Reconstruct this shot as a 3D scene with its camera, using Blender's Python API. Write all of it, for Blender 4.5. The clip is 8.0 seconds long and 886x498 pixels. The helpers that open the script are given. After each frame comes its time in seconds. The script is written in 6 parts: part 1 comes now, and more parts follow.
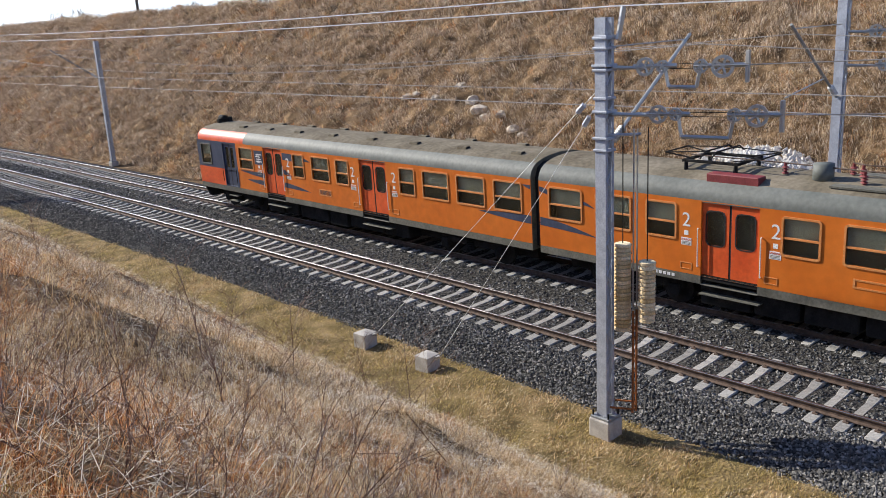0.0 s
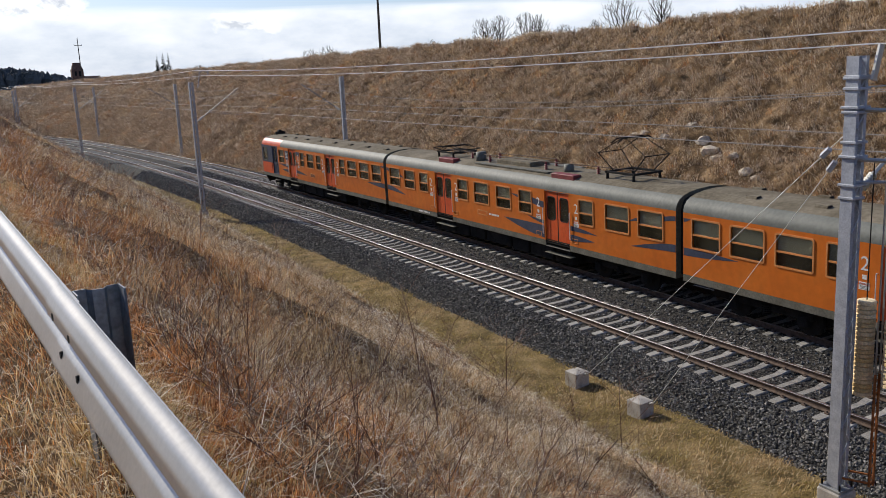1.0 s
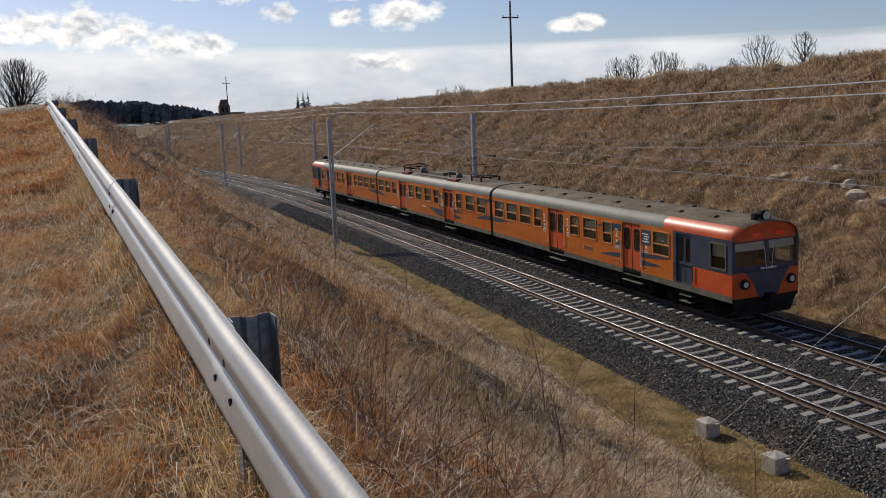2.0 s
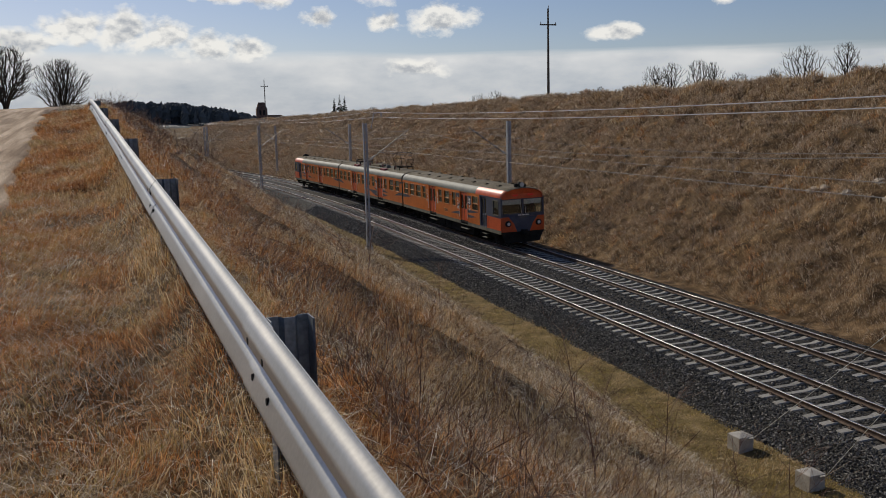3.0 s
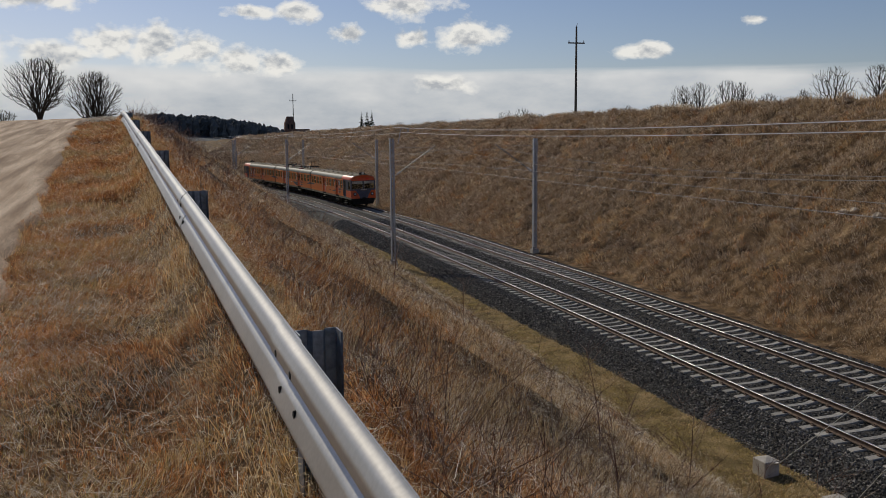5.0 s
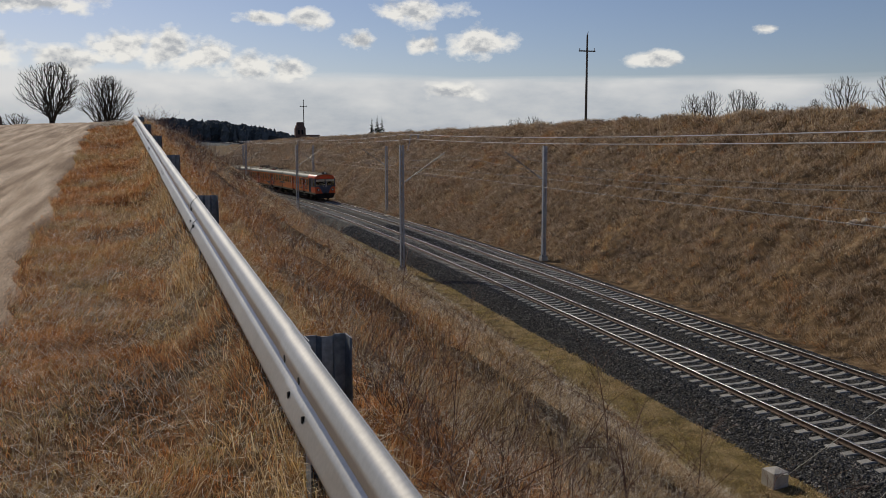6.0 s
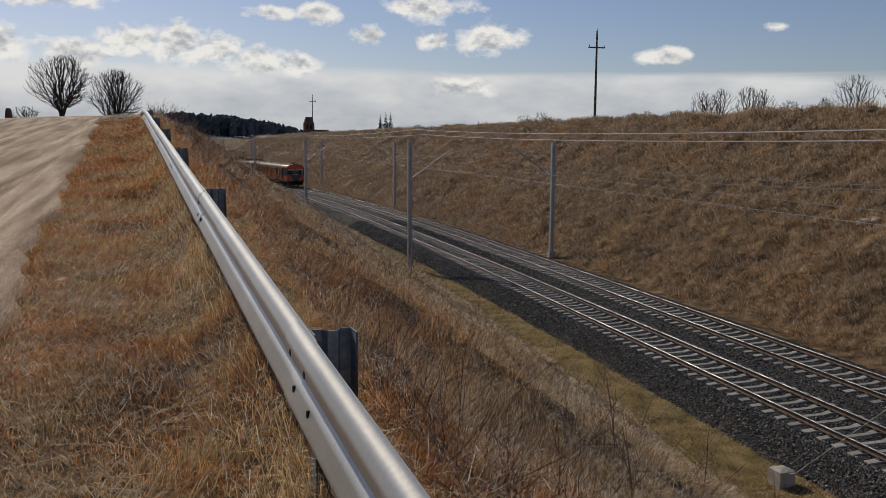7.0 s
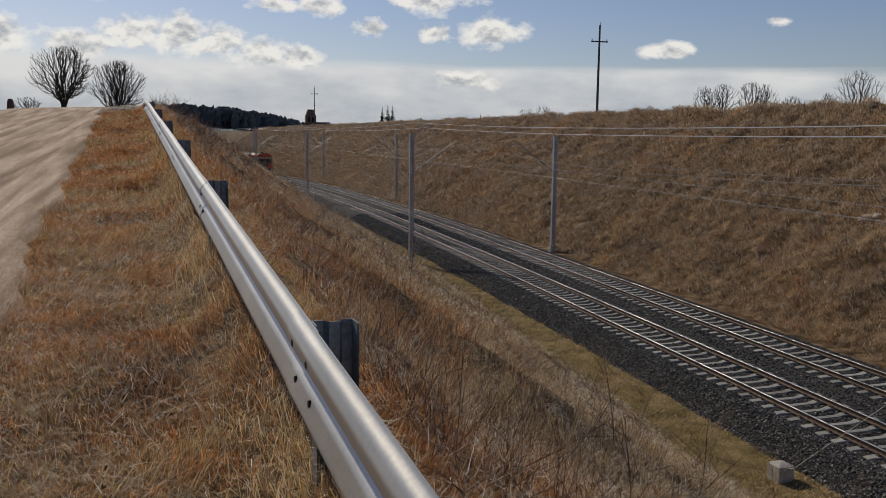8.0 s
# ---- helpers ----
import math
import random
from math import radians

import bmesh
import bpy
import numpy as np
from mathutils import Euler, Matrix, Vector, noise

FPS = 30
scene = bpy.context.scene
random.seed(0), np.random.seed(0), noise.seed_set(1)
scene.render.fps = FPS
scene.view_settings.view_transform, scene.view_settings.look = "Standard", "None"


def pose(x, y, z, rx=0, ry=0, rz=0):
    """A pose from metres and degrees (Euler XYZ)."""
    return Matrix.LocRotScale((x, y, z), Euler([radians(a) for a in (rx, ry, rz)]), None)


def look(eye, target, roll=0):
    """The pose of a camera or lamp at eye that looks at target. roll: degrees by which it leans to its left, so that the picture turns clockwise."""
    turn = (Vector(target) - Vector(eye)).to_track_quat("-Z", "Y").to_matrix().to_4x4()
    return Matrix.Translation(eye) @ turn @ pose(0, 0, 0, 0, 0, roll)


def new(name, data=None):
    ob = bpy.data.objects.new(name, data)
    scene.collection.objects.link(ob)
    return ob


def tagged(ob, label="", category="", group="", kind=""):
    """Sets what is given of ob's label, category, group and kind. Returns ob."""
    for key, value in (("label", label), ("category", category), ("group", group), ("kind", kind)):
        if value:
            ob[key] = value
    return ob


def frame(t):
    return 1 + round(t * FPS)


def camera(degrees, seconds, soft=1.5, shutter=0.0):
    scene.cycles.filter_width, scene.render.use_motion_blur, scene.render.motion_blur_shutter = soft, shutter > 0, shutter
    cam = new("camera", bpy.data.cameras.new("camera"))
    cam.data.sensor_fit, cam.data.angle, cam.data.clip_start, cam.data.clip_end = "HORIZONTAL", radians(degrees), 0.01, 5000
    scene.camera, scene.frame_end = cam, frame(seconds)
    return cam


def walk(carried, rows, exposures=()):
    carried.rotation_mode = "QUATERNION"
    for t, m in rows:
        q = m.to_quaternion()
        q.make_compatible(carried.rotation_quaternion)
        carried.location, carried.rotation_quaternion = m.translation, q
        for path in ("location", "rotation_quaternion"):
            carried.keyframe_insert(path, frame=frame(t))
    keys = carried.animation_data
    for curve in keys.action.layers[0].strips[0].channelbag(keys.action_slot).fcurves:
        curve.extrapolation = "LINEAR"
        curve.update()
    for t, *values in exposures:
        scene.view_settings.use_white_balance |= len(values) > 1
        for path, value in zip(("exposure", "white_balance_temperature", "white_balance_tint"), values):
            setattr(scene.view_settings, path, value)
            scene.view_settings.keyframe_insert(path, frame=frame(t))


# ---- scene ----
cam = camera(54.19, 8.0, soft=0.6)
walk(cam, [
    (0, pose(-16.827, -0.048, 7.760, 75.233, 2.948, -43.485)),
    (0.5, pose(-16.845, -0.009, 7.747, 77.042, 3.100, -34.071)),
    (1, pose(-16.873, -0.010, 7.753, 78.326, 2.594, -28.773)),
    (1.5, pose(-16.908, 0.005, 7.763, 80.664, 2.239, -23.711)),
    (2, pose(-16.930, -0.005, 7.766, 81.117, 2.227, -20.286)),
    (3.5, pose(-16.952, 0.006, 7.763, 81.690, 1.036, -17.534)),
    (4, pose(-16.947, 0.011, 7.767, 81.714, 0.850, -17.139)),
    (4.5, pose(-16.960, 0.000, 7.766, 82.158, 0.732, -16.638)),
    (6, pose(-16.969, 0.012, 7.764, 83.103, 0.032, -15.595)),
    (6.5, pose(-16.965, 0.016, 7.760, 83.035, -0.155, -15.304)),
    (7, pose(-16.963, 0.024, 7.759, 82.826, -0.361, -15.038)),
    (7.5, pose(-16.967, 0.015, 7.759, 82.627, -0.465, -14.917)),
    (8, pose(-16.969, 0.002, 7.758, 82.394, -0.716, -14.917)),
], exposures=[(0.0, 0.53, 6150, 10), (0.5, 0.11, 6250, 10), (1.0, -0.10, 6350, 10), (1.5, -0.27, 6500, 10), (2.0, -0.45, 6600, 10), (3.5, -0.84, 6650, 8), (8.0, -0.84, 6700, 9)])

# ---- world and sun ----
SUN_AZ, SUN_EL = 17.0, 32.0  # degrees left of the track's direction, above the horizon
world = bpy.data.worlds.new("sky")
scene.world = world
world.use_nodes = True
wn, wl = world.node_tree.nodes, world.node_tree.links
wn.clear()
w_out = wn.new("ShaderNodeOutputWorld")
w_bg = wn.new("ShaderNodeBackground")
w_bg.inputs["Strength"].default_value = 0.10
w_sky = wn.new("ShaderNodeTexSky")
w_sky.sky_type = "NISHITA"
w_sky.sun_disc = False
w_sky.sun_elevation = radians(SUN_EL)
w_sky.sun_rotation = radians(-SUN_AZ)
w_sky.air_density, w_sky.dust_density, w_sky.ozone_density = 1.0, 0.35, 2.0
w_tc = wn.new("ShaderNodeTexCoord")
w_sep = wn.new("ShaderNodeSeparateXYZ")
wl.new(w_tc.outputs["Generated"], w_sep.inputs[0])


def wmath(op, a, b=None, clamp=False):
    n = wn.new("ShaderNodeMath")
    n.operation, n.use_clamp = op, clamp
    for i, v in enumerate((a, b)):
        if v is None:
            continue
        if isinstance(v, (int, float)):
            n.inputs[i].default_value = v
        else:
            wl.new(v, n.inputs[i])
    return n.outputs[0]


# clouds in azimuth and height: rows of small cumulus over a low grey bank
w_az = wmath("ARCTAN2", w_sep.outputs[0], w_sep.outputs[1])
w_el = wmath("ARCSINE", w_sep.outputs[2])


def cloud_noise(lift, ax, ay, detail, seed):
    c = wn.new("ShaderNodeCombineXYZ")
    wl.new(wmath("MULTIPLY", w_az, ax), c.inputs[0])
    wl.new(wmath("MULTIPLY", wmath("ADD", w_el, lift), ay), c.inputs[1])
    c.inputs[2].default_value = seed
    n = wn.new("ShaderNodeTexNoise")
    n.inputs["Scale"].default_value, n.inputs["Detail"].default_value, n.inputs["Roughness"].default_value = 1.0, detail, 0.58
    wl.new(c.outputs[0], n.inputs["Vector"])
    return n.outputs["Fac"]


def wrange(v, a0, a1, b0, b1):
    n = wn.new("ShaderNodeMapRange")
    for k, x in (("From Min", a0), ("From Max", a1), ("To Min", b0), ("To Max", b1)):
        n.inputs[k].default_value = x
    wl.new(v, n.inputs["Value"])
    return n.outputs[0]


w_puff = cloud_noise(0.0, 34.0, 50.0, 9.0, 5.2)
w_puff_up = cloud_noise(0.006, 34.0, 50.0, 9.0, 5.2)
w_billow = cloud_noise(0.0, 11.0, 26.0, 7.0, 2.7)
# separate cumulus: azimuth, height, half width, half height in degrees
PUFFS = [(4.2, 8.0, 1.8, 0.55), (7.0, 8.1, 1.6, 0.8), (10.2, 6.7, 1.5, 0.7), (14.4, 6.45, 1.3, 0.62), (18.0, 6.8, 2.3, 1.1), (14.0, 8.6, 3.0, 0.9), (29.0, 5.5, 1.75, 0.6),
         (35.6, 7.0, 0.8, 0.35), (16.4, 3.5, 2.0, 0.7), (-10.0, 8.6, 6.0, 1.0), (-12.4, 5.6, 3.2, 1.1), (-4.4, 6.2, 2.2, 1.0), (-1.6, 6.0, 2.3, 1.25),
         (0.8, 5.9, 2.0, 1.1), (3.1, 5.2, 1.8, 1.1), (5.7, 4.9, 1.3, 0.8), (-7.6, 5.2, 2.2, 0.9), (46.0, 7.4, 2.0, 0.7), (56.0, 6.2, 2.8, 0.8), (66.0, 8.2, 2.6, 0.9)]


def puff_field(lift):
    best = None
    for a, e, w, h in PUFFS:
        dx = wmath("MULTIPLY", wmath("SUBTRACT", w_az, radians(a)), 1 / radians(w))
        dy = wmath("MULTIPLY", wmath("SUBTRACT", wmath("ADD", w_el, lift), radians(e - 0.2 * h)), 1 / radians(h))
        d = wmath("SQRT", wmath("ADD", wmath("MULTIPLY", dx, dx), wmath("MULTIPLY", dy, dy)))
        best = d if best is None else wmath("MINIMUM", best, d)
    return wmath("SUBTRACT", 1.0, best)


w_field = wmath("ADD", wmath("MAXIMUM", puff_field(0.0), -0.8), wmath("MULTIPLY", wmath("SUBTRACT", w_puff, 0.5), 2.1))
w_field = wmath("ADD", w_field, wmath("MULTIPLY", wmath("SUBTRACT", w_billow, 0.5), 0.5))
w_cover = wrange(w_field, -0.05, 0.45, 0.0, 0.95)
# bright rims and tops, greyer in the thick of a cloud
w_lit = wmath("ADD", wmath("MULTIPLY", wmath("SUBTRACT", w_puff, w_puff_up), 5.5), wrange(w_field, 0.25, 1.0, 0.95, 0.28), clamp=True)
w_edge = cloud_noise(0.0, 3.0, 60.0, 5.0, 8.1)
w_bank = wrange(wmath("ADD", wmath("ADD", w_el, wmath("MULTIPLY", w_edge, 0.020)), wmath("MULTIPLY", w_az, 0.010)), 0.080, 0.091, 0.92, 0.0)
w_cloud = wn.new("ShaderNodeMix")
w_cloud.data_type = "RGBA"
wl.new(w_lit, w_cloud.inputs["Factor"])
w_cloud.inputs["A"].default_value, w_cloud.inputs["B"].default_value = (7.4, 7.8, 8.5, 1), (14.6, 14.4, 14.0, 1)
w_low = wn.new("ShaderNodeMix")
w_low.data_type = "RGBA"
wl.new(wmath("ADD", wrange(w_el, 0.0, 0.08, 0.0, 1.0), wrange(w_billow, 0.3, 0.7, -0.45, 0.35), clamp=True), w_low.inputs["Factor"])
w_low.inputs["A"].default_value, w_low.inputs["B"].default_value = (6.9, 7.7, 8.9, 1), (12.2, 12.3, 12.6, 1)
w_m1 = wn.new("ShaderNodeMix")
w_m1.data_type = "RGBA"
wl.new(w_bank, w_m1.inputs["Factor"])
w_tint = wn.new("ShaderNodeMix")
w_tint.data_type, w_tint.blend_type = "RGBA", "MULTIPLY"
w_tint.inputs["Factor"].default_value = 1.0
w_tint.inputs["B"].default_value = (0.98, 0.97, 1.16, 1)
wl.new(w_sky.outputs[0], w_tint.inputs["A"])
wl.new(w_tint.outputs["Result"], w_m1.inputs["A"])
wl.new(w_low.outputs["Result"], w_m1.inputs["B"])
w_mix = wn.new("ShaderNodeMix")
w_mix.data_type = "RGBA"
wl.new(w_cover, w_mix.inputs["Factor"])
wl.new(w_m1.outputs["Result"], w_mix.inputs["A"])
wl.new(w_cloud.outputs["Result"], w_mix.inputs["B"])
wl.new(w_mix.outputs["Result"], w_bg.inputs["Color"])
wl.new(w_bg.outputs[0], w_out.inputs[0])

sun = new("sun", bpy.data.lights.new("sun", "SUN"))
sun.data.energy, sun.data.angle, sun.data.color = 5.0, radians(0.5), (1.0, 0.92, 0.79)
_az, _el = radians(SUN_AZ), radians(SUN_EL)
SUN_DIR = Vector((-math.sin(_az) * math.cos(_el), math.cos(_az) * math.cos(_el), math.sin(_el)))
sun.matrix_world = look(SUN_DIR * 300, (0, 0, 0))


# ---- materials ----
def mat(name, stops, scale=2.0, detail=6.0, rough=0.85, metal=0.0, bump=0.0, bump_scale=40.0, fine=30.0, fine_amount=0.25,
        spread="noise", coat=0.0, stretch=(1, 1, 1), bump_dist=0.02):
    """Colour stops over a coarse noise (or per piece), broken up by a fine noise, with bump."""
    m = bpy.data.materials.new(name)
    m.use_nodes = True
    n, l = m.node_tree.nodes, m.node_tree.links
    b = n["Principled BSDF"]
    b.inputs["Roughness"].default_value, b.inputs["Metallic"].default_value = rough, metal
    b.inputs["Coat Weight"].default_value = coat
    b.inputs["Specular IOR Level"].default_value = 0.12 if rough >= 0.84 else 0.5
    tc = n.new("ShaderNodeTexCoord")
    mp = n.new("ShaderNodeMapping")
    mp.inputs["Scale"].default_value = stretch
    l.new(tc.outputs["Object"], mp.inputs["Vector"])
    no = n.new("ShaderNodeTexNoise")
    no.inputs["Scale"].default_value, no.inputs["Detail"].default_value = scale, detail
    l.new(mp.outputs[0], no.inputs["Vector"])
    ramp = n.new("ShaderNodeValToRGB")
    els = ramp.color_ramp.elements
    while len(els) < len(stops):
        els.new(0.5)
    for e, (p, c) in zip(els, stops):
        e.position, e.color = p, (*c, 1)
    if spread == "noise":
        l.new(no.outputs["Fac"], ramp.inputs[0])
    elif spread == "island":
        g = n.new("ShaderNodeNewGeometry")
        l.new(g.outputs["Random Per Island"], ramp.inputs[0])
    else:
        g = n.new("ShaderNodeObjectInfo")
        l.new(g.outputs["Random"], ramp.inputs[0])
    f = n.new("ShaderNodeTexNoise")
    f.inputs["Scale"].default_value, f.inputs["Detail"].default_value = fine, 5.0
    l.new(mp.outputs[0], f.inputs["Vector"])
    mr = n.new("ShaderNodeMapRange")
    mr.inputs["From Min"].default_value, mr.inputs["From Max"].default_value = 0.3, 0.7
    mr.inputs["To Min"].default_value, mr.inputs["To Max"].default_value = 1 - fine_amount, 1 + fine_amount
    l.new(f.outputs["Fac"], mr.inputs["Value"])
    mx = n.new("ShaderNodeMix")
    mx.data_type, mx.blend_type = "RGBA", "MULTIPLY"
    mx.inputs["Factor"].default_value = 1.0
    l.new(ramp.outputs[0], mx.inputs["A"])
    l.new(mr.outputs[0], mx.inputs["B"])
    l.new(mx.outputs["Result"], b.inputs["Base Color"])
    if bump:
        bn = n.new("ShaderNodeTexNoise")
        bn.inputs["Scale"].default_value, bn.inputs["Detail"].default_value = bump_scale, 6.0
        l.new(mp.outputs[0], bn.inputs["Vector"])
        bp = n.new("ShaderNodeBump")
        bp.inputs["Strength"].default_value, bp.inputs["Distance"].default_value = bump, bump_dist
        l.new(bn.outputs["Fac"], bp.inputs["Height"])
        l.new(bp.outputs[0], b.inputs["Normal"])
    return m


M_SOIL = mat("dead_turf", [(0.3, (0.052, 0.033, 0.017)), (0.5, (0.15, 0.094, 0.047)), (0.7, (0.34, 0.225, 0.12))], 1.6, 10, 0.95, bump=1.0, bump_scale=11, fine=38, fine_amount=0.6, bump_dist=0.08)
M_MOSS = mat("short_grass", [(0.32, (0.10, 0.072, 0.03)), (0.5, (0.20, 0.145, 0.06)), (0.68, (0.33, 0.235, 0.115))], 1.4, 9, 0.95, bump=1.0, bump_scale=16, fine=50, fine_amount=0.55, bump_dist=0.07)
M_FIELD = mat("field", [(0.3, (0.055, 0.045, 0.024)), (0.7, (0.11, 0.085, 0.042))], 0.02, 8, 0.95)
M_ROAD = mat("gravel_road", [(0.34, (0.25, 0.158, 0.095)), (0.5, (0.46, 0.325, 0.215)), (0.66, (0.66, 0.505, 0.36))], 1.6, 12, 0.92, bump=0.7, bump_scale=60, fine=55, fine_amount=0.5, stretch=(2.6, 0.2, 1), bump_dist=0.012)
M_BALLAST = mat("ballast", [(0.3, (0.016, 0.015, 0.0135)), (0.5, (0.048, 0.045, 0.041)), (0.72, (0.14, 0.132, 0.118))], 16, 3, 0.9, bump=1.0, bump_scale=18, fine=50, fine_amount=0.5, bump_dist=0.08)
M_STONE = mat("ballast_stone", [(0.0, (0.045, 0.043, 0.040)), (0.5, (0.115, 0.11, 0.10)), (0.85, (0.22, 0.21, 0.19)), (1.0, (0.36, 0.335, 0.30))], 9, 3, 0.88, spread="island", fine=40)
M_CONC = mat("concrete", [(0.3, (0.36, 0.33, 0.29)), (0.7, (0.52, 0.49, 0.44))], 4, 8, 0.9, bump=0.3, bump_scale=60, fine=80)
M_SLEEPER = mat("sleeper_concrete", [(0.0, (0.25, 0.238, 0.215)), (1.0, (0.39, 0.37, 0.335))], 4, 8, 0.9, spread="object", bump=0.3, bump_scale=40, fine=25, fine_amount=0.3)
M_RUST = mat("rusty_steel", [(0.35, (0.06, 0.038, 0.026)), (0.65, (0.13, 0.085, 0.06))], 8, 6, 0.8, bump=0.2, fine=60)
M_RAILTOP = mat("worn_rail_head", [(0.4, (0.34, 0.325, 0.31)), (0.6, (0.44, 0.425, 0.41))], 3, 4, 0.34, 1.0, fine=30, fine_amount=0.08)
M_GALV = mat("galvanised_steel", [(0.3, (0.43, 0.41, 0.37)), (0.5, (0.47, 0.45, 0.41)), (0.7, (0.52, 0.495, 0.45))], 3, 9, 0.38, 0.6, bump=0.015, bump_scale=60, fine=60, fine_amount=0.07)
M_GREY = mat("grey_mast_paint", [(0.3, (0.31, 0.325, 0.36)), (0.7, (0.44, 0.455, 0.49))], 5, 7, 0.6, 0.1, bump=0.1, fine=40, fine_amount=0.15)
M_WIRE = mat("aluminium_wire", [(0.3, (0.62, 0.62, 0.62)), (0.7, (0.75, 0.75, 0.75))], 5, 2, 0.45, 0.5)
M_COPPER = mat("old_overhead_wire", [(0.3, (0.26, 0.25, 0.23)), (0.7, (0.36, 0.34, 0.32))], 5, 2, 0.6, 0.3)
# weathered steel of posts; also darkens the bank-side arms as if backlit
M_POST = mat("weathered_and_backlit_steel", [(0.3, (0.20, 0.21, 0.215)), (0.7, (0.32, 0.33, 0.335))], 8, 7, 0.5, 0.3, bump=0.1, fine=50)
M_ORANGE = mat("orange_paint", [(0.25, (0.54, 0.122, 0.009)), (0.5, (0.60, 0.148, 0.012)), (0.8, (0.65, 0.186, 0.022))], 0.7, 5, 0.42, fine=4, fine_amount=0.09, bump=0.05, bump_scale=3)
M_RED = mat("red_orange_paint", [(0.3, (0.58, 0.075, 0.014)), (0.7, (0.68, 0.115, 0.025))], 1.5, 6, 0.42, fine=9, fine_amount=0.12)
M_BLUE = mat("dark_blue_paint", [(0.3, (0.032, 0.042, 0.075)), (0.7, (0.055, 0.068, 0.11))], 2, 6, 0.45, fine=12, fine_amount=0.15)
M_ROOFGREY = mat("grey_roof_paint", [(0.3, (0.12, 0.098, 0.066)), (0.5, (0.17, 0.145, 0.102)), (0.75, (0.235, 0.20, 0.145))], 1.0, 9, 0.85, fine=8, fine_amount=0.2, bump=0.1, bump_scale=6)
M_EAVE = mat("grey_green_eave_paint", [(0.3, (0.10, 0.108, 0.092)), (0.7, (0.155, 0.16, 0.138))], 1.0, 8, 0.65, fine=9, fine_amount=0.15)
M_SOLE = mat("grimy_grey_paint", [(0.3, (0.09, 0.086, 0.062)), (0.7, (0.16, 0.152, 0.12))], 2, 8, 0.7, fine=14)
M_DARK = mat("sooty_underframe", [(0.3, (0.012, 0.012, 0.012)), (0.7, (0.035, 0.033, 0.03))], 3, 6, 0.85)
M_RUBBER = mat("black_rubber", [(0.3, (0.008, 0.008, 0.008)), (0.7, (0.02, 0.02, 0.02))], 5, 3, 0.8)
M_WHITE = mat("white_paint", [(0.3, (0.70, 0.69, 0.66)), (0.7, (0.82, 0.81, 0.79))], 6, 4, 0.6)
M_FRAME = mat("orange_window_frame", [(0.3, (0.55, 0.20, 0.05)), (0.7, (0.66, 0.28, 0.09))], 5, 4, 0.5)
M_MAROON = mat("maroon_paint", [(0.3, (0.16, 0.022, 0.022)), (0.7, (0.24, 0.04, 0.04))], 3, 5, 0.6)
M_INTERIOR = mat("grey_green_blind", [(0.3, (0.36, 0.37, 0.30)), (0.7, (0.46, 0.47, 0.39))], 1.5, 5, 0.8)
# dark grey-green that stands in for the shade inside the cars
M_INSIDE_SHADE = mat("interior_shade_grey", [(0.3, (0.10, 0.105, 0.085)), (0.7, (0.16, 0.165, 0.135))], 1.5, 5, 0.8)
M_ORUST = mat("orange_rust", [(0.3, (0.20, 0.07, 0.025)), (0.7, (0.36, 0.14, 0.05))], 8, 6, 0.85)
M_WHITECHALK = mat("white_chalk", [(0.3, (0.46, 0.43, 0.38)), (0.7, (0.68, 0.65, 0.60))], 3, 9, 0.95, fine=25)
M_CLAY = mat("tan_weight_disc", [(0.0, (0.60, 0.43, 0.20)), (1.0, (0.88, 0.72, 0.46))], 6, 7, 0.9, bump=0.3, bump_scale=30, fine=30, spread="object")
M_CHALK = mat("chalk_rubble", [(0.3, (0.40, 0.325, 0.24)), (0.7, (0.70, 0.62, 0.50))], 3, 9, 0.95, bump=0.8, bump_scale=12, fine=25)
M_PORC = mat("porcelain", [(0.3, (0.55, 0.56, 0.55)), (0.7, (0.68, 0.68, 0.66))], 5, 3, 0.3)
M_BARK = mat("dark_bark", [(0.3, (0.035, 0.028, 0.022)), (0.7, (0.085, 0.068, 0.052))], 6, 7, 0.95, fine=30)
M_FIR = mat("dark_needles", [(0.0, (0.012, 0.020, 0.012)), (1.0, (0.03, 0.042, 0.026))], 3, 5, 0.95, spread="island")
M_WOOD = mat("grey_pole_wood", [(0.3, (0.09, 0.075, 0.06)), (0.7, (0.16, 0.14, 0.115))], 4, 8, 0.9, stretch=(6, 6, 0.4))
M_MASONRY = mat("old_brick_masonry", [(0.3, (0.13, 0.075, 0.055)), (0.7, (0.22, 0.13, 0.10))], 0.5, 6, 0.9)
M_TILE = mat("dark_roof_tile", [(0.3, (0.10, 0.06, 0.05)), (0.7, (0.16, 0.10, 0.08))], 0.6, 6, 0.9)
def blade_mat(name, stops, through_light=0.35):
    """Thin dry leaves: colour by blade, light passes through them."""
    m = mat(name, stops, 3, 3, 0.7, spread="island", fine=10)
    n, l = m.node_tree.nodes, m.node_tree.links
    b, out = n["Principled BSDF"], n["Material Output"]
    tr = n.new("ShaderNodeBsdfTranslucent")
    src = b.inputs["Base Color"].links[0].from_socket
    gm = n.new("ShaderNodeGamma")
    gm.inputs["Gamma"].default_value = 1.4
    l.new(src, gm.inputs["Color"])
    l.new(gm.outputs[0], tr.inputs["Color"])
    mx = n.new("ShaderNodeMixShader")
    mx.inputs[0].default_value = through_light
    l.new(b.outputs[0], mx.inputs[1])
    l.new(tr.outputs[0], mx.inputs[2])
    l.new(mx.outputs[0], out.inputs["Surface"])
    return m


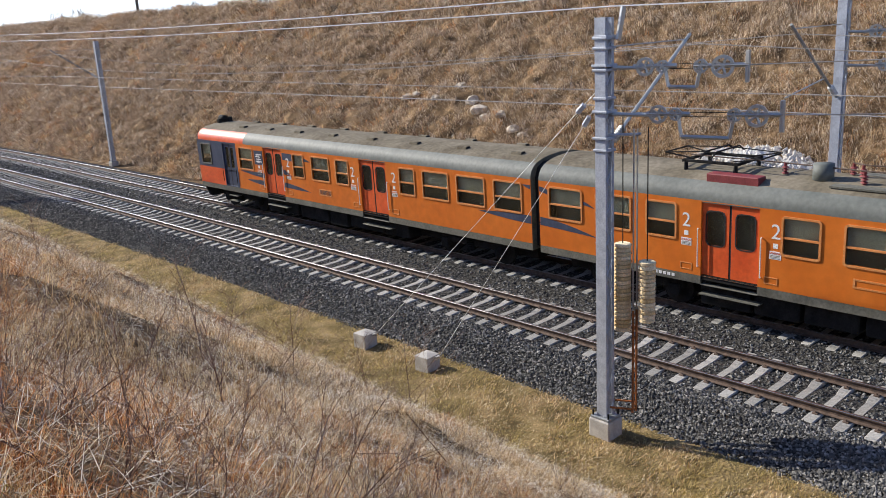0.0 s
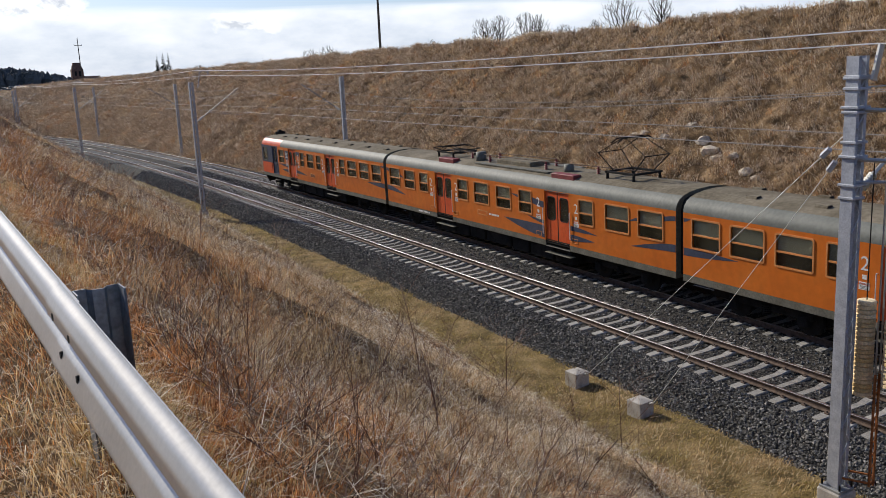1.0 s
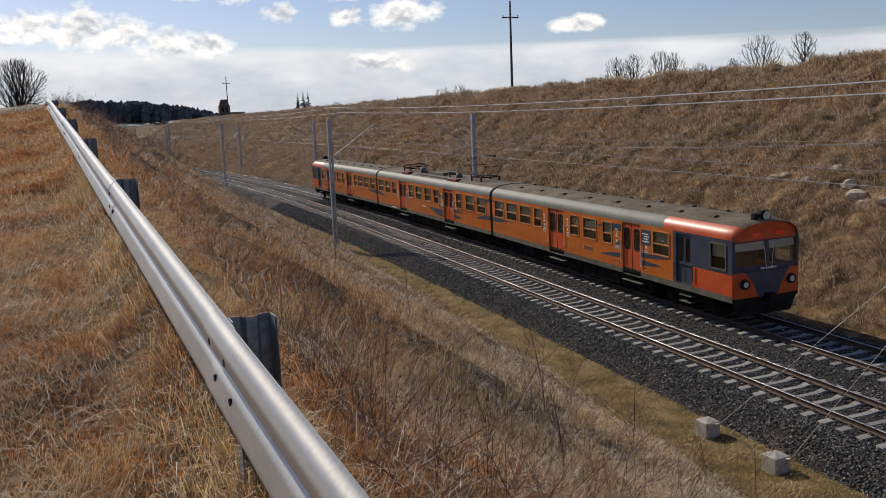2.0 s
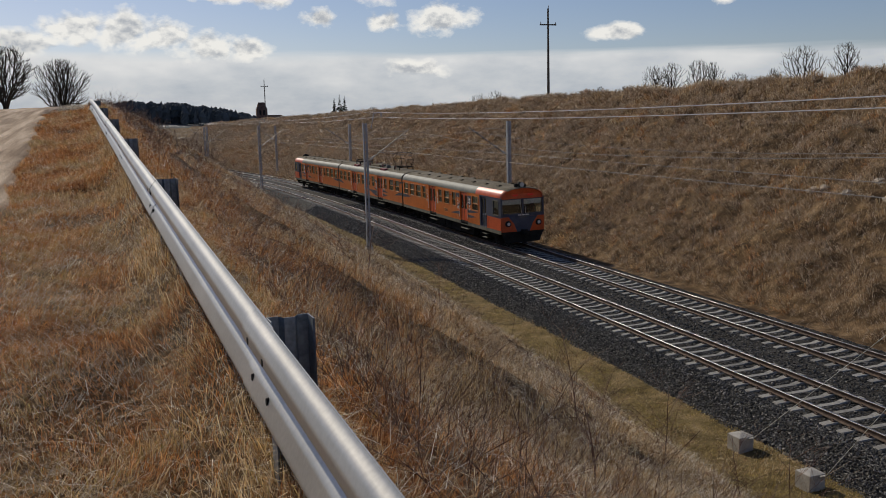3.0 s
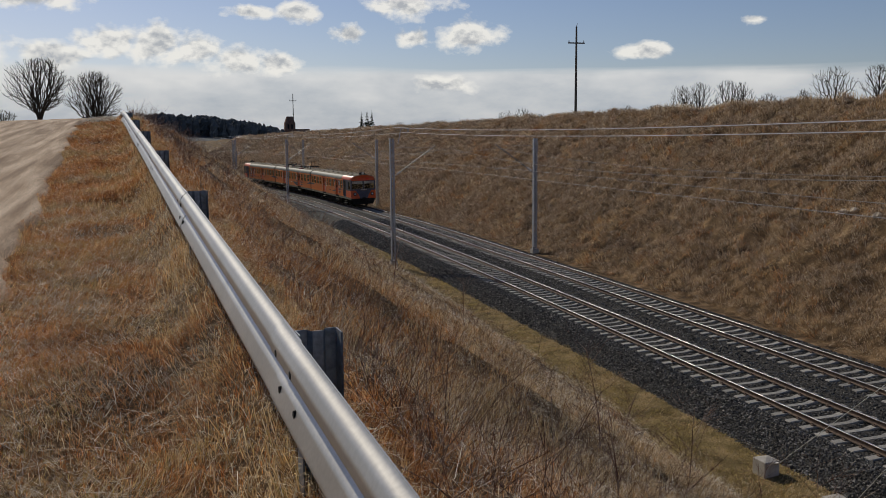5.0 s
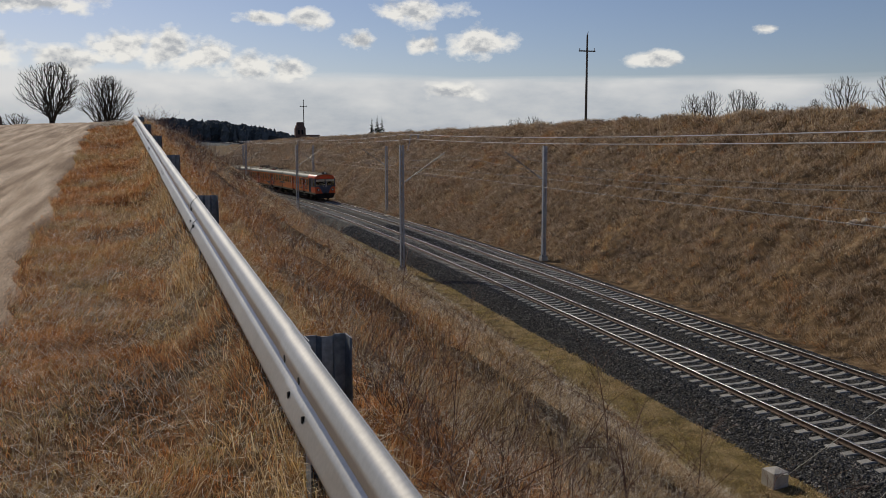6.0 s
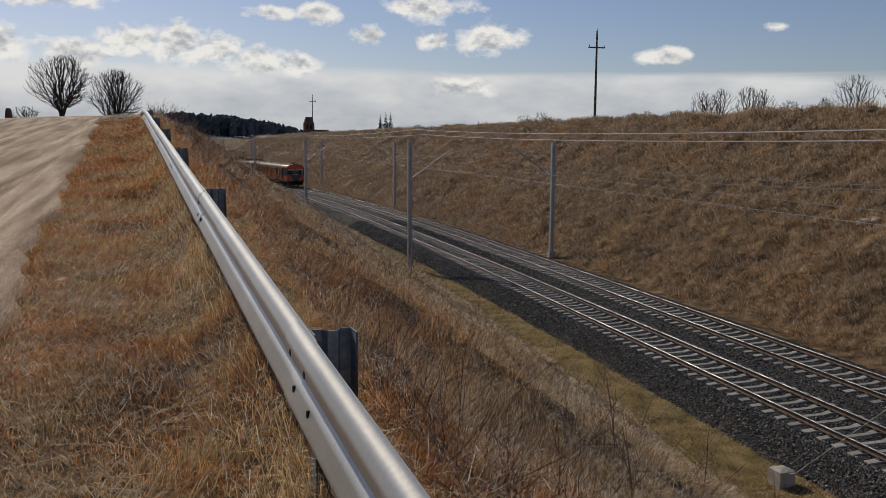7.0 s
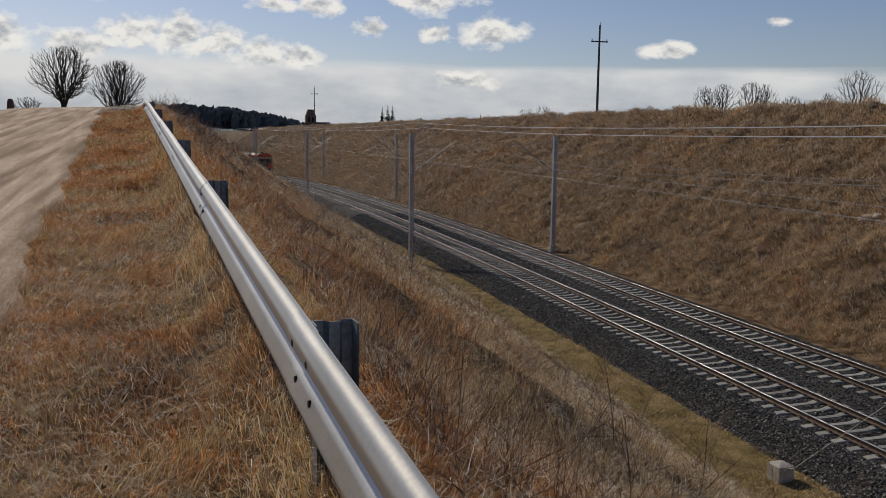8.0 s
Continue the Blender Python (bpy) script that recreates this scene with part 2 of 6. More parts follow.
M_HAY = blade_mat("dry_straw_blades", [(0.0, (0.24, 0.135, 0.052)), (0.3, (0.56, 0.37, 0.175)), (0.65, (0.85, 0.65, 0.37)), (1.0, (0.95, 0.84, 0.62))], 0.28)
M_PALE = blade_mat("bleached_straws", [(0.0, (0.62, 0.52, 0.38)), (1.0, (0.93, 0.87, 0.74))], 0.3)
M_BANK = blade_mat("matted_bank_blades", [(0.0, (0.10, 0.064, 0.034)), (0.3, (0.36, 0.245, 0.135)), (0.65, (0.72, 0.54, 0.345)), (1.0, (0.95, 0.83, 0.65))], 0.05)
M_RUSSET = blade_mat("russet_grass_blades", [(0.0, (0.17, 0.066, 0.023)), (0.35, (0.50, 0.225, 0.080)), (0.75, (0.78, 0.44, 0.19)), (1.0, (0.93, 0.71, 0.44))], 0.44)
M_OLIVE = blade_mat("olive_grass_blades", [(0.0, (0.26, 0.20, 0.055)), (0.5, (0.56, 0.445, 0.16)), (1.0, (0.80, 0.64, 0.33))], 0.42)
M_STEM = mat("bare_red_brown_stems", [(0.0, (0.09, 0.042, 0.026)), (0.5, (0.20, 0.10, 0.062)), (1.0, (0.52, 0.40, 0.30))], 4, 3, 0.8, spread="island")
# far wood and hill: distance haze is mixed in as a paler, bluish grey
M_WOODS = mat("haze_tinted_wood", [(0.0, (0.06, 0.068, 0.07)), (1.0, (0.13, 0.135, 0.135))], 3, 5, 0.95, spread="island")


def glass(name, tint, rough=0.06):
    m = bpy.data.materials.new(name)
    m.use_nodes = True
    b = m.node_tree.nodes["Principled BSDF"]
    b.inputs["Base Color"].default_value = (*tint, 1)
    b.inputs["Roughness"].default_value = rough
    b.inputs["Transmission Weight"].default_value = 1.0
    b.inputs["IOR"].default_value = 1.45
    return m


M_GLASS = glass("tinted_glass", (0.86, 0.89, 0.84))


def glow(name, colour, power):
    m = bpy.data.materials.new(name)
    m.use_nodes = True
    b = m.node_tree.nodes["Principled BSDF"]
    b.inputs["Base Color"].default_value = (*colour, 1)
    b.inputs["Emission Color"].default_value = (*colour, 1)
    b.inputs["Emission Strength"].default_value = power
    return m


M_TAIL = glow("red_sign_lamps", (0.6, 0.03, 0.015), 0.25)


# ---- mesh building ----
class Build:
    """Collects vertices and faces of one part."""

    def __init__(self):
        self.v, self.f = [], []

    def add(self, verts, faces):
        k = len(self.v)
        self.v += [tuple(p) for p in verts]
        self.f += [tuple(i + k for i in q) for q in faces]
        return self

    def box(self, x0, x1, y0, y1, z0, z1, m=None, chamfer=0.0):
        c = min(chamfer, (x1 - x0) / 3, (y1 - y0) / 3, (z1 - z0) / 3)
        if c <= 0:
            vs = [Vector((x, y, z)) for z in (z0, z1) for y in (y0, y1) for x in (x0, x1)]
            fs = [(0, 2, 3, 1), (4, 5, 7, 6), (0, 1, 5, 4), (2, 6, 7, 3), (0, 4, 6, 2), (1, 3, 7, 5)]
        else:
            ring = lambda z, d: [Vector(p) for p in ((x0 + c + d, y0 + d, z), (x1 - c - d, y0 + d, z), (x1 - d, y0 + c + d, z), (x1 - d, y1 - c - d, z),
                                                    (x1 - c - d, y1 - d, z), (x0 + c + d, y1 - d, z), (x0 + d, y1 - c - d, z), (x0 + d, y0 + c + d, z))]
            vs = ring(z0, c * 0.6) + ring(z0 + c, 0) + ring(z1 - c, 0) + ring(z1, c * 0.6)
            fs = [tuple(reversed(range(8))), tuple(range(24, 32))]
            for r in range(3):
                for i in range(8):
                    j = (i + 1) % 8
                    fs.append((r * 8 + i, r * 8 + j, r * 8 + 8 + j, r * 8 + 8 + i))
        if m is not None:
            vs = [m @ p for p in vs]
        return self.add(vs, fs)

    def tube(self, a, b, r0, r1=None, n=8, cap=True):
        a, b = Vector(a), Vector(b)
        r1 = r0 if r1 is None else r1
        d = (b - a).normalized()
        u = d.cross(Vector((0, 0, 1)) if abs(d.z) < 0.9 else Vector((1, 0, 0))).normalized()
        w = d.cross(u)
        ang = [2 * math.pi * i / n for i in range(n)]
        vs = [a + (u * math.cos(t) + w * math.sin(t)) * r0 for t in ang] + [b + (u * math.cos(t) + w * math.sin(t)) * r1 for t in ang]
        fs = [(i, (i + 1) % n, n + (i + 1) % n, n + i) for i in range(n)]
        if cap:
            fs += [tuple(reversed(range(n))), tuple(range(n, 2 * n))]
        return self.add(vs, fs)

    def path(self, pts, r, n=6, r_end=None):
        pts = [Vector(p) for p in pts]
        for i in range(len(pts) - 1):
            k0, k1 = i / (len(pts) - 1), (i + 1) / (len(pts) - 1)
            e = r if r_end is None else r_end
            self.tube(pts[i], pts[i + 1], r + (e - r) * k0, r + (e - r) * k1, n, True)
        return self

    def prism(self, outline, axis, a, b):
        """Extrude a closed outline of 2D points along an axis from a to b. Outline in the other two axes, in order."""
        def put(p, t):
            return {"x": (t, p[0], p[1]), "y": (p[0], t, p[1]), "z": (p[0], p[1], t)}[axis]
        n = len(outline)
        vs = [put(p, a) for p in outline] + [put(p, b) for p in outline]
        fs = [(i, (i + 1) % n, n + (i + 1) % n, n + i) for i in range(n)] + [tuple(reversed(range(n))), tuple(range(n, 2 * n))]
        return self.add(vs, fs)

    def mesh(self, name, material, smooth=False):
        me = bpy.data.meshes.new(name)
        me.from_pydata(self.v, [], self.f)
        me.materials.append(material)
        bm = bmesh.new()
        bm.from_mesh(me)
        if len(bm.verts) < 4000:
            bmesh.ops.remove_doubles(bm, verts=bm.verts, dist=1e-5)
        bmesh.ops.recalc_face_normals(bm, faces=bm.faces)
        bm.to_mesh(me)
        bm.free()
        if smooth:
            me.shade_smooth()
        me.update()
        return me


def part(name, b, material, parent=None, label="", smooth=False):
    me = b.mesh(name, material, smooth) if isinstance(b, Build) else b
    ob = new(name, me)
    if parent is not None:
        ob.parent = parent
    return tagged(ob, label)


def thing(name, m, label, category, group="", kind=""):
    ob = new(name)
    ob.empty_display_size = 0.2
    ob.matrix_world = m
    return tagged(ob, label, category, group, kind)


def raw_mesh(name, verts, faces, material, smooth=False):
    """A mesh straight from arrays: verts (n,3), faces (m,3) or (m,4)."""
    me = bpy.data.meshes.new(name)
    verts, faces = np.asarray(verts, np.float32), np.asarray(faces, np.int32)
    k = faces.shape[1]
    me.vertices.add(len(verts))
    me.vertices.foreach_set("co", verts.ravel())
    me.loops.add(faces.size)
    me.loops.foreach_set("vertex_index", faces.ravel())
    me.polygons.add(len(faces))
    me.polygons.foreach_set("loop_start", np.arange(0, faces.size, k, dtype=np.int32))
    me.polygons.foreach_set("use_smooth", np.full(len(faces), smooth))
    me.materials.append(material)
    me.update(calc_edges=True)
    me.validate()
    return me


# ---- plan: the curve of the line ----
K0, K1, S_END = -5.06e-5, 1.622e-5, 172.0
_s = np.arange(-200.0, 700.0, 0.25)
_sc = np.clip(_s, 0, S_END)
_th = K0 * _sc + K1 * _sc ** 2 / 2 + np.clip(_s - S_END, 0, 120) * (K0 + K1 * S_END)
_x = np.concatenate([[0], np.cumsum(-np.sin((_th[1:] + _th[:-1]) / 2) * 0.25)])
_y = np.concatenate([[0], np.cumsum(np.cos((_th[1:] + _th[:-1]) / 2) * 0.25)])
_i0 = int(np.argmin(np.abs(_s)))
_x, _y = _x - _x[_i0], _y - _y[_i0]
FAR_TRACK = 3.873
CANT = 0.025


def along(s, u=0.0, z=0.0):
    """The point u metres to the right of the near track's middle, s metres along it."""
    th = float(np.interp(s, _s, _th))
    return Vector((float(np.interp(s, _s, _x)) + u * math.cos(th), float(np.interp(s, _s, _y)) + u * math.sin(th), z))


def heading(s):
    return float(np.interp(s, _s, _th))


def lateral(x, y):
    th = np.interp(y, _y, _th)
    return (x - np.interp(y, _y, _x)) * np.cos(th)


def sstep(a, b, v):
    t = np.clip((v - a) / (b - a), 0, 1)
    return t * t * (3 - 2 * t)


def lumps(x, y, scale, seed):
    """Cheap smooth value noise for arrays."""
    px, py = x / scale + seed * 17.3, y / scale - seed * 9.1
    ix, iy = np.floor(px), np.floor(py)
    fx, fy = px - ix, py - iy
    fx, fy = fx * fx * (3 - 2 * fx), fy * fy * (3 - 2 * fy)

    def h(a, b):
        v = np.sin(a * 127.1 + b * 311.7 + seed * 74.7) * 43758.5453
        return v - np.floor(v)
    return (h(ix, iy) * (1 - fx) + h(ix + 1, iy) * fx) * (1 - fy) + (h(ix, iy + 1) * (1 - fx) + h(ix + 1, iy + 1) * fx) * fy - 0.5


def guard_x(y):
    return -16.31 - 0.0891 * y


def platform(y):
    """Height of the verge beside the guard rail."""
    yy = np.clip(y, -60, None)
    lin = 6.06 + 0.078 * np.minimum(yy, 30)
    return lin + np.where(yy > 30, 0.25 * (1 - np.exp(-(yy - 30) / 8)) + 0.012 * (np.minimum(yy, 90) - 30), 0) + np.where(yy < 0, -0.03 * yy, 0) * 0


def ridge(y):
    return 9.95 - 0.0075 * (np.clip(y, -30, 170) - 40) - 1.2 * sstep(150, 260, np.asarray(y, float))


def ground(x, y, rough=True):
    """Height of the ground."""
    x, y = np.asarray(x, float), np.asarray(y, float)
    u = lateral(x, y)
    edge = guard_x(np.clip(y, -30, 70)) + 0.55
    zp = platform(y) + (x - edge) * 0.035 * (x < edge) * (x > -40)
    left = zp - 0.655 * np.maximum(x - edge, 0)
    floor_l = -0.86 + 0.05 * (u + 5.6)
    z = np.maximum(left, floor_l)
    z = np.where(u > -2.2, -0.72, z)
    toe = 7.0
    zr = np.minimum(-0.45 + 0.672 * (u - toe), ridge(y) + 0.004 * np.maximum(u - 23, 0) * (u < 300))
    right = np.where(u > toe, zr, np.where(u > 5.6, -0.45, z))
    z = np.where(u > 5.0, right, z)
    # the crest of the right bank is rounded, the left shoulder too
    far = np.hypot(x + 17, y)
    if rough:
        slope_r = sstep(7.2, 9.5, u) * sstep(40, 24, u)
        z = z + slope_r * (0.40 * lumps(x, y, 3.1, 1) + 0.42 * lumps(x, y, 1.3, 2) + 0.30 * lumps(x, y, 0.7, 3)) * sstep(400, 120, far)
        slope_l = sstep(0.1, 1.2, x - edge) * sstep(-4.6, -6.4, u)
        z = z + slope_l * (0.34 * lumps(x, y, 2.3, 4) + 0.38 * lumps(x, y, 0.9, 5))
        verge = sstep(0.3, -0.2, x - edge) * sstep(-0.1, 0.35, x - road_right(y)) * sstep(-10, -5, y)
        z = z + verge * (0.09 * lumps(x, y, 1.1, 6) + 0.08 * lumps(x, y, 0.45, 7))
        # unmown hump along the guard rail
        z = z + 0.37 * np.exp(-((x - guard_x(y) - 0.06) / 0.24) ** 2) * sstep(32, 24, y) * sstep(-12, -8, y)
        strip = sstep(-6.2, -5.2, u) * sstep(-2.4, -3.2, u)
        z = z + strip * (0.10 * lumps(x, y, 1.3, 8) + 0.06 * lumps(x, y, 0.5, 9))
    # the far country falls a little and rolls
    z = z - sstep(160, 700, far) * 5.5
    return z


def road_right(y):
    return -17.85 - 0.078 * y


# ---- ground ----
def axis_points(a, b, step, limit, grow=1.22):
    mid = list(np.arange(a, b + step / 2, step))
    lo, hi, d = [], [], step
    p = a
    while p > -limit:
        d *= grow
        p -= d
        lo.append(p)
    d, p = step, b
    while p < limit:
        d *= grow
        p += d
        hi.append(p)
    return np.array(lo[::-1] + mid + hi)


def make_ground():
    xs = np.sort(np.concatenate([axis_points(-26, 26, 0.3, 3200), np.arange(-19.85, -13.5, 0.3)]))
    ys = axis_points(-6, 130, 0.33, 3200)
    gx, gy = np.meshgrid(xs, ys)
    gz = ground(gx, gy)
    nx, ny = len(xs), len(ys)
    v = np.stack([gx.ravel(), gy.ravel(), gz.ravel()], 1)
    i = (np.arange(ny - 1)[:, None] * nx + np.arange(nx - 1)[None]).ravel()
    f = np.stack([i, i + 1, i + 1 + nx, i + nx], 1)
    me = raw_mesh("ground", v, f, M_SOIL, True)
    for m in (M_MOSS, M_FIELD):
        me.materials.append(m)
    cx, cy = v[f].mean(1)[:, 0], v[f].mean(1)[:, 1]
    u = lateral(cx, cy)
    idx = np.zeros(len(f), np.int32)
    wob = 0.5 * lumps(cx, cy, 1.5, 11)
    idx[(u > -5.5 + wob) & (u < -1.5)] = 1
    idx[(np.hypot(cx, cy) > 260) | (u > 60)] = 2
    me.polygons.foreach_set("material_index", idx)
    ob = new("ground", me)
    return tagged(ob, "cutting banks of matted dead grass with a gravel road", "ground", kind="structure")


make_ground()


def make_road():
    """Gravel road on the bank, a sheet of its own with ragged edges and two wheel tracks."""
    ys = np.concatenate([np.arange(-14, 45, 0.3), np.arange(45, 110, 1.5)])
    ts = np.concatenate([[0, 0.02], np.linspace(0.05, 0.95, 31), [0.98, 1.0]])
    v = []
    for y in ys:
        a = road_right(y) + 0.28 * float(lumps(np.array(1.0), np.array(y), 0.9, 21)) + 0.16 * float(lumps(np.array(3.0), np.array(y), 0.35, 22))
        b = a - 4.9 + 1.9 * float(sstep(18, 34, np.array(float(y)))) + 0.4 * float(lumps(np.array(5.0), np.array(y), 1.1, 23))
        for t in ts:
            x = a + (b - a) * t
            rut = -0.06 * (math.exp(-((t - 0.17) / 0.05) ** 2) + math.exp(-((t - 0.52) / 0.06) ** 2))
            lift = 0.075 if 0.01 < t < 0.99 else -0.04
            v.append((x, y, float(ground(x, y)) + lift + rut + 0.012 * float(lumps(np.array(x), np.array(y), 0.3, 24))))
    n = len(ts)
    i = (np.arange(len(ys) - 1)[:, None] * n + np.arange(n - 1)[None]).ravel()
    f = np.stack([i, i + n, i + n + 1, i + 1], 1)
    ob = new("road", raw_mesh("road", v, f, M_ROAD, True))
    return tagged(ob, "pale dusty gravel road with wheel tracks", "road", kind="structure")


make_road()


# ---- ballast and tracks ----
def sweep(outline, s0, s1, step, closed=True):
    """A cross-section (u, z) swept along the line."""
    ss = np.arange(s0, s1 + step / 2, step)
    b, n = Build(), len(outline)
    vs = [along(s, u, z) for s in ss for u, z in outline]
    fs = []
    for k in range(len(ss) - 1):
        for i in range(n if closed else n - 1):
            j = (i + 1) % n
            fs.append((k * n + i, k * n + j, k * n + n + j, k * n + n + i))
    if closed:
        fs += [tuple(reversed(range(n))), tuple(range((len(ss) - 1) * n, len(ss) * n))]
    return b.add(vs, fs)


BED_Z = -0.20


def bed_height(u):
    return np.interp(u, [-2.75, -1.75, -1.45, 1.5, 1.95, 2.3, 5.4, 5.65, 6.7], [-0.80, -0.26, BED_Z + 0.0, BED_Z, BED_Z - 0.03, BED_Z, BED_Z, -0.26, -0.62])


def make_bed():
    us = np.array([-3.1, -2.75, -2.2, -1.75, -1.45, -1.2, 0, 1.2, 1.5, 1.95, 2.3, 3.87, 5.2, 5.4, 5.65, 6.2, 6.7, 6.9])
    b = sweep([(u, float(bed_height(u)) - (0.2 if u in (us[0], us[-1]) else 0)) for u in us], -40, 260, 1.0, closed=False)
    ob = part("ballast_bed", b, M_BALLAST, None, "", True)
    return tagged(ob, "dark grey crushed-stone ballast under two tracks", "ballast", kind="structure")


def make_stones():
    """Loose stones lying on the bed, denser where the camera passes nearest."""
    rng = np.random.default_rng(5)
    n = 84000
    s = 4 + 80 * rng.random(n) ** 1.6
    u = rng.uniform(-2.85, 6.4, n)
    near = rng.random(n) < 0.45
    u = np.where(near, rng.uniform(-2.85, -1.25, n), u)
    r = rng.uniform(0.024, 0.052, n) * np.clip(s / 40, 1, 1.7)
    z = bed_height(u) + r * 0.3
    # keep clear of sleeper tops
    th = np.interp(s, _s, _th)
    cx, cy = np.interp(s, _s, _x) + u * np.cos(th), np.interp(s, _s, _y) + u * np.sin(th)
    k = (s / 0.6) % 1.0
    tops = ((np.abs(u) < 1.3) | (np.abs(u - FAR_TRACK) < 1.3)) & ((k < 0.27) | (k > 0.73))
    keep = ~tops
    cx, cy, z, r = cx[keep], cy[keep], z[keep], r[keep]
    n = len(cx)
    base = np.array([(1, 0, 0), (-1, 0, 0), (0, 1, 0), (0, -1, 0), (0, 0, 1), (0, 0, -1)], float)
    v = base[None] * (r[:, None, None] * rng.uniform(0.6, 1.25, (n, 6, 1))) + rng.normal(0, 0.18, (n, 6, 3)) * r[:, None, None]
    a = rng.uniform(0, 6.28, n)
    ca, sa = np.cos(a)[:, None], np.sin(a)[:, None]
    v = np.stack([v[..., 0] * ca - v[..., 1] * sa, v[..., 0] * sa + v[..., 1] * ca, v[..., 2] * 0.8], -1)
    v += np.stack([cx, cy, z], 1)[:, None]
    tri = np.array([(0, 2, 4), (2, 1, 4), (1, 3, 4), (3, 0, 4), (2, 0, 5), (1, 2, 5), (3, 1, 5), (0, 3, 5)])
    f = (np.arange(n)[:, None, None] * 6 + tri[None]).reshape(-1, 3)
    ob = new("ballast_stones", raw_mesh("ballast_stones", v.reshape(-1, 3), f, M_STONE))
    return tagged(ob, "loose grey crushed stones over the track bed", "stones", kind="stuff")


def sleeper_mesh():
    """Concrete sleeper: thick under the rails, waisted and dished in the middle, bevelled."""
    st = [(-1.25, 0.105, -0.195), (-1.22, 0.125, -0.165), (-0.95, 0.13, -0.158), (-0.55, 0.125, -0.158), (-0.32, 0.105, -0.205), (0.32, 0.105, -0.205), (0.55, 0.125, -0.158), (0.95, 0.13, -0.158), (1.22, 0.125, -0.165), (1.25, 0.105, -0.195)]
    b, vs, fs = Build(), [], []
    for x, w, zt in st:
        vs += [(x, -w - 0.02, -0.36), (x, -w, zt - 0.02), (x, -w + 0.02, zt), (x, w - 0.02, zt), (x, w, zt - 0.02), (x, w + 0.02, -0.36)]
    for k in range(len(st) - 1):
        for i in range(5):
            fs.append((k * 6 + i, k * 6 + i + 1, k * 6 + 7 + i, k * 6 + 6 + i))
    fs += [tuple(range(6)), tuple(reversed(range(len(vs) - 6, len(vs))))]
    return b.add(vs, fs).mesh("sleeper", M_SLEEPER)


def clip_mesh():
    b = Build()
    for x in (-0.7525, 0.7525):
        for d in (-1, 1):
            b.box(x + d * 0.12 - 0.05, x + d * 0.12 + 0.05, -0.06, 0.06, -0.162, -0.125, chamfer=0.01)
            b.tube((x + d * 0.13, 0, -0.13), (x + d * 0.13, 0, -0.085), 0.018, n=6)
    return b.mesh("fastening", M_RUST)


def make_track(name, u0, label, s_max):
    tr = thing(name, Matrix(), label, "railway track", kind="structure")
    for side, dz in ((-1, 0.0), (1, CANT)):
        c = u0 + side * 0.7525
        prof = [(-0.07, -0.155), (0.07, -0.155), (0.065, -0.14), (0.012, -0.12), (0.010, -0.045), (0.034, -0.035), (0.036, -0.012), (-0.036, -0.012), (-0.034, -0.035), (-0.010, -0.045), (-0.012, -0.12), (-0.065, -0.14)]
        r = part("rail", sweep([(c + a, z + dz) for a, z in prof], -36, 255, 1.5), M_RUST, tr, "brown rusty rail with a bright worn head")
        head = [(-0.036, -0.011), (0.036, -0.011), (0.034, -0.003), (0.022, 0.0), (-0.022, 0.0), (-0.034, -0.003)]
        part("rail_head", sweep([(c + a, z + dz) for a, z in head], -36, 255, 1.5), M_RAILTOP, r, "polished steel rail head", True)
    me, mc = sleeper_mesh(), clip_mesh()
    for k in range(int((s_max - 3) / 0.6)):
        s = 3 + 0.6 * k
        m = Matrix.Translation(along(s, u0)) @ Matrix.Rotation(heading(s) + 0.004 * math.sin(k * 7.7), 4, "Z") @ Matrix.Rotation(-CANT / 1.5, 4, "Y")
        m.translation.z += CANT / 2
        sl = part("sleeper", me, None, tr)
        sl.matrix_world = m
        if s < 48:
            c = part("fastening", mc, None, sl)
    rest = Build()
    rv, rf = [list(p.co) for p in me.vertices], [list(p.vertices) for p in me.polygons]
    for k in range(int((s_max - 3) / 0.6), int((230 - 3) / 0.6)):
        s = 3 + 0.6 * k
        m = Matrix.Translation(along(s, u0)) @ Matrix.Rotation(heading(s), 4, "Z")
        rest.add([m @ Vector(p) for p in rv], rf)
    ob = part("far_sleepers", rest, M_SLEEPER, tr)
    tagged(ob, kind="stuff")
    return tr


make_bed()
make_stones()
make_track("track", 0.0, "empty track of rusty rails on pale concrete sleepers", 150)
make_track("track", FAR_TRACK, "second track of rusty rails on pale concrete sleepers", 150)


# ---- catenary masts ----
QUARTER = Matrix.Rotation(math.pi / 2, 4, "Z")


def channel_build(h, y, sgn, w=0.12, t=0.012):
    o = [(-w, y), (w, y), (w, y - sgn * 0.075), (w - t, y - sgn * 0.075), (w - t, y - sgn * t), (-w + t, y - sgn * t), (-w + t, y - sgn * 0.075), (-w, y - sgn * 0.075)]
    return Build().prism(o, "z", 0.34, h + 0.34)


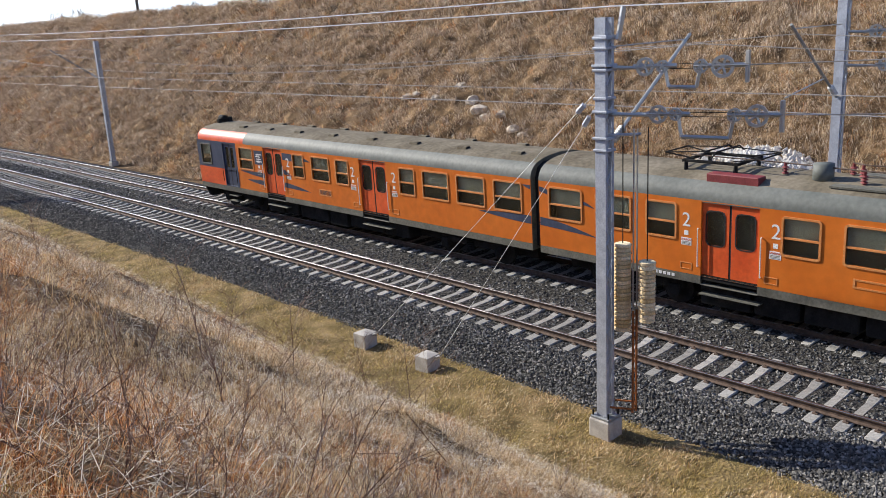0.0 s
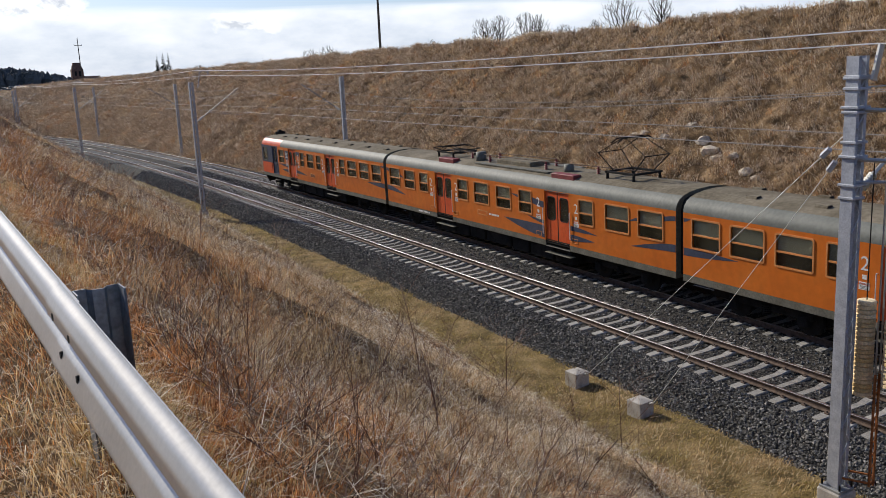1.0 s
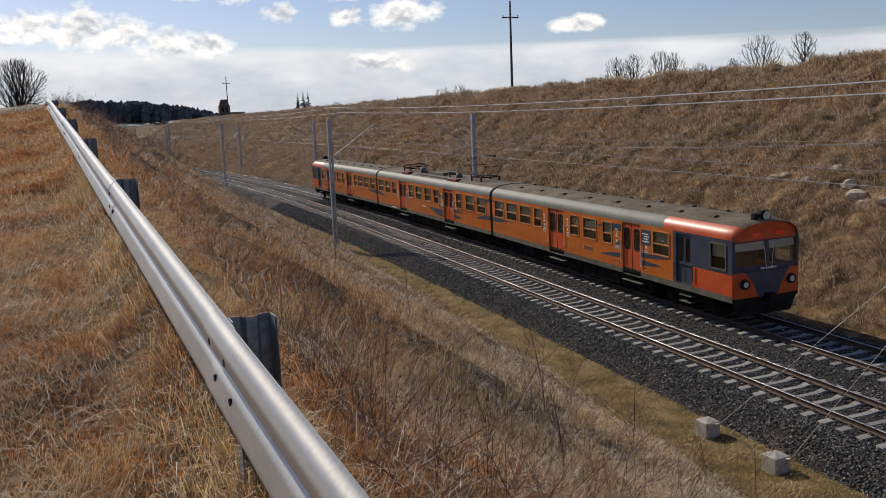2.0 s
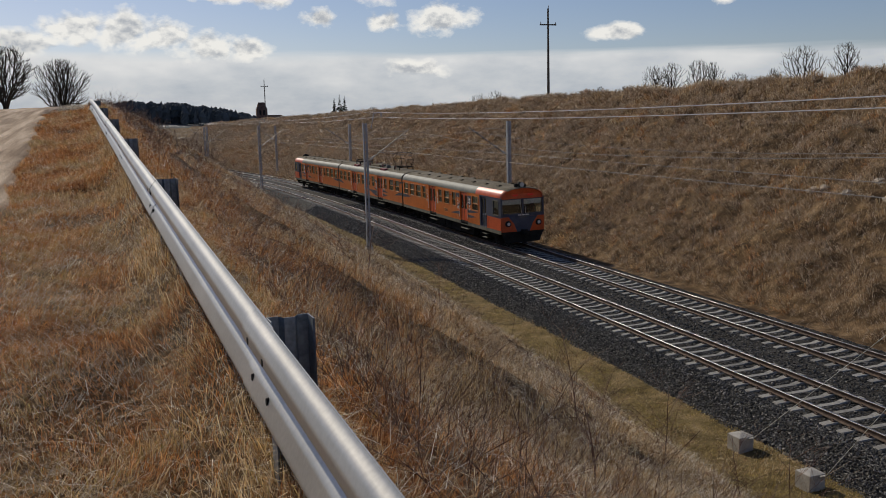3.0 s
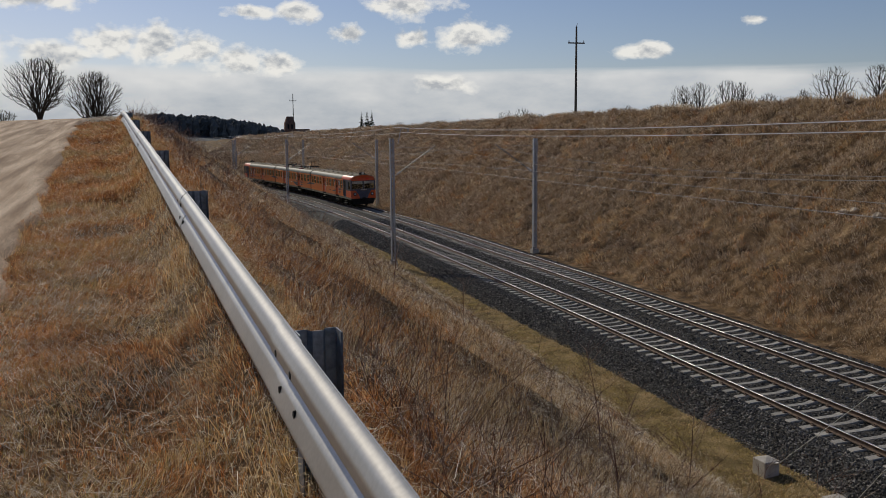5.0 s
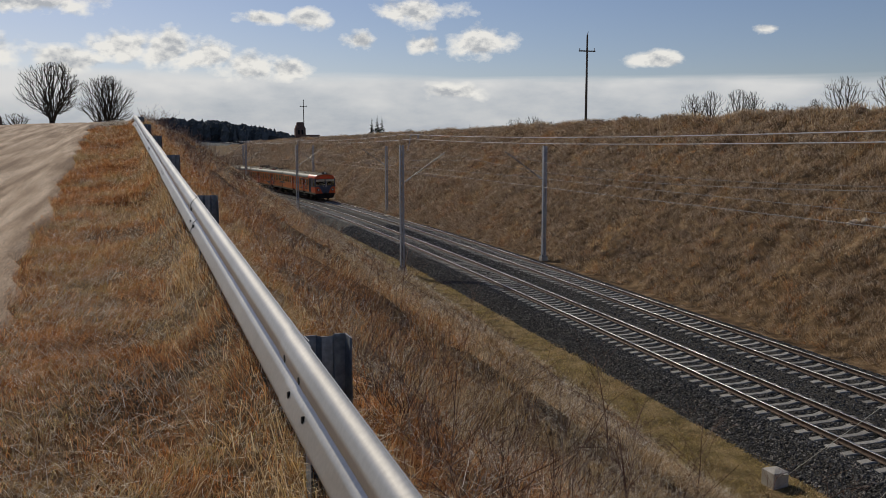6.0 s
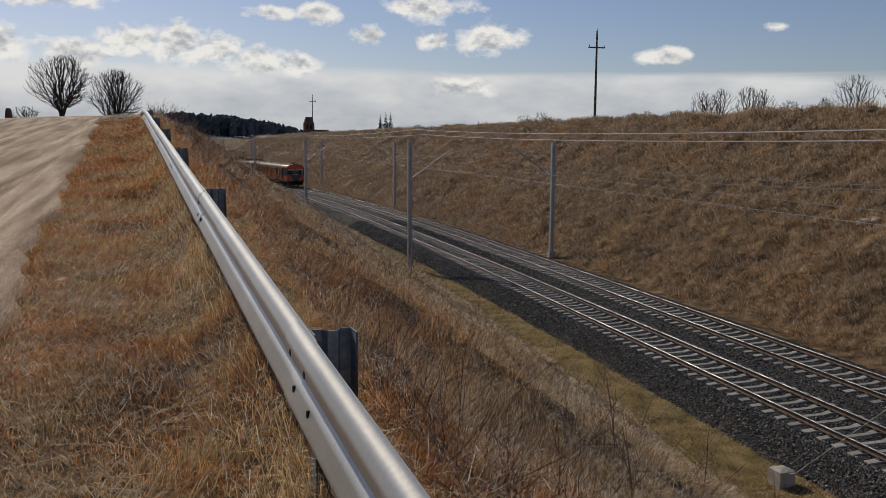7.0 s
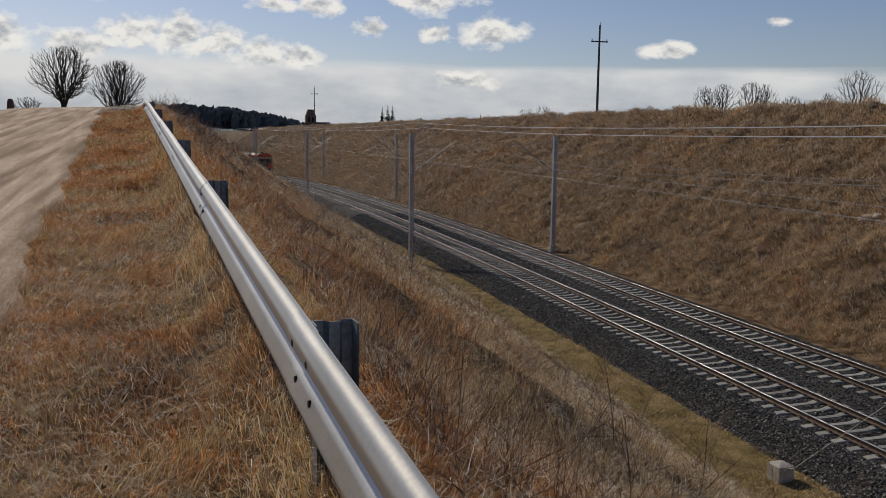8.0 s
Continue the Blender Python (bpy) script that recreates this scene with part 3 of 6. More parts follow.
def make_mast(s, u, h, label, turn=0.0, base_z=-0.62, arm=0, arm_z=7.0, near=False):
    t = thing("catenary_mast", Matrix.Translation(along(s, u, base_z)) @ Matrix.Rotation(heading(s) + turn, 4, "Z"), label, "catenary mast", "masts along the line")
    part("foundation", Build().box(-0.24, 0.24, -0.26, 0.26, -0.55, 0.28, chamfer=0.03), M_CONC, t, "pale weathered concrete footing")
    w, d = 0.12, 0.27
    for sgn in (-1, 1):
        part("channel", channel_build(h, sgn * d / 2, sgn), M_GREY, t).matrix_basis = QUARTER
    n = int(h / 0.3)
    rise = h / n
    rest = Build()
    bar = Build().tube((0, -d / 2 * 0.9, 0), (0, d / 2 * 0.9, rise), 0.014, n=4).mesh("lacing_bar", M_GREY)
    for i in range(n):
        for x in (-w - 0.006, w + 0.006):
            sg = 1 if i % 2 else -1
            if near:
                o = part("lacing_bar", bar, None, t)
                o.matrix_basis = QUARTER @ Matrix.Translation((x, 0, 0.34 + i * rise)) @ Matrix.Rotation(0 if sg > 0 else math.pi, 4, "Z")
            else:
                rest.tube((x, -sg * d / 2 * 0.9, 0.34 + i * rise), (x, sg * d / 2 * 0.9, 0.34 + (i + 1) * rise), 0.014, n=4)
    if not near:
        tagged(part("lacing", rest, M_GREY, t), kind="stuff").matrix_basis = QUARTER
    part("base_plate", Build().box(-0.21, 0.21, -0.23, 0.23, 0.28, 0.335, chamfer=0.01), M_POST, t, "dark bolted base plate")
    for x in (-0.17, 0.17):
        for y in (-0.19, 0.19):
            part("anchor_bolt", Build().tube((x, y, 0.33), (x, y, 0.45), 0.02, n=6), M_DARK, t)
    part("cap_band", Build().box(-0.15, 0.15, -0.16, 0.16, h - 0.05, h + 0.02, chamfer=0.01), M_GREY, t)
    if arm:
        a = Build()
        z = arm_z
        # bank-side arms get the darker steel, which paints in their backlit look
        part("cantilever_arm", Build().tube((arm * 0.15, 0, z - 1.1), (arm * 2.95, 0, z + 0.85), 0.036, n=8), M_POST if arm_z < 6.9 else M_GALV, t, "slanting steel tube")
        part("top_stay", Build().tube((arm * 0.15, 0, z + 0.75), (arm * 2.8, 0, z + 0.75), 0.014, n=6), M_GALV, t)
        part("steady_arm", Build().tube((arm * 0.9, 0, z - 0.55), (arm * 3.1, 0, z - 0.85), 0.018, n=6), M_GALV, t)
        ins = Build()
        d3 = Vector((arm * 2.8, 0, 1.95)).normalized()
        c0 = Vector((arm * 0.15, 0, z - 1.1)) + d3 * 0.15
        ins.tube(c0, c0 + d3 * 0.4, 0.045, n=8)
        for k in range(6):
            ins.tube(c0 + d3 * (0.02 + k * 0.065), c0 + d3 * (0.05 + k * 0.065), 0.085, 0.05, n=10)
        part("insulator", ins, M_PORC, t, "ribbed porcelain insulator", True)
    return t


MASTS_L = [(9.87, -3.34, 7.95), (55.4, -3.95, 8.0), (103.5, -3.3, 8.0), (139.5, -3.3, 8.0), (180.0, -3.3, 8.0)]
MASTS_R = [(9.6, 6.55, 9.0), (56.7, 6.72, 7.75), (101.0, 6.9, 7.7), (140.0, 7.6, 7.7), (182.0, 7.2, 7.7)]
for i, (s, u, h) in enumerate(MASTS_L):
    make_mast(s, u, h, "grey lattice mast with pulleys and two counterweight stacks" if i == 0 else "grey lattice catenary mast on the near side of the tracks", arm=1, near=i == 0, arm_z=7.0)
for i, (s, u, h) in enumerate(MASTS_R):
    make_mast(s, u, h, "grey lattice catenary mast at the foot of the bank", math.pi, -0.45, arm=1, near=i == 0, arm_z=6.85)


def make_weight(m, n, label):
    t = thing("counterweight", m, label, "counterweight", "counterweights on the mast")
    for k in range(n):
        b = Build()
        r, z0 = 0.165, -0.083 * (k + 1)
        prof = [(r - 0.02, 0.0), (r, 0.012), (r, 0.066), (r - 0.02, 0.078)]
        vs = [((rr) * math.cos(2 * math.pi * i / 18), rr * math.sin(2 * math.pi * i / 18), z0 + z) for rr, z in prof for i in range(18)]
        fs = [(j * 18 + i, j * 18 + (i + 1) % 18, j * 18 + 18 + (i + 1) % 18, j * 18 + 18 + i) for j in range(3) for i in range(18)]
        fs += [tuple(reversed(range(18))), tuple(range(54, 72))]
        part("disc", b.add(vs, fs), M_CLAY, t)
        part("slot", Build().box(r * 0.55 - 0.012, r * 0.55 + 0.012, -r * 0.86, -r * 0.80, z0 + 0.02, z0 + 0.06), M_DARK, t) if k % 2 == 0 else None
    part("hanger_rod", Build().tube((0, 0, -0.083 * n - 0.03), (0, 0, 2.6), 0.012, n=6), M_DARK, t, "thin dark hanger rod")
    return t


# ---- guard rail ----
def make_guard_rail():
    d = Vector((-0.0885, 0.9939, 0.0664)).normalized()
    side = Vector((-0.996, -0.0887, 0))  # towards the road
    p0 = Vector((-16.57, 2.93, 7.11))
    t = thing("guard_rail", Matrix.Translation(p0), "galvanised steel guard rail with a double-ridged beam on posts", "guard rail")
    key_z = [0.0, -0.008, -0.030, -0.062, -0.104, -0.128, -0.156, -0.195, -0.262, -0.278, -0.294, -0.300]
    key_d = [0.0, 0.006, 0.032, 0.050, 0.050, -0.006, -0.006, 0.032, 0.058, 0.054, 0.014, 0.006]
    zs = [-0.30 * i / 60 for i in range(61)]
    ds = np.convolve(np.pad(np.interp([-z for z in zs], [-z for z in key_z], key_d), 1, "edge"), np.ones(3) / 3, "valid")
    prof = [(float(dv), z) for dv, z in zip(ds, zs)]
    back = [(a - 0.004, z) for a, z in reversed(prof)]
    ring = prof + back
    off = 0.088

    def at(dist, a, z):
        drop = 0.0 if dist < 20.5 else -0.012 * (dist - 20.5) ** 2
        return d * dist + side * (off + a) + Vector((0, 0, z + 0.012 + drop))
    for k in range(-2, 7):
        b, n = Build(), len(ring)
        a0, a1 = k * 4.0 - 0.15, k * 4.0 + 4.12
        lap = 0.0042 * (k % 2)
        cuts = [a0, (a0 + a1) / 2, a1]
        m = len(prof)
        vs, fs = [], []
        for sheet in (prof, [(a - 0.004, z) for a, z in prof]):
            q = len(vs)
            vs += [at(c, a + lap, z) for c in cuts for a, z in sheet]
            fs += [(q + j * m + i, q + j * m + i + 1, q + j * m + m + i + 1, q + j * m + m + i) for j in range(2) for i in range(m - 1)]
        # folded lips along both edges and the sheet's thickness at the ends
        for i in (0, m - 1):
            q = len(vs)
            vs += [at(c, prof[i][0] + lap - w, prof[i][1]) for w in (0.0, 0.004) for c in cuts]
            fs += [(q + j, q + j + 1, q + 4 + j, q + 3 + j) for j in range(2)]
        for c in (a0, a1):
            q = len(vs)
            vs += [at(c, a + lap - w, z) for w in (0.0, 0.004) for a, z in prof]
            fs += [(q + i, q + i + 1, q + m + i + 1, q + m + i) for i in range(m - 1)]
        part("beam", raw_mesh("beam", [tuple(v) for v in vs], fs, M_GALV, True), None, t)
    for k in range(-1, 7):
        c = d * (4.0 * k) + (Vector((0, 0, -0.012 * (4.0 * k - 20.5) ** 2)) if 4.0 * k > 20.5 else Vector())
        m = Matrix.Translation(c) @ Matrix.Rotation(radians(5.1), 4, "Z")
        # sigma-shaped folded post
        o = [(-0.075, -0.055), (-0.075, 0.03), (-0.035, 0.03), (-0.02, 0.0), (0.02, 0.0), (0.035, 0.03), (0.075, 0.03), (0.075, -0.055)]
        inn = [(x * 0.93, y - 0.005 if abs(x) < 0.05 else y * 0.85) for x, y in o]
        b = Build().prism(o + inn[::-1], "z", -1.5, 0.0)
        b.v = [tuple(m @ Vector(v)) for v in b.v]
        part("post", b, M_POST, t, "dark steel post with folded profile")
        for dy in (-0.22, 0.02):
            for zz in (-0.085, -0.215):
                q = at(4.0 * k + dy, 0.050 if zz > -0.1 else 0.042, zz)
                part("bolt", Build().tube(q - side * 0.02, q + side * 0.006, 0.017, 0.013, n=10), M_DARK, t, "dark bolt head")
    return t


make_guard_rail()


# ---- train ----
HALF = 1.43
Z_SOLE, Z_BODY, Z_EAVE = 0.88, 1.10, 3.08
LEN_END, LEN_MID = 20.45, 21.3


def wall_with_openings(y0, y1, z0, z1, holes, x, thick=0.06):
    """A side wall in the plane x, with openings (ya, yb, za, zb) that go through it."""
    ys = sorted({y0, y1, *[h[0] for h in holes], *[h[1] for h in holes]})
    zs = sorted({z0, z1, *[min(max(h[2], z0), z1) for h in holes], *[min(max(h[3], z0), z1) for h in holes]})
    b = Build()
    xi = x - math.copysign(thick, x)

    def solid(ya, yb, za, zb):
        cy, cz = (ya + yb) / 2, (za + zb) / 2
        return not any(h[0] < cy < h[1] and h[2] < cz < h[3] for h in holes)
    for i in range(len(ys) - 1):
        for j in range(len(zs) - 1):
            ya, yb, za, zb = ys[i], ys[i + 1], zs[j], zs[j + 1]
            if solid(ya, yb, za, zb):
                b.add([(x, ya, za), (x, yb, za), (x, yb, zb), (x, ya, zb)], [(0, 1, 2, 3)])
    for ya, yb, za, zb in holes:
        za, zb = max(za, z0), min(zb, z1)
        b.add([(x, ya, za), (x, yb, za), (x, yb, zb), (x, ya, zb), (xi, ya, za), (xi, yb, za), (xi, yb, zb), (xi, ya, zb)],
              [(0, 1, 5, 4), (1, 2, 6, 5), (2, 3, 7, 6), (3, 0, 4, 7)])
    return b


def rounded(ya, yb, za, zb, r, n=4):
    pts = []
    for cy, cz, a0 in ((yb - r, zb - r, 0), (ya + r, zb - r, 90), (ya + r, za + r, 180), (yb - r, za + r, 270)):
        for k in range(n + 1):
            a = radians(a0 + 90 * k / n)
            pts.append((cy + r * math.cos(a), cz + r * math.sin(a)))
    return pts


def ring_prism(outer, inner, x0, x1):
    n, b = len(outer), Build()
    vs = [(x0, *p) for p in outer] + [(x0, *p) for p in inner] + [(x1, *p) for p in outer] + [(x1, *p) for p in inner]
    fs = []
    for i in range(n):
        j = (i + 1) % n
        fs += [(i, j, n + j, n + i), (2 * n + i, 2 * n + j, 3 * n + j, 3 * n + i), (i, j, 2 * n + j, 2 * n + i), (n + i, n + j, 3 * n + j, 3 * n + i)]
    return b.add(vs, fs)


def car_window(car, side, ya, yb, za=2.02, zb=2.90, frame_mat=None, split=True):
    """Rounded frame, two panes with a rail between them, half-drawn blind behind."""
    x = side * HALF
    w = part("window", ring_prism(rounded(ya - 0.05, yb + 0.05, za - 0.05, zb + 0.05, 0.09), rounded(ya, yb, za, zb, 0.06), x - side * 0.03, x + side * 0.022), frame_mat or M_FRAME, car, "rounded orange window frame")
    if split:
        part("window_rail", Build().box(min(x - side * 0.03, x + side * 0.01), max(x - side * 0.03, x + side * 0.01), ya, yb, za + 0.38, za + 0.43), frame_mat or M_FRAME, w)
    part("pane", Build().box(x - 0.004 - side * 0.03, x + 0.004 - side * 0.03, ya - 0.02, yb + 0.02, za - 0.02, zb + 0.02), M_GLASS, w, "dim grey-green pane")
    part("blind", Build().box(x - 0.004 - side * 0.09, x + 0.004 - side * 0.09, ya - 0.02, yb + 0.02, za + 0.40, zb + 0.03), M_INTERIOR, w, "grey-green blind drawn half down")
    return w


def car_door(car, side, ya, yb, material, za=1.14, zb=3.02):
    """Two leaves set back in the wall, each with a tall rounded pane; steps and grab rails."""
    x = side * (HALF - 0.07)
    mid = (ya + yb) / 2
    d = part("door", Build().box(x - 0.012, x + 0.012, mid - 0.03, mid + 0.03, za, zb), M_RUBBER, car, "double sliding door in red-orange paint")
    for a, b in ((ya, mid - 0.03), (mid + 0.03, yb)):
        c, hw = (a + b) / 2, (b - a) / 2 - 0.13
        o = rounded(c - hw, c + hw, 1.95, 2.82, min(0.14, hw * 0.9))
        leaf = wall_with_openings(a, b, za, zb, [(c - hw, c + hw, 1.95, 2.82)], x + side * 0.02, 0.03)
        lf = part("leaf", leaf, material, d)
        part("pane_seal", ring_prism(rounded(c - hw - 0.03, c + hw + 0.03, 1.92, 2.85, 0.15), o, x + side * 0.015, x + side * 0.03), M_RUBBER, lf)
        part("pane", Build().box(x - 0.003, x + 0.003, c - hw - 0.01, c + hw + 0.01, 1.94, 2.83), M_GLASS, lf, "tall dim pane")
    for y in (ya - 0.07, yb + 0.07):
        h = Build().tube((side * (HALF + 0.05), y, 1.35), (side * (HALF + 0.05), y, 2.35), 0.016, n=6)
        for z in (1.35, 2.35):
            h.tube((side * HALF, y, z), (side * (HALF + 0.05), y, z), 0.014, n=6)
        part("grab_rail", h, M_WHITE, d, "slim pale grab rail")
    st = Build().box(min(side * 1.2, side * 1.46), max(side * 1.2, side * 1.46), ya - 0.05, yb + 0.05, 0.60, 0.63, chamfer=0.01)
    part("step", st, M_SOLE, d, "worn steel step")
    st = Build().box(min(side * 1.2, side * 1.44), max(side * 1.2, side * 1.44), ya, yb, 0.86, 0.885, chamfer=0.008)
    part("step", st, M_SOLE, d, "worn steel step")
    return d


def lens_stripe(y0, y1, z0, z1, h, x, side, tip=True):
    """A curved stripe of paint, h high at (y0, z0), that runs out to a point at (y1, z1)."""
    b, n, top, bot = Build(), 10, [], []
    for i in range(n + 1):
        t = i / n
        y, z = y0 + (y1 - y0) * t, z0 + (z1 - z0) * t ** 1.4
        w = max(h * (1 - t ** 1.7), 0.004) if tip else h
        top.append((y, z + w * 0.5))
        bot.append((y, z - w * 0.5))
    b.prism(top + bot[::-1], "x", min(x + side * 0.001, x + side * 0.005), max(x + side * 0.001, x + side * 0.005))
    return b


def lettering(text, size, material, m, name, parent, label):
    cu = bpy.data.curves.new(name, "FONT")
    cu.body, cu.size, cu.extrude, cu.align_x, cu.align_y = text, size, 0.002, "CENTER", "CENTER"
    tmp = bpy.data.objects.new(name, cu)
    scene.collection.objects.link(tmp)
    dg = bpy.context.evaluated_depsgraph_get()
    me = bpy.data.meshes.new_from_object(tmp.evaluated_get(dg))
    bpy.data.objects.remove(tmp)
    me.materials.clear()
    me.materials.append(material)
    ob = part(name, me, None, parent, label)
    ob.matrix_basis = m
    return ob


def side_matrix(side, y, z, x=None):
    """Text plane on a car side: reads left to right for someone outside."""
    x = side * (HALF + 0.004) if x is None else x
    return Matrix.Translation((x, y, z)) @ Matrix(((0, 0, side, 0), (side, 0, 0, 0), (0, 1, 0, 0), (0, 0, 0, 1)))


ROOF = [(HALF, 3.04), (HALF - 0.005, 3.16), (HALF - 0.05, 3.30), (HALF - 0.15, 3.43), (HALF - 0.31, 3.53), (HALF - 0.55, 3.61), (HALF - 0.9, 3.67), (0.0, 3.70)]


def bogie(car, y):
    b = part("bogie", Build().box(-1.05, 1.05, y - 1.5, y + 1.5, 0.48, 0.72, chamfer=0.05), M_DARK, car, "sooty black bogie frame")
    for dy in (-1.25, 1.25):
        for sx in (-1, 1):
            w = Build()
            w.tube((sx * 0.69, y + dy, 0.46), (sx * 0.82, y + dy, 0.46), 0.46, n=20)
            w.tube((sx * 0.82, y + dy, 0.46), (sx * 0.86, y + dy, 0.46), 0.3, 0.2, n=16)
            part("wheel", w, M_DARK, b)
            part("axle_box", Build().box(min(sx * 0.9, sx * 1.12), max(sx * 0.9, sx * 1.12), y + dy - 0.17, y + dy + 0.17, 0.3, 0.62, chamfer=0.03), M_DARK, b)
    for sx in (-1, 1):
        sp = Build()
        for k in range(5):
            sp.tube((sx * 1.08, y, 0.40 + k * 0.06), (sx * 1.08, y, 0.43 + k * 0.06), 0.13, n=12)
        part("spring", sp, M_DARK, b)
    return b


def vent(car, x, y):
    b = Build()
    base = float(np.interp(abs(x), [0, 0.53, 0.88, 1.12], [3.70, 3.67, 3.61, 3.53]))
    prof = [(-0.15, 0), (-0.13, 0.06), (-0.07, 0.09), (0.07, 0.09), (0.13, 0.06), (0.15, 0)]
    b.prism([(x + p, base - 0.02 + z) for p, z in [(q * 0.8, w) for q, w in prof]], "y", y - 0.2, y + 0.2)
    v = part("roof_vent", b, M_ROOFGREY, car, "small grey roof vent", False)
    part("louvre", Build().box(x - 0.09, x + 0.09, y - 0.205, y + 0.205, base + 0.0, base + 0.055), M_RUBBER, v)


def car_shell(car, length, windows, doors, roof_mat_end=None):
    """Sides with openings, eaves, roof, floor, ends. Local y runs from 0 at the rear end to length."""
    dh = [(a, b, 1.10, 3.06) for a, b in doors]
    for side in (-1, 1):
        holes = [(a, b, 2.02, 2.90) for a, b in windows] + dh
        part("side_panel", wall_with_openings(0.0, length, Z_BODY, Z_EAVE, holes, side * HALF), M_ORANGE, car, "orange painted side, faded and streaked")
        sole = wall_with_openings(0.0, length, Z_SOLE, Z_BODY, [(a, b, 0.5, 1.2) for a, b in doors], side * (HALF + 0.004))
        part("sole_bar", sole, M_SOLE, car, "grimy grey sole bar")
    eave = Build()
    prof = ROOF[:5]
    for side in (-1, 1):
        vs = [(side * x, y, z) for y in (0.0, length) for x, z in prof]
        eave.add(vs, [(i, i + 1, 6 + i, 5 + i) for i in range(4)])
    part("eave", eave, M_EAVE, car, "glossy grey-green eave", True)
    top = ROOF[4:] + [(-x, z) for x, z in ROOF[4:-1][::-1]]
    n = len(top)
    cuts = np.linspace(0, length, 8)
    vs = [(x, y, z) for y in cuts for x, z in top]
    fs = [(k * n + i, k * n + i + 1, k * n + n + i + 1, k * n + n + i) for k in range(7) for i in range(n - 1)]
    part("roof", Build().add(vs, fs), M_ROOFGREY, car, "dusty grey roof", True)
    # closed ends, floor, and a dark block that stands in for the dim interior
    outline = [(HALF - 0.01, Z_SOLE), *[(x - 0.01, z - 0.01) for x, z in ROOF], *[(-x + 0.01, z - 0.01) for x, z in ROOF[:-1][::-1]], (-HALF + 0.01, Z_SOLE)]
    for y in (0.02, length - 0.02):
        part("end_wall", Build().prism(outline, "y", y - 0.015, y + 0.015), M_SOLE, car, "grey end wall")
    part("floor_pan", Build().box(-HALF + 0.02, HALF - 0.02, 0.05, length - 0.05, 1.0, 1.12), M_DARK, car)
    part("lining", Build().box(-1.12, 1.12, 0.4, length - 0.4, 1.12, 3.4), M_INSIDE_SHADE, car, "dark block standing in for the dim interior")
    # underfloor boxes hang low and close together, which keeps light out below
    rng = random.Random(int(length * 10))
    y = length * 0.27
    while y < length * 0.72:
        w = rng.uniform(0.9, 2.2)
        for sx in (-1, 1):
            part("equipment_box", Build().box(min(sx * 0.2, sx * 1.18), max(sx * 0.2, sx * 1.18), y, y + w, rng.uniform(0.22, 0.34), 0.92, chamfer=0.03), M_DARK, car)
        y += w + rng.uniform(0.06, 0.2)
    # added dark block down the middle that keeps the underside in shade
    part("centre_sill", Build().box(-0.6, 0.6, 0.5, length - 0.5, 0.34, 1.0), M_DARK, car)


def car_marks(car, doors, side):
    for a, b in doors:
        for y, in ((a - 0.42,), (b + 0.42,)):
            lettering("2", 0.52, M_WHITE, side_matrix(side, y, 2.52), "class_number", car, "white figure 2")
            part("symbol_plate", Build().box(min(side * HALF, side * (HALF + 0.005)), max(side * HALF, side * (HALF + 0.005)), y - 0.06, y + 0.06, 2.13, 2.25), M_WHITE, car, "small white symbol")
            pl = part("notice", Build().box(min(side * HALF, side * (HALF + 0.005)), max(side * HALF, side * (HALF + 0.005)), y - 0.15, y + 0.15, 1.86, 2.06), M_WHITE, car, "white notice with red heading")
            lettering("UWAGA!", 0.075, M_RED, side_matrix(side, y, 2.01, side * (HALF + 0.008)), "heading", pl, "")
            bars = Build()
            for k in range(3):
                bars.box(min(side * (HALF + 0.005), side * (HALF + 0.008)), max(side * (HALF + 0.005), side * (HALF + 0.008)), y - 0.12, y + 0.12, 1.88 + k * 0.032, 1.894 + k * 0.032)
            part("print_lines", bars, M_SOLE, pl)
        for y in (a - 0.5, b + 0.25):
            part("hatch", ring_prism([(y, 1.22), (y + 0.34, 1.22), (y + 0.34, 1.40), (y, 1.40)], [(y + 0.02, 1.24), (y + 0.32, 1.24), (y + 0.32, 1.38), (y + 0.02, 1.38)], side * HALF, side * (HALF + 0.012)), M_FRAME, car)


END_WINDOWS = [(3.8, 4.85), (7.93, 8.62), (9.2, 10.3), (10.78, 11.5), (14.45, 15.2), (15.66, 16.86), (17.3, 18.5), (18.95, 20.05)]
END_DOORS = [(5.75, 7.1), (12.2, 13.7)]
MID_WINDOWS = [(0.6, 1.75), (2.25, 3.45), (4.15, 4.95), (8.0, 8.85), (9.5, 10.55), (11.2, 12.35), (12.95, 13.8), (16.7, 17.55), (18.1, 19.2), (19.75, 20.9)]
MID_DOORS = [(5.55, 7.1), (14.4, 15.95)]


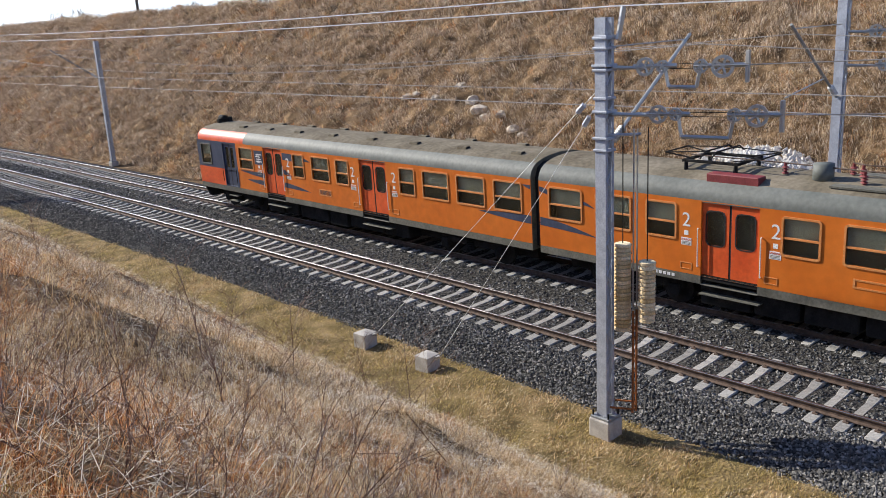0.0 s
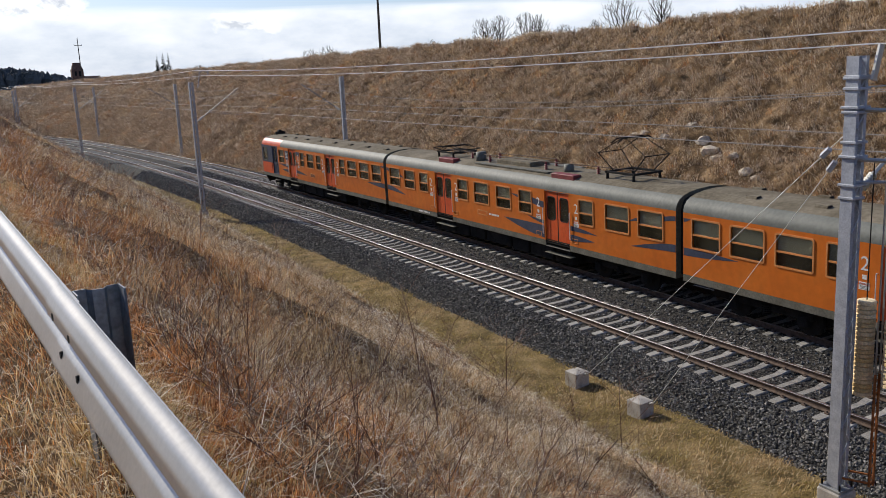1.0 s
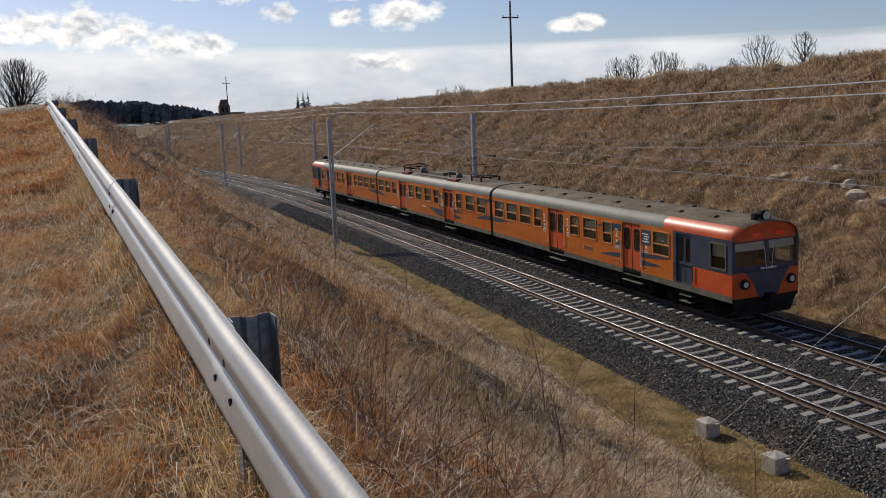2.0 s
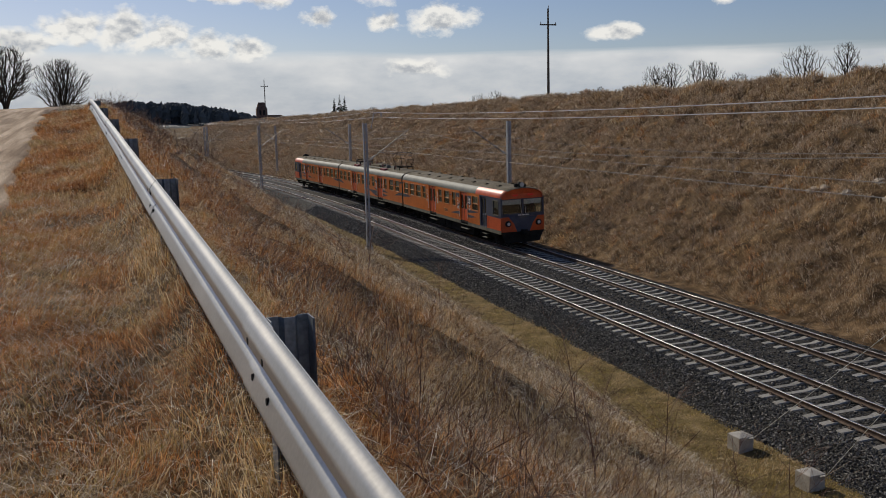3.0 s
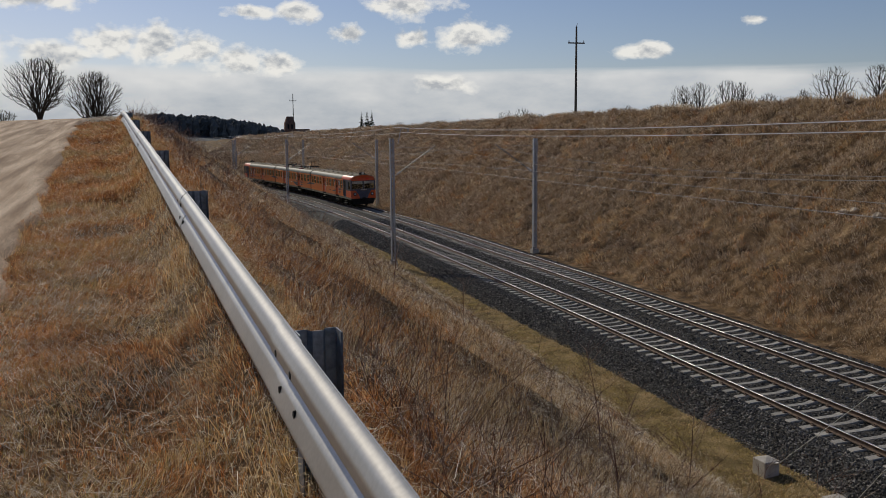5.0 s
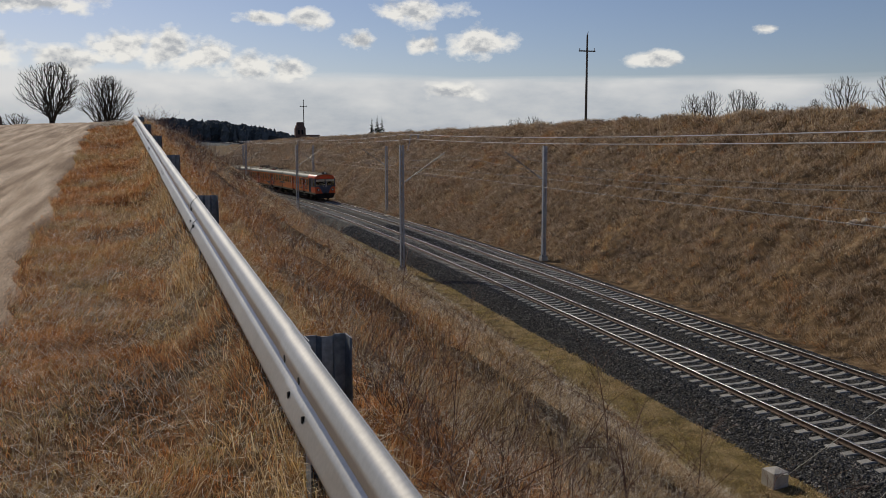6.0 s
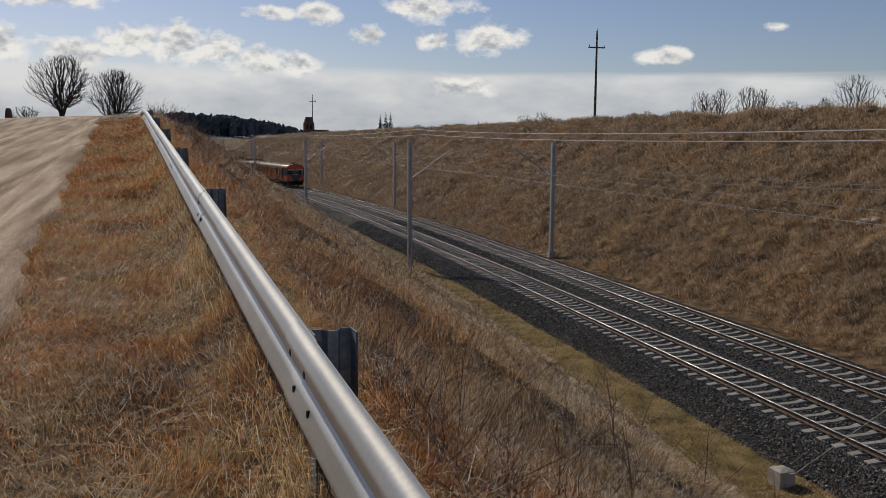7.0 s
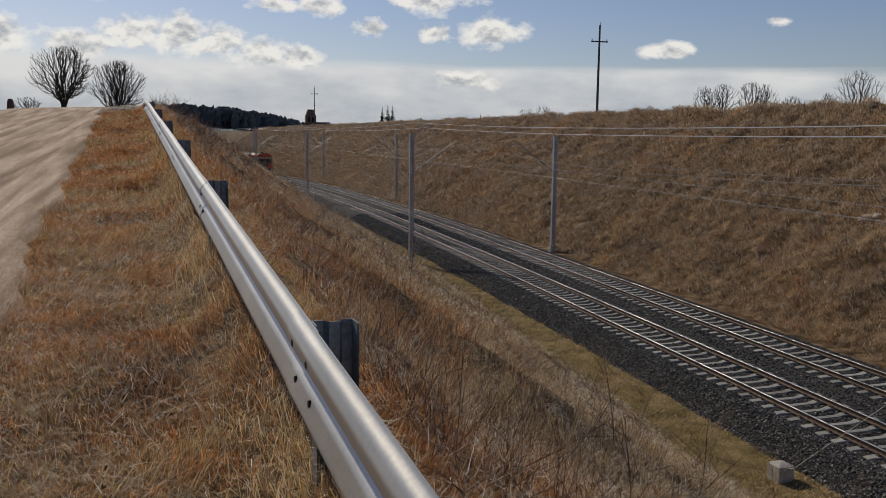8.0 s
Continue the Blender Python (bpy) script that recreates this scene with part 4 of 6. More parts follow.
def end_car(label):
    """Driving car, cab end at y = 0 facing -y."""
    car = thing("train_car", Matrix(), label, "train car", "three cars of the train")
    length = LEN_END
    y_cab = 3.55
    body0 = 0.14
    cab_holes = [(0.50, 1.30, 2.02, 2.88), (2.4, 3.35, 1.14, 3.0)]
    dh = [(a, b, 1.10, 3.06) for a, b in END_DOORS]
    for side in (-1, 1):
        holes = [(a, b, 2.02, 2.90) for a, b in END_WINDOWS] + dh
        part("side_panel", wall_with_openings(y_cab, length, Z_BODY, Z_EAVE, holes, side * HALF), M_ORANGE, car, "orange painted side, faded and streaked")
        part("cab_panel", wall_with_openings(body0, y_cab, 1.86, Z_EAVE, cab_holes, side * HALF), M_BLUE, car, "dark blue upper cab side")
        part("cab_panel", wall_with_openings(body0, 2.38, Z_BODY, 1.86, [], side * HALF), M_RED, car, "red-orange lower cab side")
        part("cab_panel", wall_with_openings(2.38, y_cab, Z_BODY, 1.86, [(2.4, 3.35, 1.14, 3.0)], side * HALF), M_BLUE, car, "dark blue cab side by the door")
        sole = wall_with_openings(body0, length, Z_SOLE, Z_BODY, [(a, b, 0.5, 1.2) for a, b in END_DOORS], side * (HALF + 0.004))
        part("sole_bar", sole, M_SOLE, car, "grimy grey sole bar")
    # roof with a rounded front
    top = ROOF[4:] + [(-x, z) for x, z in ROOF[4:-1][::-1]]
    n = len(top)
    cuts = [(0.02, 0.90, -0.06), (0.12, 0.955, -0.02), (0.3, 0.99, 0.0)] + [(float(c), 1.0, 0.0) for c in np.linspace(0.7, length, 7)]
    vs = [(x * w, y, z + dz) for y, w, dz in cuts for x, z in top]
    fs = [(k * n + i, k * n + i + 1, k * n + n + i + 1, k * n + n + i) for k in range(len(cuts) - 1) for i in range(n - 1)]
    part("roof", Build().add(vs, fs), M_ROOFGREY, car, "dusty grey roof", True)
    for name, cc, m, lab in (("eave", [c for c in cuts if c[0] >= 3.0] , M_EAVE, "glossy grey-green eave"),):
        cc = [(4.2, 1, 0), (length, 1, 0)]
        e = Build()
        for side in (-1, 1):
            e.add([(side * x, y, z) for y, _, _ in cc for x, z in ROOF[:5]], [(i, i + 1, 6 + i, 5 + i) for i in range(4)])
        part(name, e, m, car, lab, True)
    e = Build()
    cc = cuts[:4] + [(4.2, 1, 0)]
    for side in (-1, 1):
        e.add([(side * x * w, y, z + dz * k / 4) for y, w, dz in cc for k, (x, z) in enumerate(ROOF[:5])],
              [(j * 5 + i, j * 5 + i + 1, j * 5 + 6 + i, j * 5 + 5 + i) for j in range(len(cc) - 1) for i in range(4)])
    part("cab_eave", e, M_RED, car, "red-orange eave over the cab", True)
    outline = [(HALF - 0.01, Z_SOLE), *[(x - 0.01, z - 0.01) for x, z in ROOF], *[(-x + 0.01, z - 0.01) for x, z in ROOF[:-1][::-1]], (-HALF + 0.01, Z_SOLE)]
    part("end_wall", Build().prism(outline, "y", length - 0.035, length - 0.005), M_SOLE, car, "grey end wall")
    part("cab_bulkhead", Build().prism(outline, "y", 2.2, 2.23), M_DARK, car)
    part("floor_pan", Build().box(-HALF + 0.02, HALF - 0.02, 0.2, length - 0.05, 1.0, 1.12), M_DARK, car)
    # solid dark block in place of the shaded interior behind the panes
    part("lining", Build().box(-1.12, 1.12, 3.4, length - 0.4, 1.12, 3.4), M_INSIDE_SHADE, car, "dark block standing in for the dim interior")
    # front: raked face in pieces
    w = HALF * 0.985

    def face(y_of, pts, name, material, lab="", depth=0.05):
        b = Build()
        k = len(pts)
        vs = [(x, y_of(x, z), z) for x, z in pts] + [(x, y_of(x, z) + depth, z) for x, z in pts]
        b.add(vs, [tuple(range(k)), tuple(reversed(range(k, 2 * k)))] + [(i, (i + 1) % k, k + (i + 1) % k, k + i) for i in range(k)])
        return part(name, b, material, car, lab)
    yo = lambda x, z: 0.02 + 0.10 * (abs(x) / HALF) ** 3 + 0.05 * max(0, z - 2.0)
    yi = lambda x, z: yo(x, z) - 0.006
    arch = [(x * 0.90, z - 0.06) for x, z in ROOF[4:]]
    full = [(w * 0.93, 3.0), (w * 0.93, 3.3), *[(a * 0.99, b - 0.02) for a, b in arch], *[(-a * 0.99, b - 0.02) for a, b in arch[:-1][::-1]], (-w * 0.93, 3.3), (-w * 0.93, 3.0)]
    face(yo, full, "front_top", M_RED, "red-orange front above the windscreens")
    for sx in (-1, 1):
        face(yo, [(sx * w * 0.93, 1.92), (sx * w, 1.92), (sx * w, 3.0), (sx * w * 0.98, 3.2), (sx * w * 0.93, 3.2)], "corner_post", M_BLUE)
        face(yo, [(sx * 0.42, 1.02), (sx * w, 1.02), (sx * w, 1.92), (sx * 0.95, 1.92), (sx * 0.62, 1.5)], "front_lower", M_RED, "red-orange lower front corner")
        # windscreen
        x0, x1 = sx * 0.06, sx * w * 0.92
        face(lambda x, z: yo(x, z) + 0.03, [(x0, 2.12), (x1, 2.12), (x1, 2.95), (x0, 2.95)], "windscreen", M_GLASS, "windscreen with a pale sun blind", 0.012)
        face(lambda x, z: yo(x, z) + 0.10, [(x0, 2.66), (x1, 2.66), (x1, 2.95), (x0, 2.95)], "sun_blind", M_PORC, "pale blue-grey sun blind", 0.01)
        hl = part("headlamp", Build().tube((sx * 1.0, 0.06, 1.52), (sx * 1.0, -0.05, 1.52), 0.19, 0.17, n=20), M_RUBBER, car, "round headlamp in a dark ring")
        part("lamp_lens", Build().tube((sx * 1.0, -0.03, 1.52), (sx * 1.0, -0.065, 1.52), 0.12, 0.09, n=16), M_PORC, hl, "dull lamp glass")
        part("destination_lamps", Build().box(sx * 0.5 - 0.17, sx * 0.5 + 0.17, 0.02, 0.045, 3.17, 3.27), M_TAIL, car, "small red lamps behind a grille")
        bf = Build().tube((sx * 0.88, 0.1, 1.05), (sx * 0.88, -0.35, 1.05), 0.07, n=10)
        bf.tube((sx * 0.88, -0.35, 1.05), (sx * 0.88, -0.40, 1.05), 0.2, n=16)
        part("buffer", bf, M_DARK, car, "black round buffer") if False else None
        wp = Build().tube((sx * 0.12, -0.02, 2.1), (sx * 0.2, -0.01, 2.8), 0.012, n=5)
        part("wiper", wp, M_WHITE, car, "slim wiper")
    face(yo, [(-0.95, 1.92), (0.95, 1.92), (0.62, 1.5), (0.42, 1.02), (-0.42, 1.02), (-0.62, 1.5)], "front_panel", M_BLUE, "dark blue tapering front panel")
    face(yo, [(-w, 1.92), (w, 1.92), (w, 2.12), (-w, 2.12)], "front_band", M_BLUE)
    face(yo, [(-0.06, 2.12), (0.06, 2.12), (0.06, 2.98), (-0.06, 2.98)], "centre_pillar", M_BLUE)
    face(yo, [(-w, 2.95), (w, 2.95), (w, 3.02), (-w, 3.02)], "front_band", M_BLUE)
    face(yo, [(-w * 0.9, 0.86), (w * 0.9, 0.86), (w, 1.02), (-w, 1.02)], "front_skirt", M_DARK)
    sk = Build().prism([(-1.1, 0.35), (1.1, 0.35), (1.35, 0.9), (-1.35, 0.9)], "y", 0.15, 0.28)
    part("snow_plough", sk, M_DARK, car, "sooty black plough below the front")
    cp = Build().box(-0.17, 0.17, -0.28, 0.2, 0.82, 1.14, chamfer=0.04)
    part("coupler", cp, M_DARK, car, "black coupler head")
    nb = Build()
    for i, xw in enumerate((-0.33, -0.24, -0.12, -0.03, 0.06, 0.15, 0.27)):
        nb.box(xw, xw + 0.065, 0.0, 0.012, 1.985, 2.065)
    part("number_bars", nb, M_WHITE, car, "pale lettering bars")
    nb = Build()
    for i in range(5):
        nb.box(-0.25 + i * 0.1, -0.18 + i * 0.1, 0.0, 0.012, 1.86, 1.91)
    part("number_bars", nb, M_SOLE, car, "faint lettering bars")
    # lamp on the roof
    lamp = Build().tube((0.0, 0.55, 3.86), (0.0, 0.12, 3.84), 0.13, 0.17, n=18)
    rl = part("roof_lamp", lamp, M_DARK, car, "large dark headlamp on the roof front", True)
    part("lamp_lens", Build().tube((0, 0.13, 3.84), (0, 0.10, 3.84), 0.15, 0.14, n=18), M_PORC, rl)
    br = Build().box(-0.1, 0.1, 0.25, 0.5, 3.62, 3.76).box(-0.38, -0.16, 0.3, 0.5, 3.66, 3.9, chamfer=0.03).box(0.2, 0.36, 0.3, 0.5, 3.66, 3.86, chamfer=0.03)
    part("lamp_bracket", br, M_DARK, rl)
    for side in (-1, 1):
        # cab door, cab window
        x = side * (HALF - 0.05)
        d = part("cab_door", wall_with_openings(2.4, 3.35, 1.14, 3.0, [(2.55, 2.82, 1.95, 2.85), (2.95, 3.22, 1.95, 2.85)], x, 0.03), M_BLUE, car, "dark blue folding cab door")
        part("pane", Build().box(x - 0.004 - side * 0.02, x + 0.004 - side * 0.02, 2.5, 3.26, 1.93, 2.87), M_GLASS, d)
        part("seam", Build().box(x - 0.006, x + 0.006, 2.865, 2.895, 1.14, 3.0), M_RUBBER, d)
        h = Build().tube((side * (HALF + 0.04), 2.3, 1.3), (side * (HALF + 0.04), 2.3, 1.9), 0.014, n=6).tube((side * (HALF + 0.04), 3.45, 1.3), (side * (HALF + 0.04), 3.45, 1.9), 0.014, n=6)
        part("grab_rail", h, M_DARK, d)
        part("step", Build().box(min(side * 1.2, side * 1.44), max(side * 1.2, side * 1.44), 2.5, 3.2, 0.42, 0.445).box(min(side * 1.2, side * 1.44), max(side * 1.2, side * 1.44), 2.5, 3.2, 0.66, 0.685), M_SOLE, d, "worn steel step")
        car_window(car, side, 0.50, 1.30, 2.02, 2.88, M_SOLE, False)
        for a, b in END_WINDOWS:
            car_window(car, side, a, b)
        for a, b in END_DOORS:
            car_door(car, side, a, b, M_RED)
        car_marks(car, END_DOORS, side)
        xs = side * HALF
        for q in ((5.7, 3.75, 1.84, 1.92, 0.2), (5.65, 4.25, 1.52, 1.56, 0.2), (7.16, 9.0, 1.60, 1.46, 0.2), (7.16, 7.75, 2.14, 1.97, 0.2), (7.16, 7.86, 2.78, 2.76, 0.28, False), (8.69, 9.1, 2.74, 2.68, 0.12), (20.43, 18.2, 1.84, 1.88, 0.25), (20.43, 20.12, 2.84, 2.90, 0.12)):
            part("blue_stripe", lens_stripe(*q[:5], xs, side, len(q) == 5), M_BLUE, car, "pointed dark blue stripe")
        pl = part("blue_panel", Build().box(min(xs, xs + side * 0.006), max(xs, xs + side * 0.006), 5.02, 5.68, 2.28, 2.88), M_BLUE, car, "dark blue panel with pale lines of print")
        bars = Build()
        for k in range(4):
            bars.box(min(xs + side * 0.006, xs + side * 0.009), max(xs + side * 0.006, xs + side * 0.009), 5.12 + 0.05 * (k % 2), 5.6 - 0.06 * (k % 3), 2.40 + k * 0.1, 2.44 + k * 0.1)
        part("print_lines", bars, M_WHITE, pl)
        ga = Build()
        part("grille", ring_prism([(9.55, 1.42), (10.35, 1.42), (10.35, 1.68), (9.55, 1.68)], [(9.6, 1.46), (10.3, 1.46), (10.3, 1.64), (9.6, 1.64)], xs, xs + side * 0.012), M_FRAME, car)
        for k in range(4):
            ga.box(min(xs, xs + side * 0.008), max(xs, xs + side * 0.008), 9.62, 10.28, 1.475 + k * 0.042, 1.495 + k * 0.042)
        part("grille_slats", ga, M_RUST, car)
    for k, y in enumerate((2.2, 4.3, 6.5, 8.8, 11.2, 13.6, 16.0, 18.4)):
        vent(car, -0.62, y)
        vent(car, 0.62, y + 0.9)
    bogie(car, 3.0)
    bogie(car, length - 3.0)
    # same close-set underfloor boxes, low enough to shut out light
    rng = random.Random(4)
    y = 5.3
    while y < 14.6:
        wdt = rng.uniform(0.9, 2.2)
        for sx in (-1, 1):
            part("equipment_box", Build().box(min(sx * 0.2, sx * 1.18), max(sx * 0.2, sx * 1.18), y, y + wdt, rng.uniform(0.22, 0.34), 0.92, chamfer=0.03), M_DARK, car)
        y += wdt + rng.uniform(0.06, 0.2)
    # added dark block here too, to shade the track under the car
    part("centre_sill", Build().box(-0.6, 0.6, 0.5, length - 0.5, 0.34, 1.0), M_DARK, car)
    return car


def pantograph(car, y, raised):
    base = Build()
    for x in (-0.6, 0.6):
        base.box(x - 0.04, x + 0.04, y - 0.8, y + 0.8, 3.86, 3.93)
        for dy in (-0.7, 0.7):
            base.tube((x, y + dy, 3.62), (x, y + dy, 3.86), 0.06, 0.05, n=8)
    for dy in (-0.75, 0.75):
        base.box(-0.65, 0.65, y + dy - 0.04, y + dy + 0.04, 3.86, 3.93)
    p = part("pantograph", base, M_DARK, car, "raised pantograph" if raised else "folded pantograph of dark tubes")
    zt, zk = (5.1, 4.55) if raised else (4.14, 4.06)
    for sgn in (-1, 1):
        for x in (-0.55, 0.55):
            k = Vector((x, y + sgn * (1.25 if raised else 1.35), zk))
            part("arm", Build().tube((x * 0.8, y + sgn * 0.55, 3.93), k, 0.019, n=6), M_DARK, p)
            part("arm", Build().tube(k, (x * 0.75, y + sgn * 0.12, zt), 0.015, n=6), M_DARK, p)
        part("cross_tube", Build().tube((-0.55, y + sgn * (1.25 if raised else 1.35), zk), (0.55, y + sgn * (1.25 if raised else 1.35), zk), 0.02, n=6), M_DARK, p)
    head = Build()
    for dy in (-0.15, 0.15):
        head.path([(-0.85, y + dy, zt - 0.12), (-0.6, y + dy, zt + 0.02), (0.6, y + dy, zt + 0.02), (0.85, y + dy, zt - 0.12)], 0.022, 6)
    part("contact_strips", head, M_DARK, p)
    return p


def middle_car(label):
    car = thing("train_car", Matrix(), label, "train car", "three cars of the train")
    car_shell(car, LEN_MID, MID_WINDOWS, MID_DOORS)
    for side in (-1, 1):
        xs = side * HALF
        for a, b in MID_WINDOWS:
            car_window(car, side, a, b)
        for a, b in MID_DOORS:
            car_door(car, side, a, b, M_RED)
        car_marks(car, MID_DOORS, side)
        for q in ((0.02, 2.15, 1.86, 1.62, 0.25), (0.02, 0.53, 2.83, 2.76, 0.15, False), (1.82, 2.25, 2.58, 2.46, 0.1), (7.16, 10.0, 1.42, 1.66, 0.48), (7.16, 8.3, 1.80, 1.94, 0.14), (7.16, 7.92, 2.48, 2.58, 0.24, False), (8.93, 9.42, 2.64, 2.72, 0.1), (5.49, 3.9, 1.78, 1.70, 0.18), (5.49, 4.1, 1.42, 1.44, 0.24), (19.68, 19.28, 2.58, 2.46, 0.1), (21.28, 19.15, 1.86, 1.62, 0.25), (21.28, 20.97, 2.83, 2.76, 0.15, False)):
            part("blue_stripe", lens_stripe(*q[:5], xs, side, len(q) == 5), M_BLUE, car, "pointed dark blue stripe")
        part("grille", ring_prism([(11.35, 1.5), (12.15, 1.5), (12.15, 1.72), (11.35, 1.72)], [(11.4, 1.54), (12.1, 1.54), (12.1, 1.68), (11.4, 1.68)], xs, xs + side * 0.012), M_FRAME, car)
        nb = Build()
        for k in range(8):
            nb.box(min(xs + side * 0.004, xs + side * 0.009), max(xs + side * 0.004, xs + side * 0.009), 10.42 + k * 0.1, 10.50 + k * 0.1, 1.58, 1.66)
        for k in range(9):
            nb.box(min(xs + side * 0.004, xs + side * 0.009), max(xs + side * 0.004, xs + side * 0.009), 16.7 + k * 0.13, 16.79 + k * 0.13, 0.96, 1.04)
        part("lettering_bars", nb, M_WHITE, car, "row of small pale lettering bars")
    for y in (3.6, 16.2):
        pantograph(car, y, y < 10)
    # roof equipment between the pantographs
    for x, y0, y1, z, m, lab in ((-1.02, 14.6, 16.0, 0.22, M_MAROON, "maroon roof box"), (-1.02, 5.6, 7.0, 0.2, M_MAROON, "maroon roof box")):
        part("roof_box", Build().box(x - 0.12, x + 0.25, y0, y1, 3.46, 3.5 + z, chamfer=0.02), m, car, lab)
    part("roof_box", Build().box(-0.5, 0.5, 9.3, 11.9, 3.62, 3.86, chamfer=0.05), M_ROOFGREY, car, "flat grey roof box")
    cyl = Build().tube((-0.35, 13.4, 3.6), (-0.35, 13.4, 4.05), 0.24, n=20)
    part("roof_canister", cyl, M_EAVE, car, "grey roof canister", True)
    cyl = Build().tube((-0.35, 6.9, 3.6), (-0.35, 6.9, 3.95), 0.2, n=20)
    part("roof_canister", cyl, M_EAVE, car, "grey roof canister", True)
    for k, (x, y) in enumerate(((-0.5, 12.4), (0.2, 12.7), (-0.5, 8.2), (0.3, 8.6), (-0.2, 5.3), (-0.2, 14.4), (0.4, 13.0))):
        ins = Build()
        for j in range(4):
            ins.tube((x, y, 3.64 + j * 0.07), (x, y, 3.67 + j * 0.07), 0.09, 0.06, n=10)
        ins.tube((x, y, 3.6), (x, y, 3.97), 0.04, n=8)
        part("insulator", ins, M_MAROON, car, "ribbed brown insulator")
    bus = Build()
    bus.path([(-0.2, 2.6, 3.98), (-0.2, 5.3, 3.96), (-0.5, 8.2, 3.98), (-0.5, 12.4, 3.98), (-0.2, 14.4, 3.96), (-0.2, 17.0, 3.98)], 0.018, 6)
    bus.path([(0.3, 8.6, 3.98), (0.2, 12.7, 3.98), (0.4, 13.0, 3.97)], 0.018, 6)
    part("busbar", bus, M_RUST, car, "thin rusty conductor along the roof")
    part("walkway", Build().box(-0.95, -0.6, 7.5, 13.0, 3.62, 3.66).box(0.6, 0.95, 7.5, 13.0, 3.62, 3.66), M_SOLE, car, "narrow roof walkway")
    bogie(car, 3.1)
    bogie(car, LEN_MID - 3.1)
    return car


def gangway(car, y):
    o = [(1.22, 1.0), (1.22, 3.1), (1.1, 3.4), (0.8, 3.52), (0, 3.58), (-0.8, 3.52), (-1.1, 3.4), (-1.22, 3.1), (-1.22, 1.0)]
    b = Build()
    for k in range(4):
        w = 0.98 if k % 2 else 1.0
        b.prism([(x * w, z) for x, z in o], "y", y + k * 0.09, y + k * 0.09 + 0.06)
    b.prism([(x * 0.95, z - 0.02) for x, z in o], "y", y - 0.05, y + 0.42)
    part("gangway_bellows", b, M_RUBBER, car, "black gangway bellows")


GAP = 0.32
rear_car = end_car("orange driving car with blue cab, tail of the train")
lead_car = end_car("orange driving car with blue cab, head of the train")
mid_car = middle_car("orange motor car with two folded pantographs on its roof")
gangway(rear_car, LEN_END)
gangway(mid_car, LEN_MID)

# rear end of the train along its track, by the clock
REAR = [(0.0, -25.6), (1.0, -0.55), (2.0, 24.0), (3.5, 60.0), (4.5, 84.3), (6.5, 131.3), (8.0, 164.0)]


def rear_at(t):
    return float(np.interp(t, [r[0] for r in REAR], [r[1] for r in REAR]))


def car_pose(s_tail, length, flip):
    """The car stands on its two bogies on the curve."""
    a, b = along(s_tail + 3.0, FAR_TRACK, CANT / 2), along(s_tail + length - 3.0, FAR_TRACK, CANT / 2)
    d = (b - a).normalized()
    tail = a - d * 3.0
    yaw = math.atan2(-d.x, d.y)
    tilt = Matrix.Rotation(-CANT / 1.5, 4, "Y")
    m = Matrix.Translation(tail) @ Matrix.Rotation(yaw, 4, "Z") @ tilt
    if flip:
        m = Matrix.Translation(tail + d * length) @ Matrix.Rotation(yaw + math.pi, 4, "Z") @ Matrix.Rotation(CANT / 1.5, 4, "Y")
    return m


def motions():
    times = [0.5 * k for k in range(17)]
    walk(rear_car, [(t, car_pose(rear_at(t), LEN_END, False)) for t in times])
    walk(mid_car, [(t, car_pose(rear_at(t) + LEN_END + GAP, LEN_MID, False)) for t in times])
    walk(lead_car, [(t, car_pose(rear_at(t) + LEN_END + LEN_MID + 2 * GAP, LEN_END, True)) for t in times])


# ---- wires ----
def wire_points(a, b, sag, n=14):
    a, b = Vector(a), Vector(b)
    return [a.lerp(b, i / n) - Vector((0, 0, sag * 4 * (i / n) * (1 - i / n))) for i in range(n + 1)]


def make_wire(name, supports, sag, r, material, label, group=""):
    b = Build()
    pts = [Vector(supports[0])]
    for p, q in zip(supports, supports[1:]):
        pts += wire_points(p, q, sag)[1:]
    n = 5
    vs = [p + Vector((math.cos(2 * math.pi * i / n), 0, math.sin(2 * math.pi * i / n))) * r for p in pts for i in range(n)]
    b.add(vs, [(k * n + i, k * n + (i + 1) % n, k * n + n + (i + 1) % n, k * n + n + i) for k in range(len(pts) - 1) for i in range(n)])
    ob = part(name, b, material)
    return tagged(ob, label, "wire", group)


SUP = [-38.0, 9.7, 56.0, 102.0, 140.0, 181.0, 225.0]
make_wire("feeder_wire", [along(s, u - 0.1, z) for (s, u, z) in ((-38, -3.3, 8.35), (9.87, -3.3, 8.08), (54.6, -3.75, 8.42), (103.5, -3.3, 8.25), (139.5, -3.3, 8.25), (180, -3.3, 8.2), (225, -3.3, 8.2))], 0.22, 0.013, M_WIRE, "bright aluminium feeder wire above the near masts", "feeder wires")
make_wire("feeder_wire", [along(s, u + 0.2, z) for (s, u, z) in ((-38, -3.3, 7.95), (9.87, -3.3, 7.86), (54.6, -3.5, 8.1), (103.5, -3.3, 8.05), (139.5, -3.3, 8.05), (180, -3.3, 8.0), (225, -3.3, 8.0))], 0.20, 0.013, M_WIRE, "bright aluminium feeder wire above the near masts", "feeder wires")
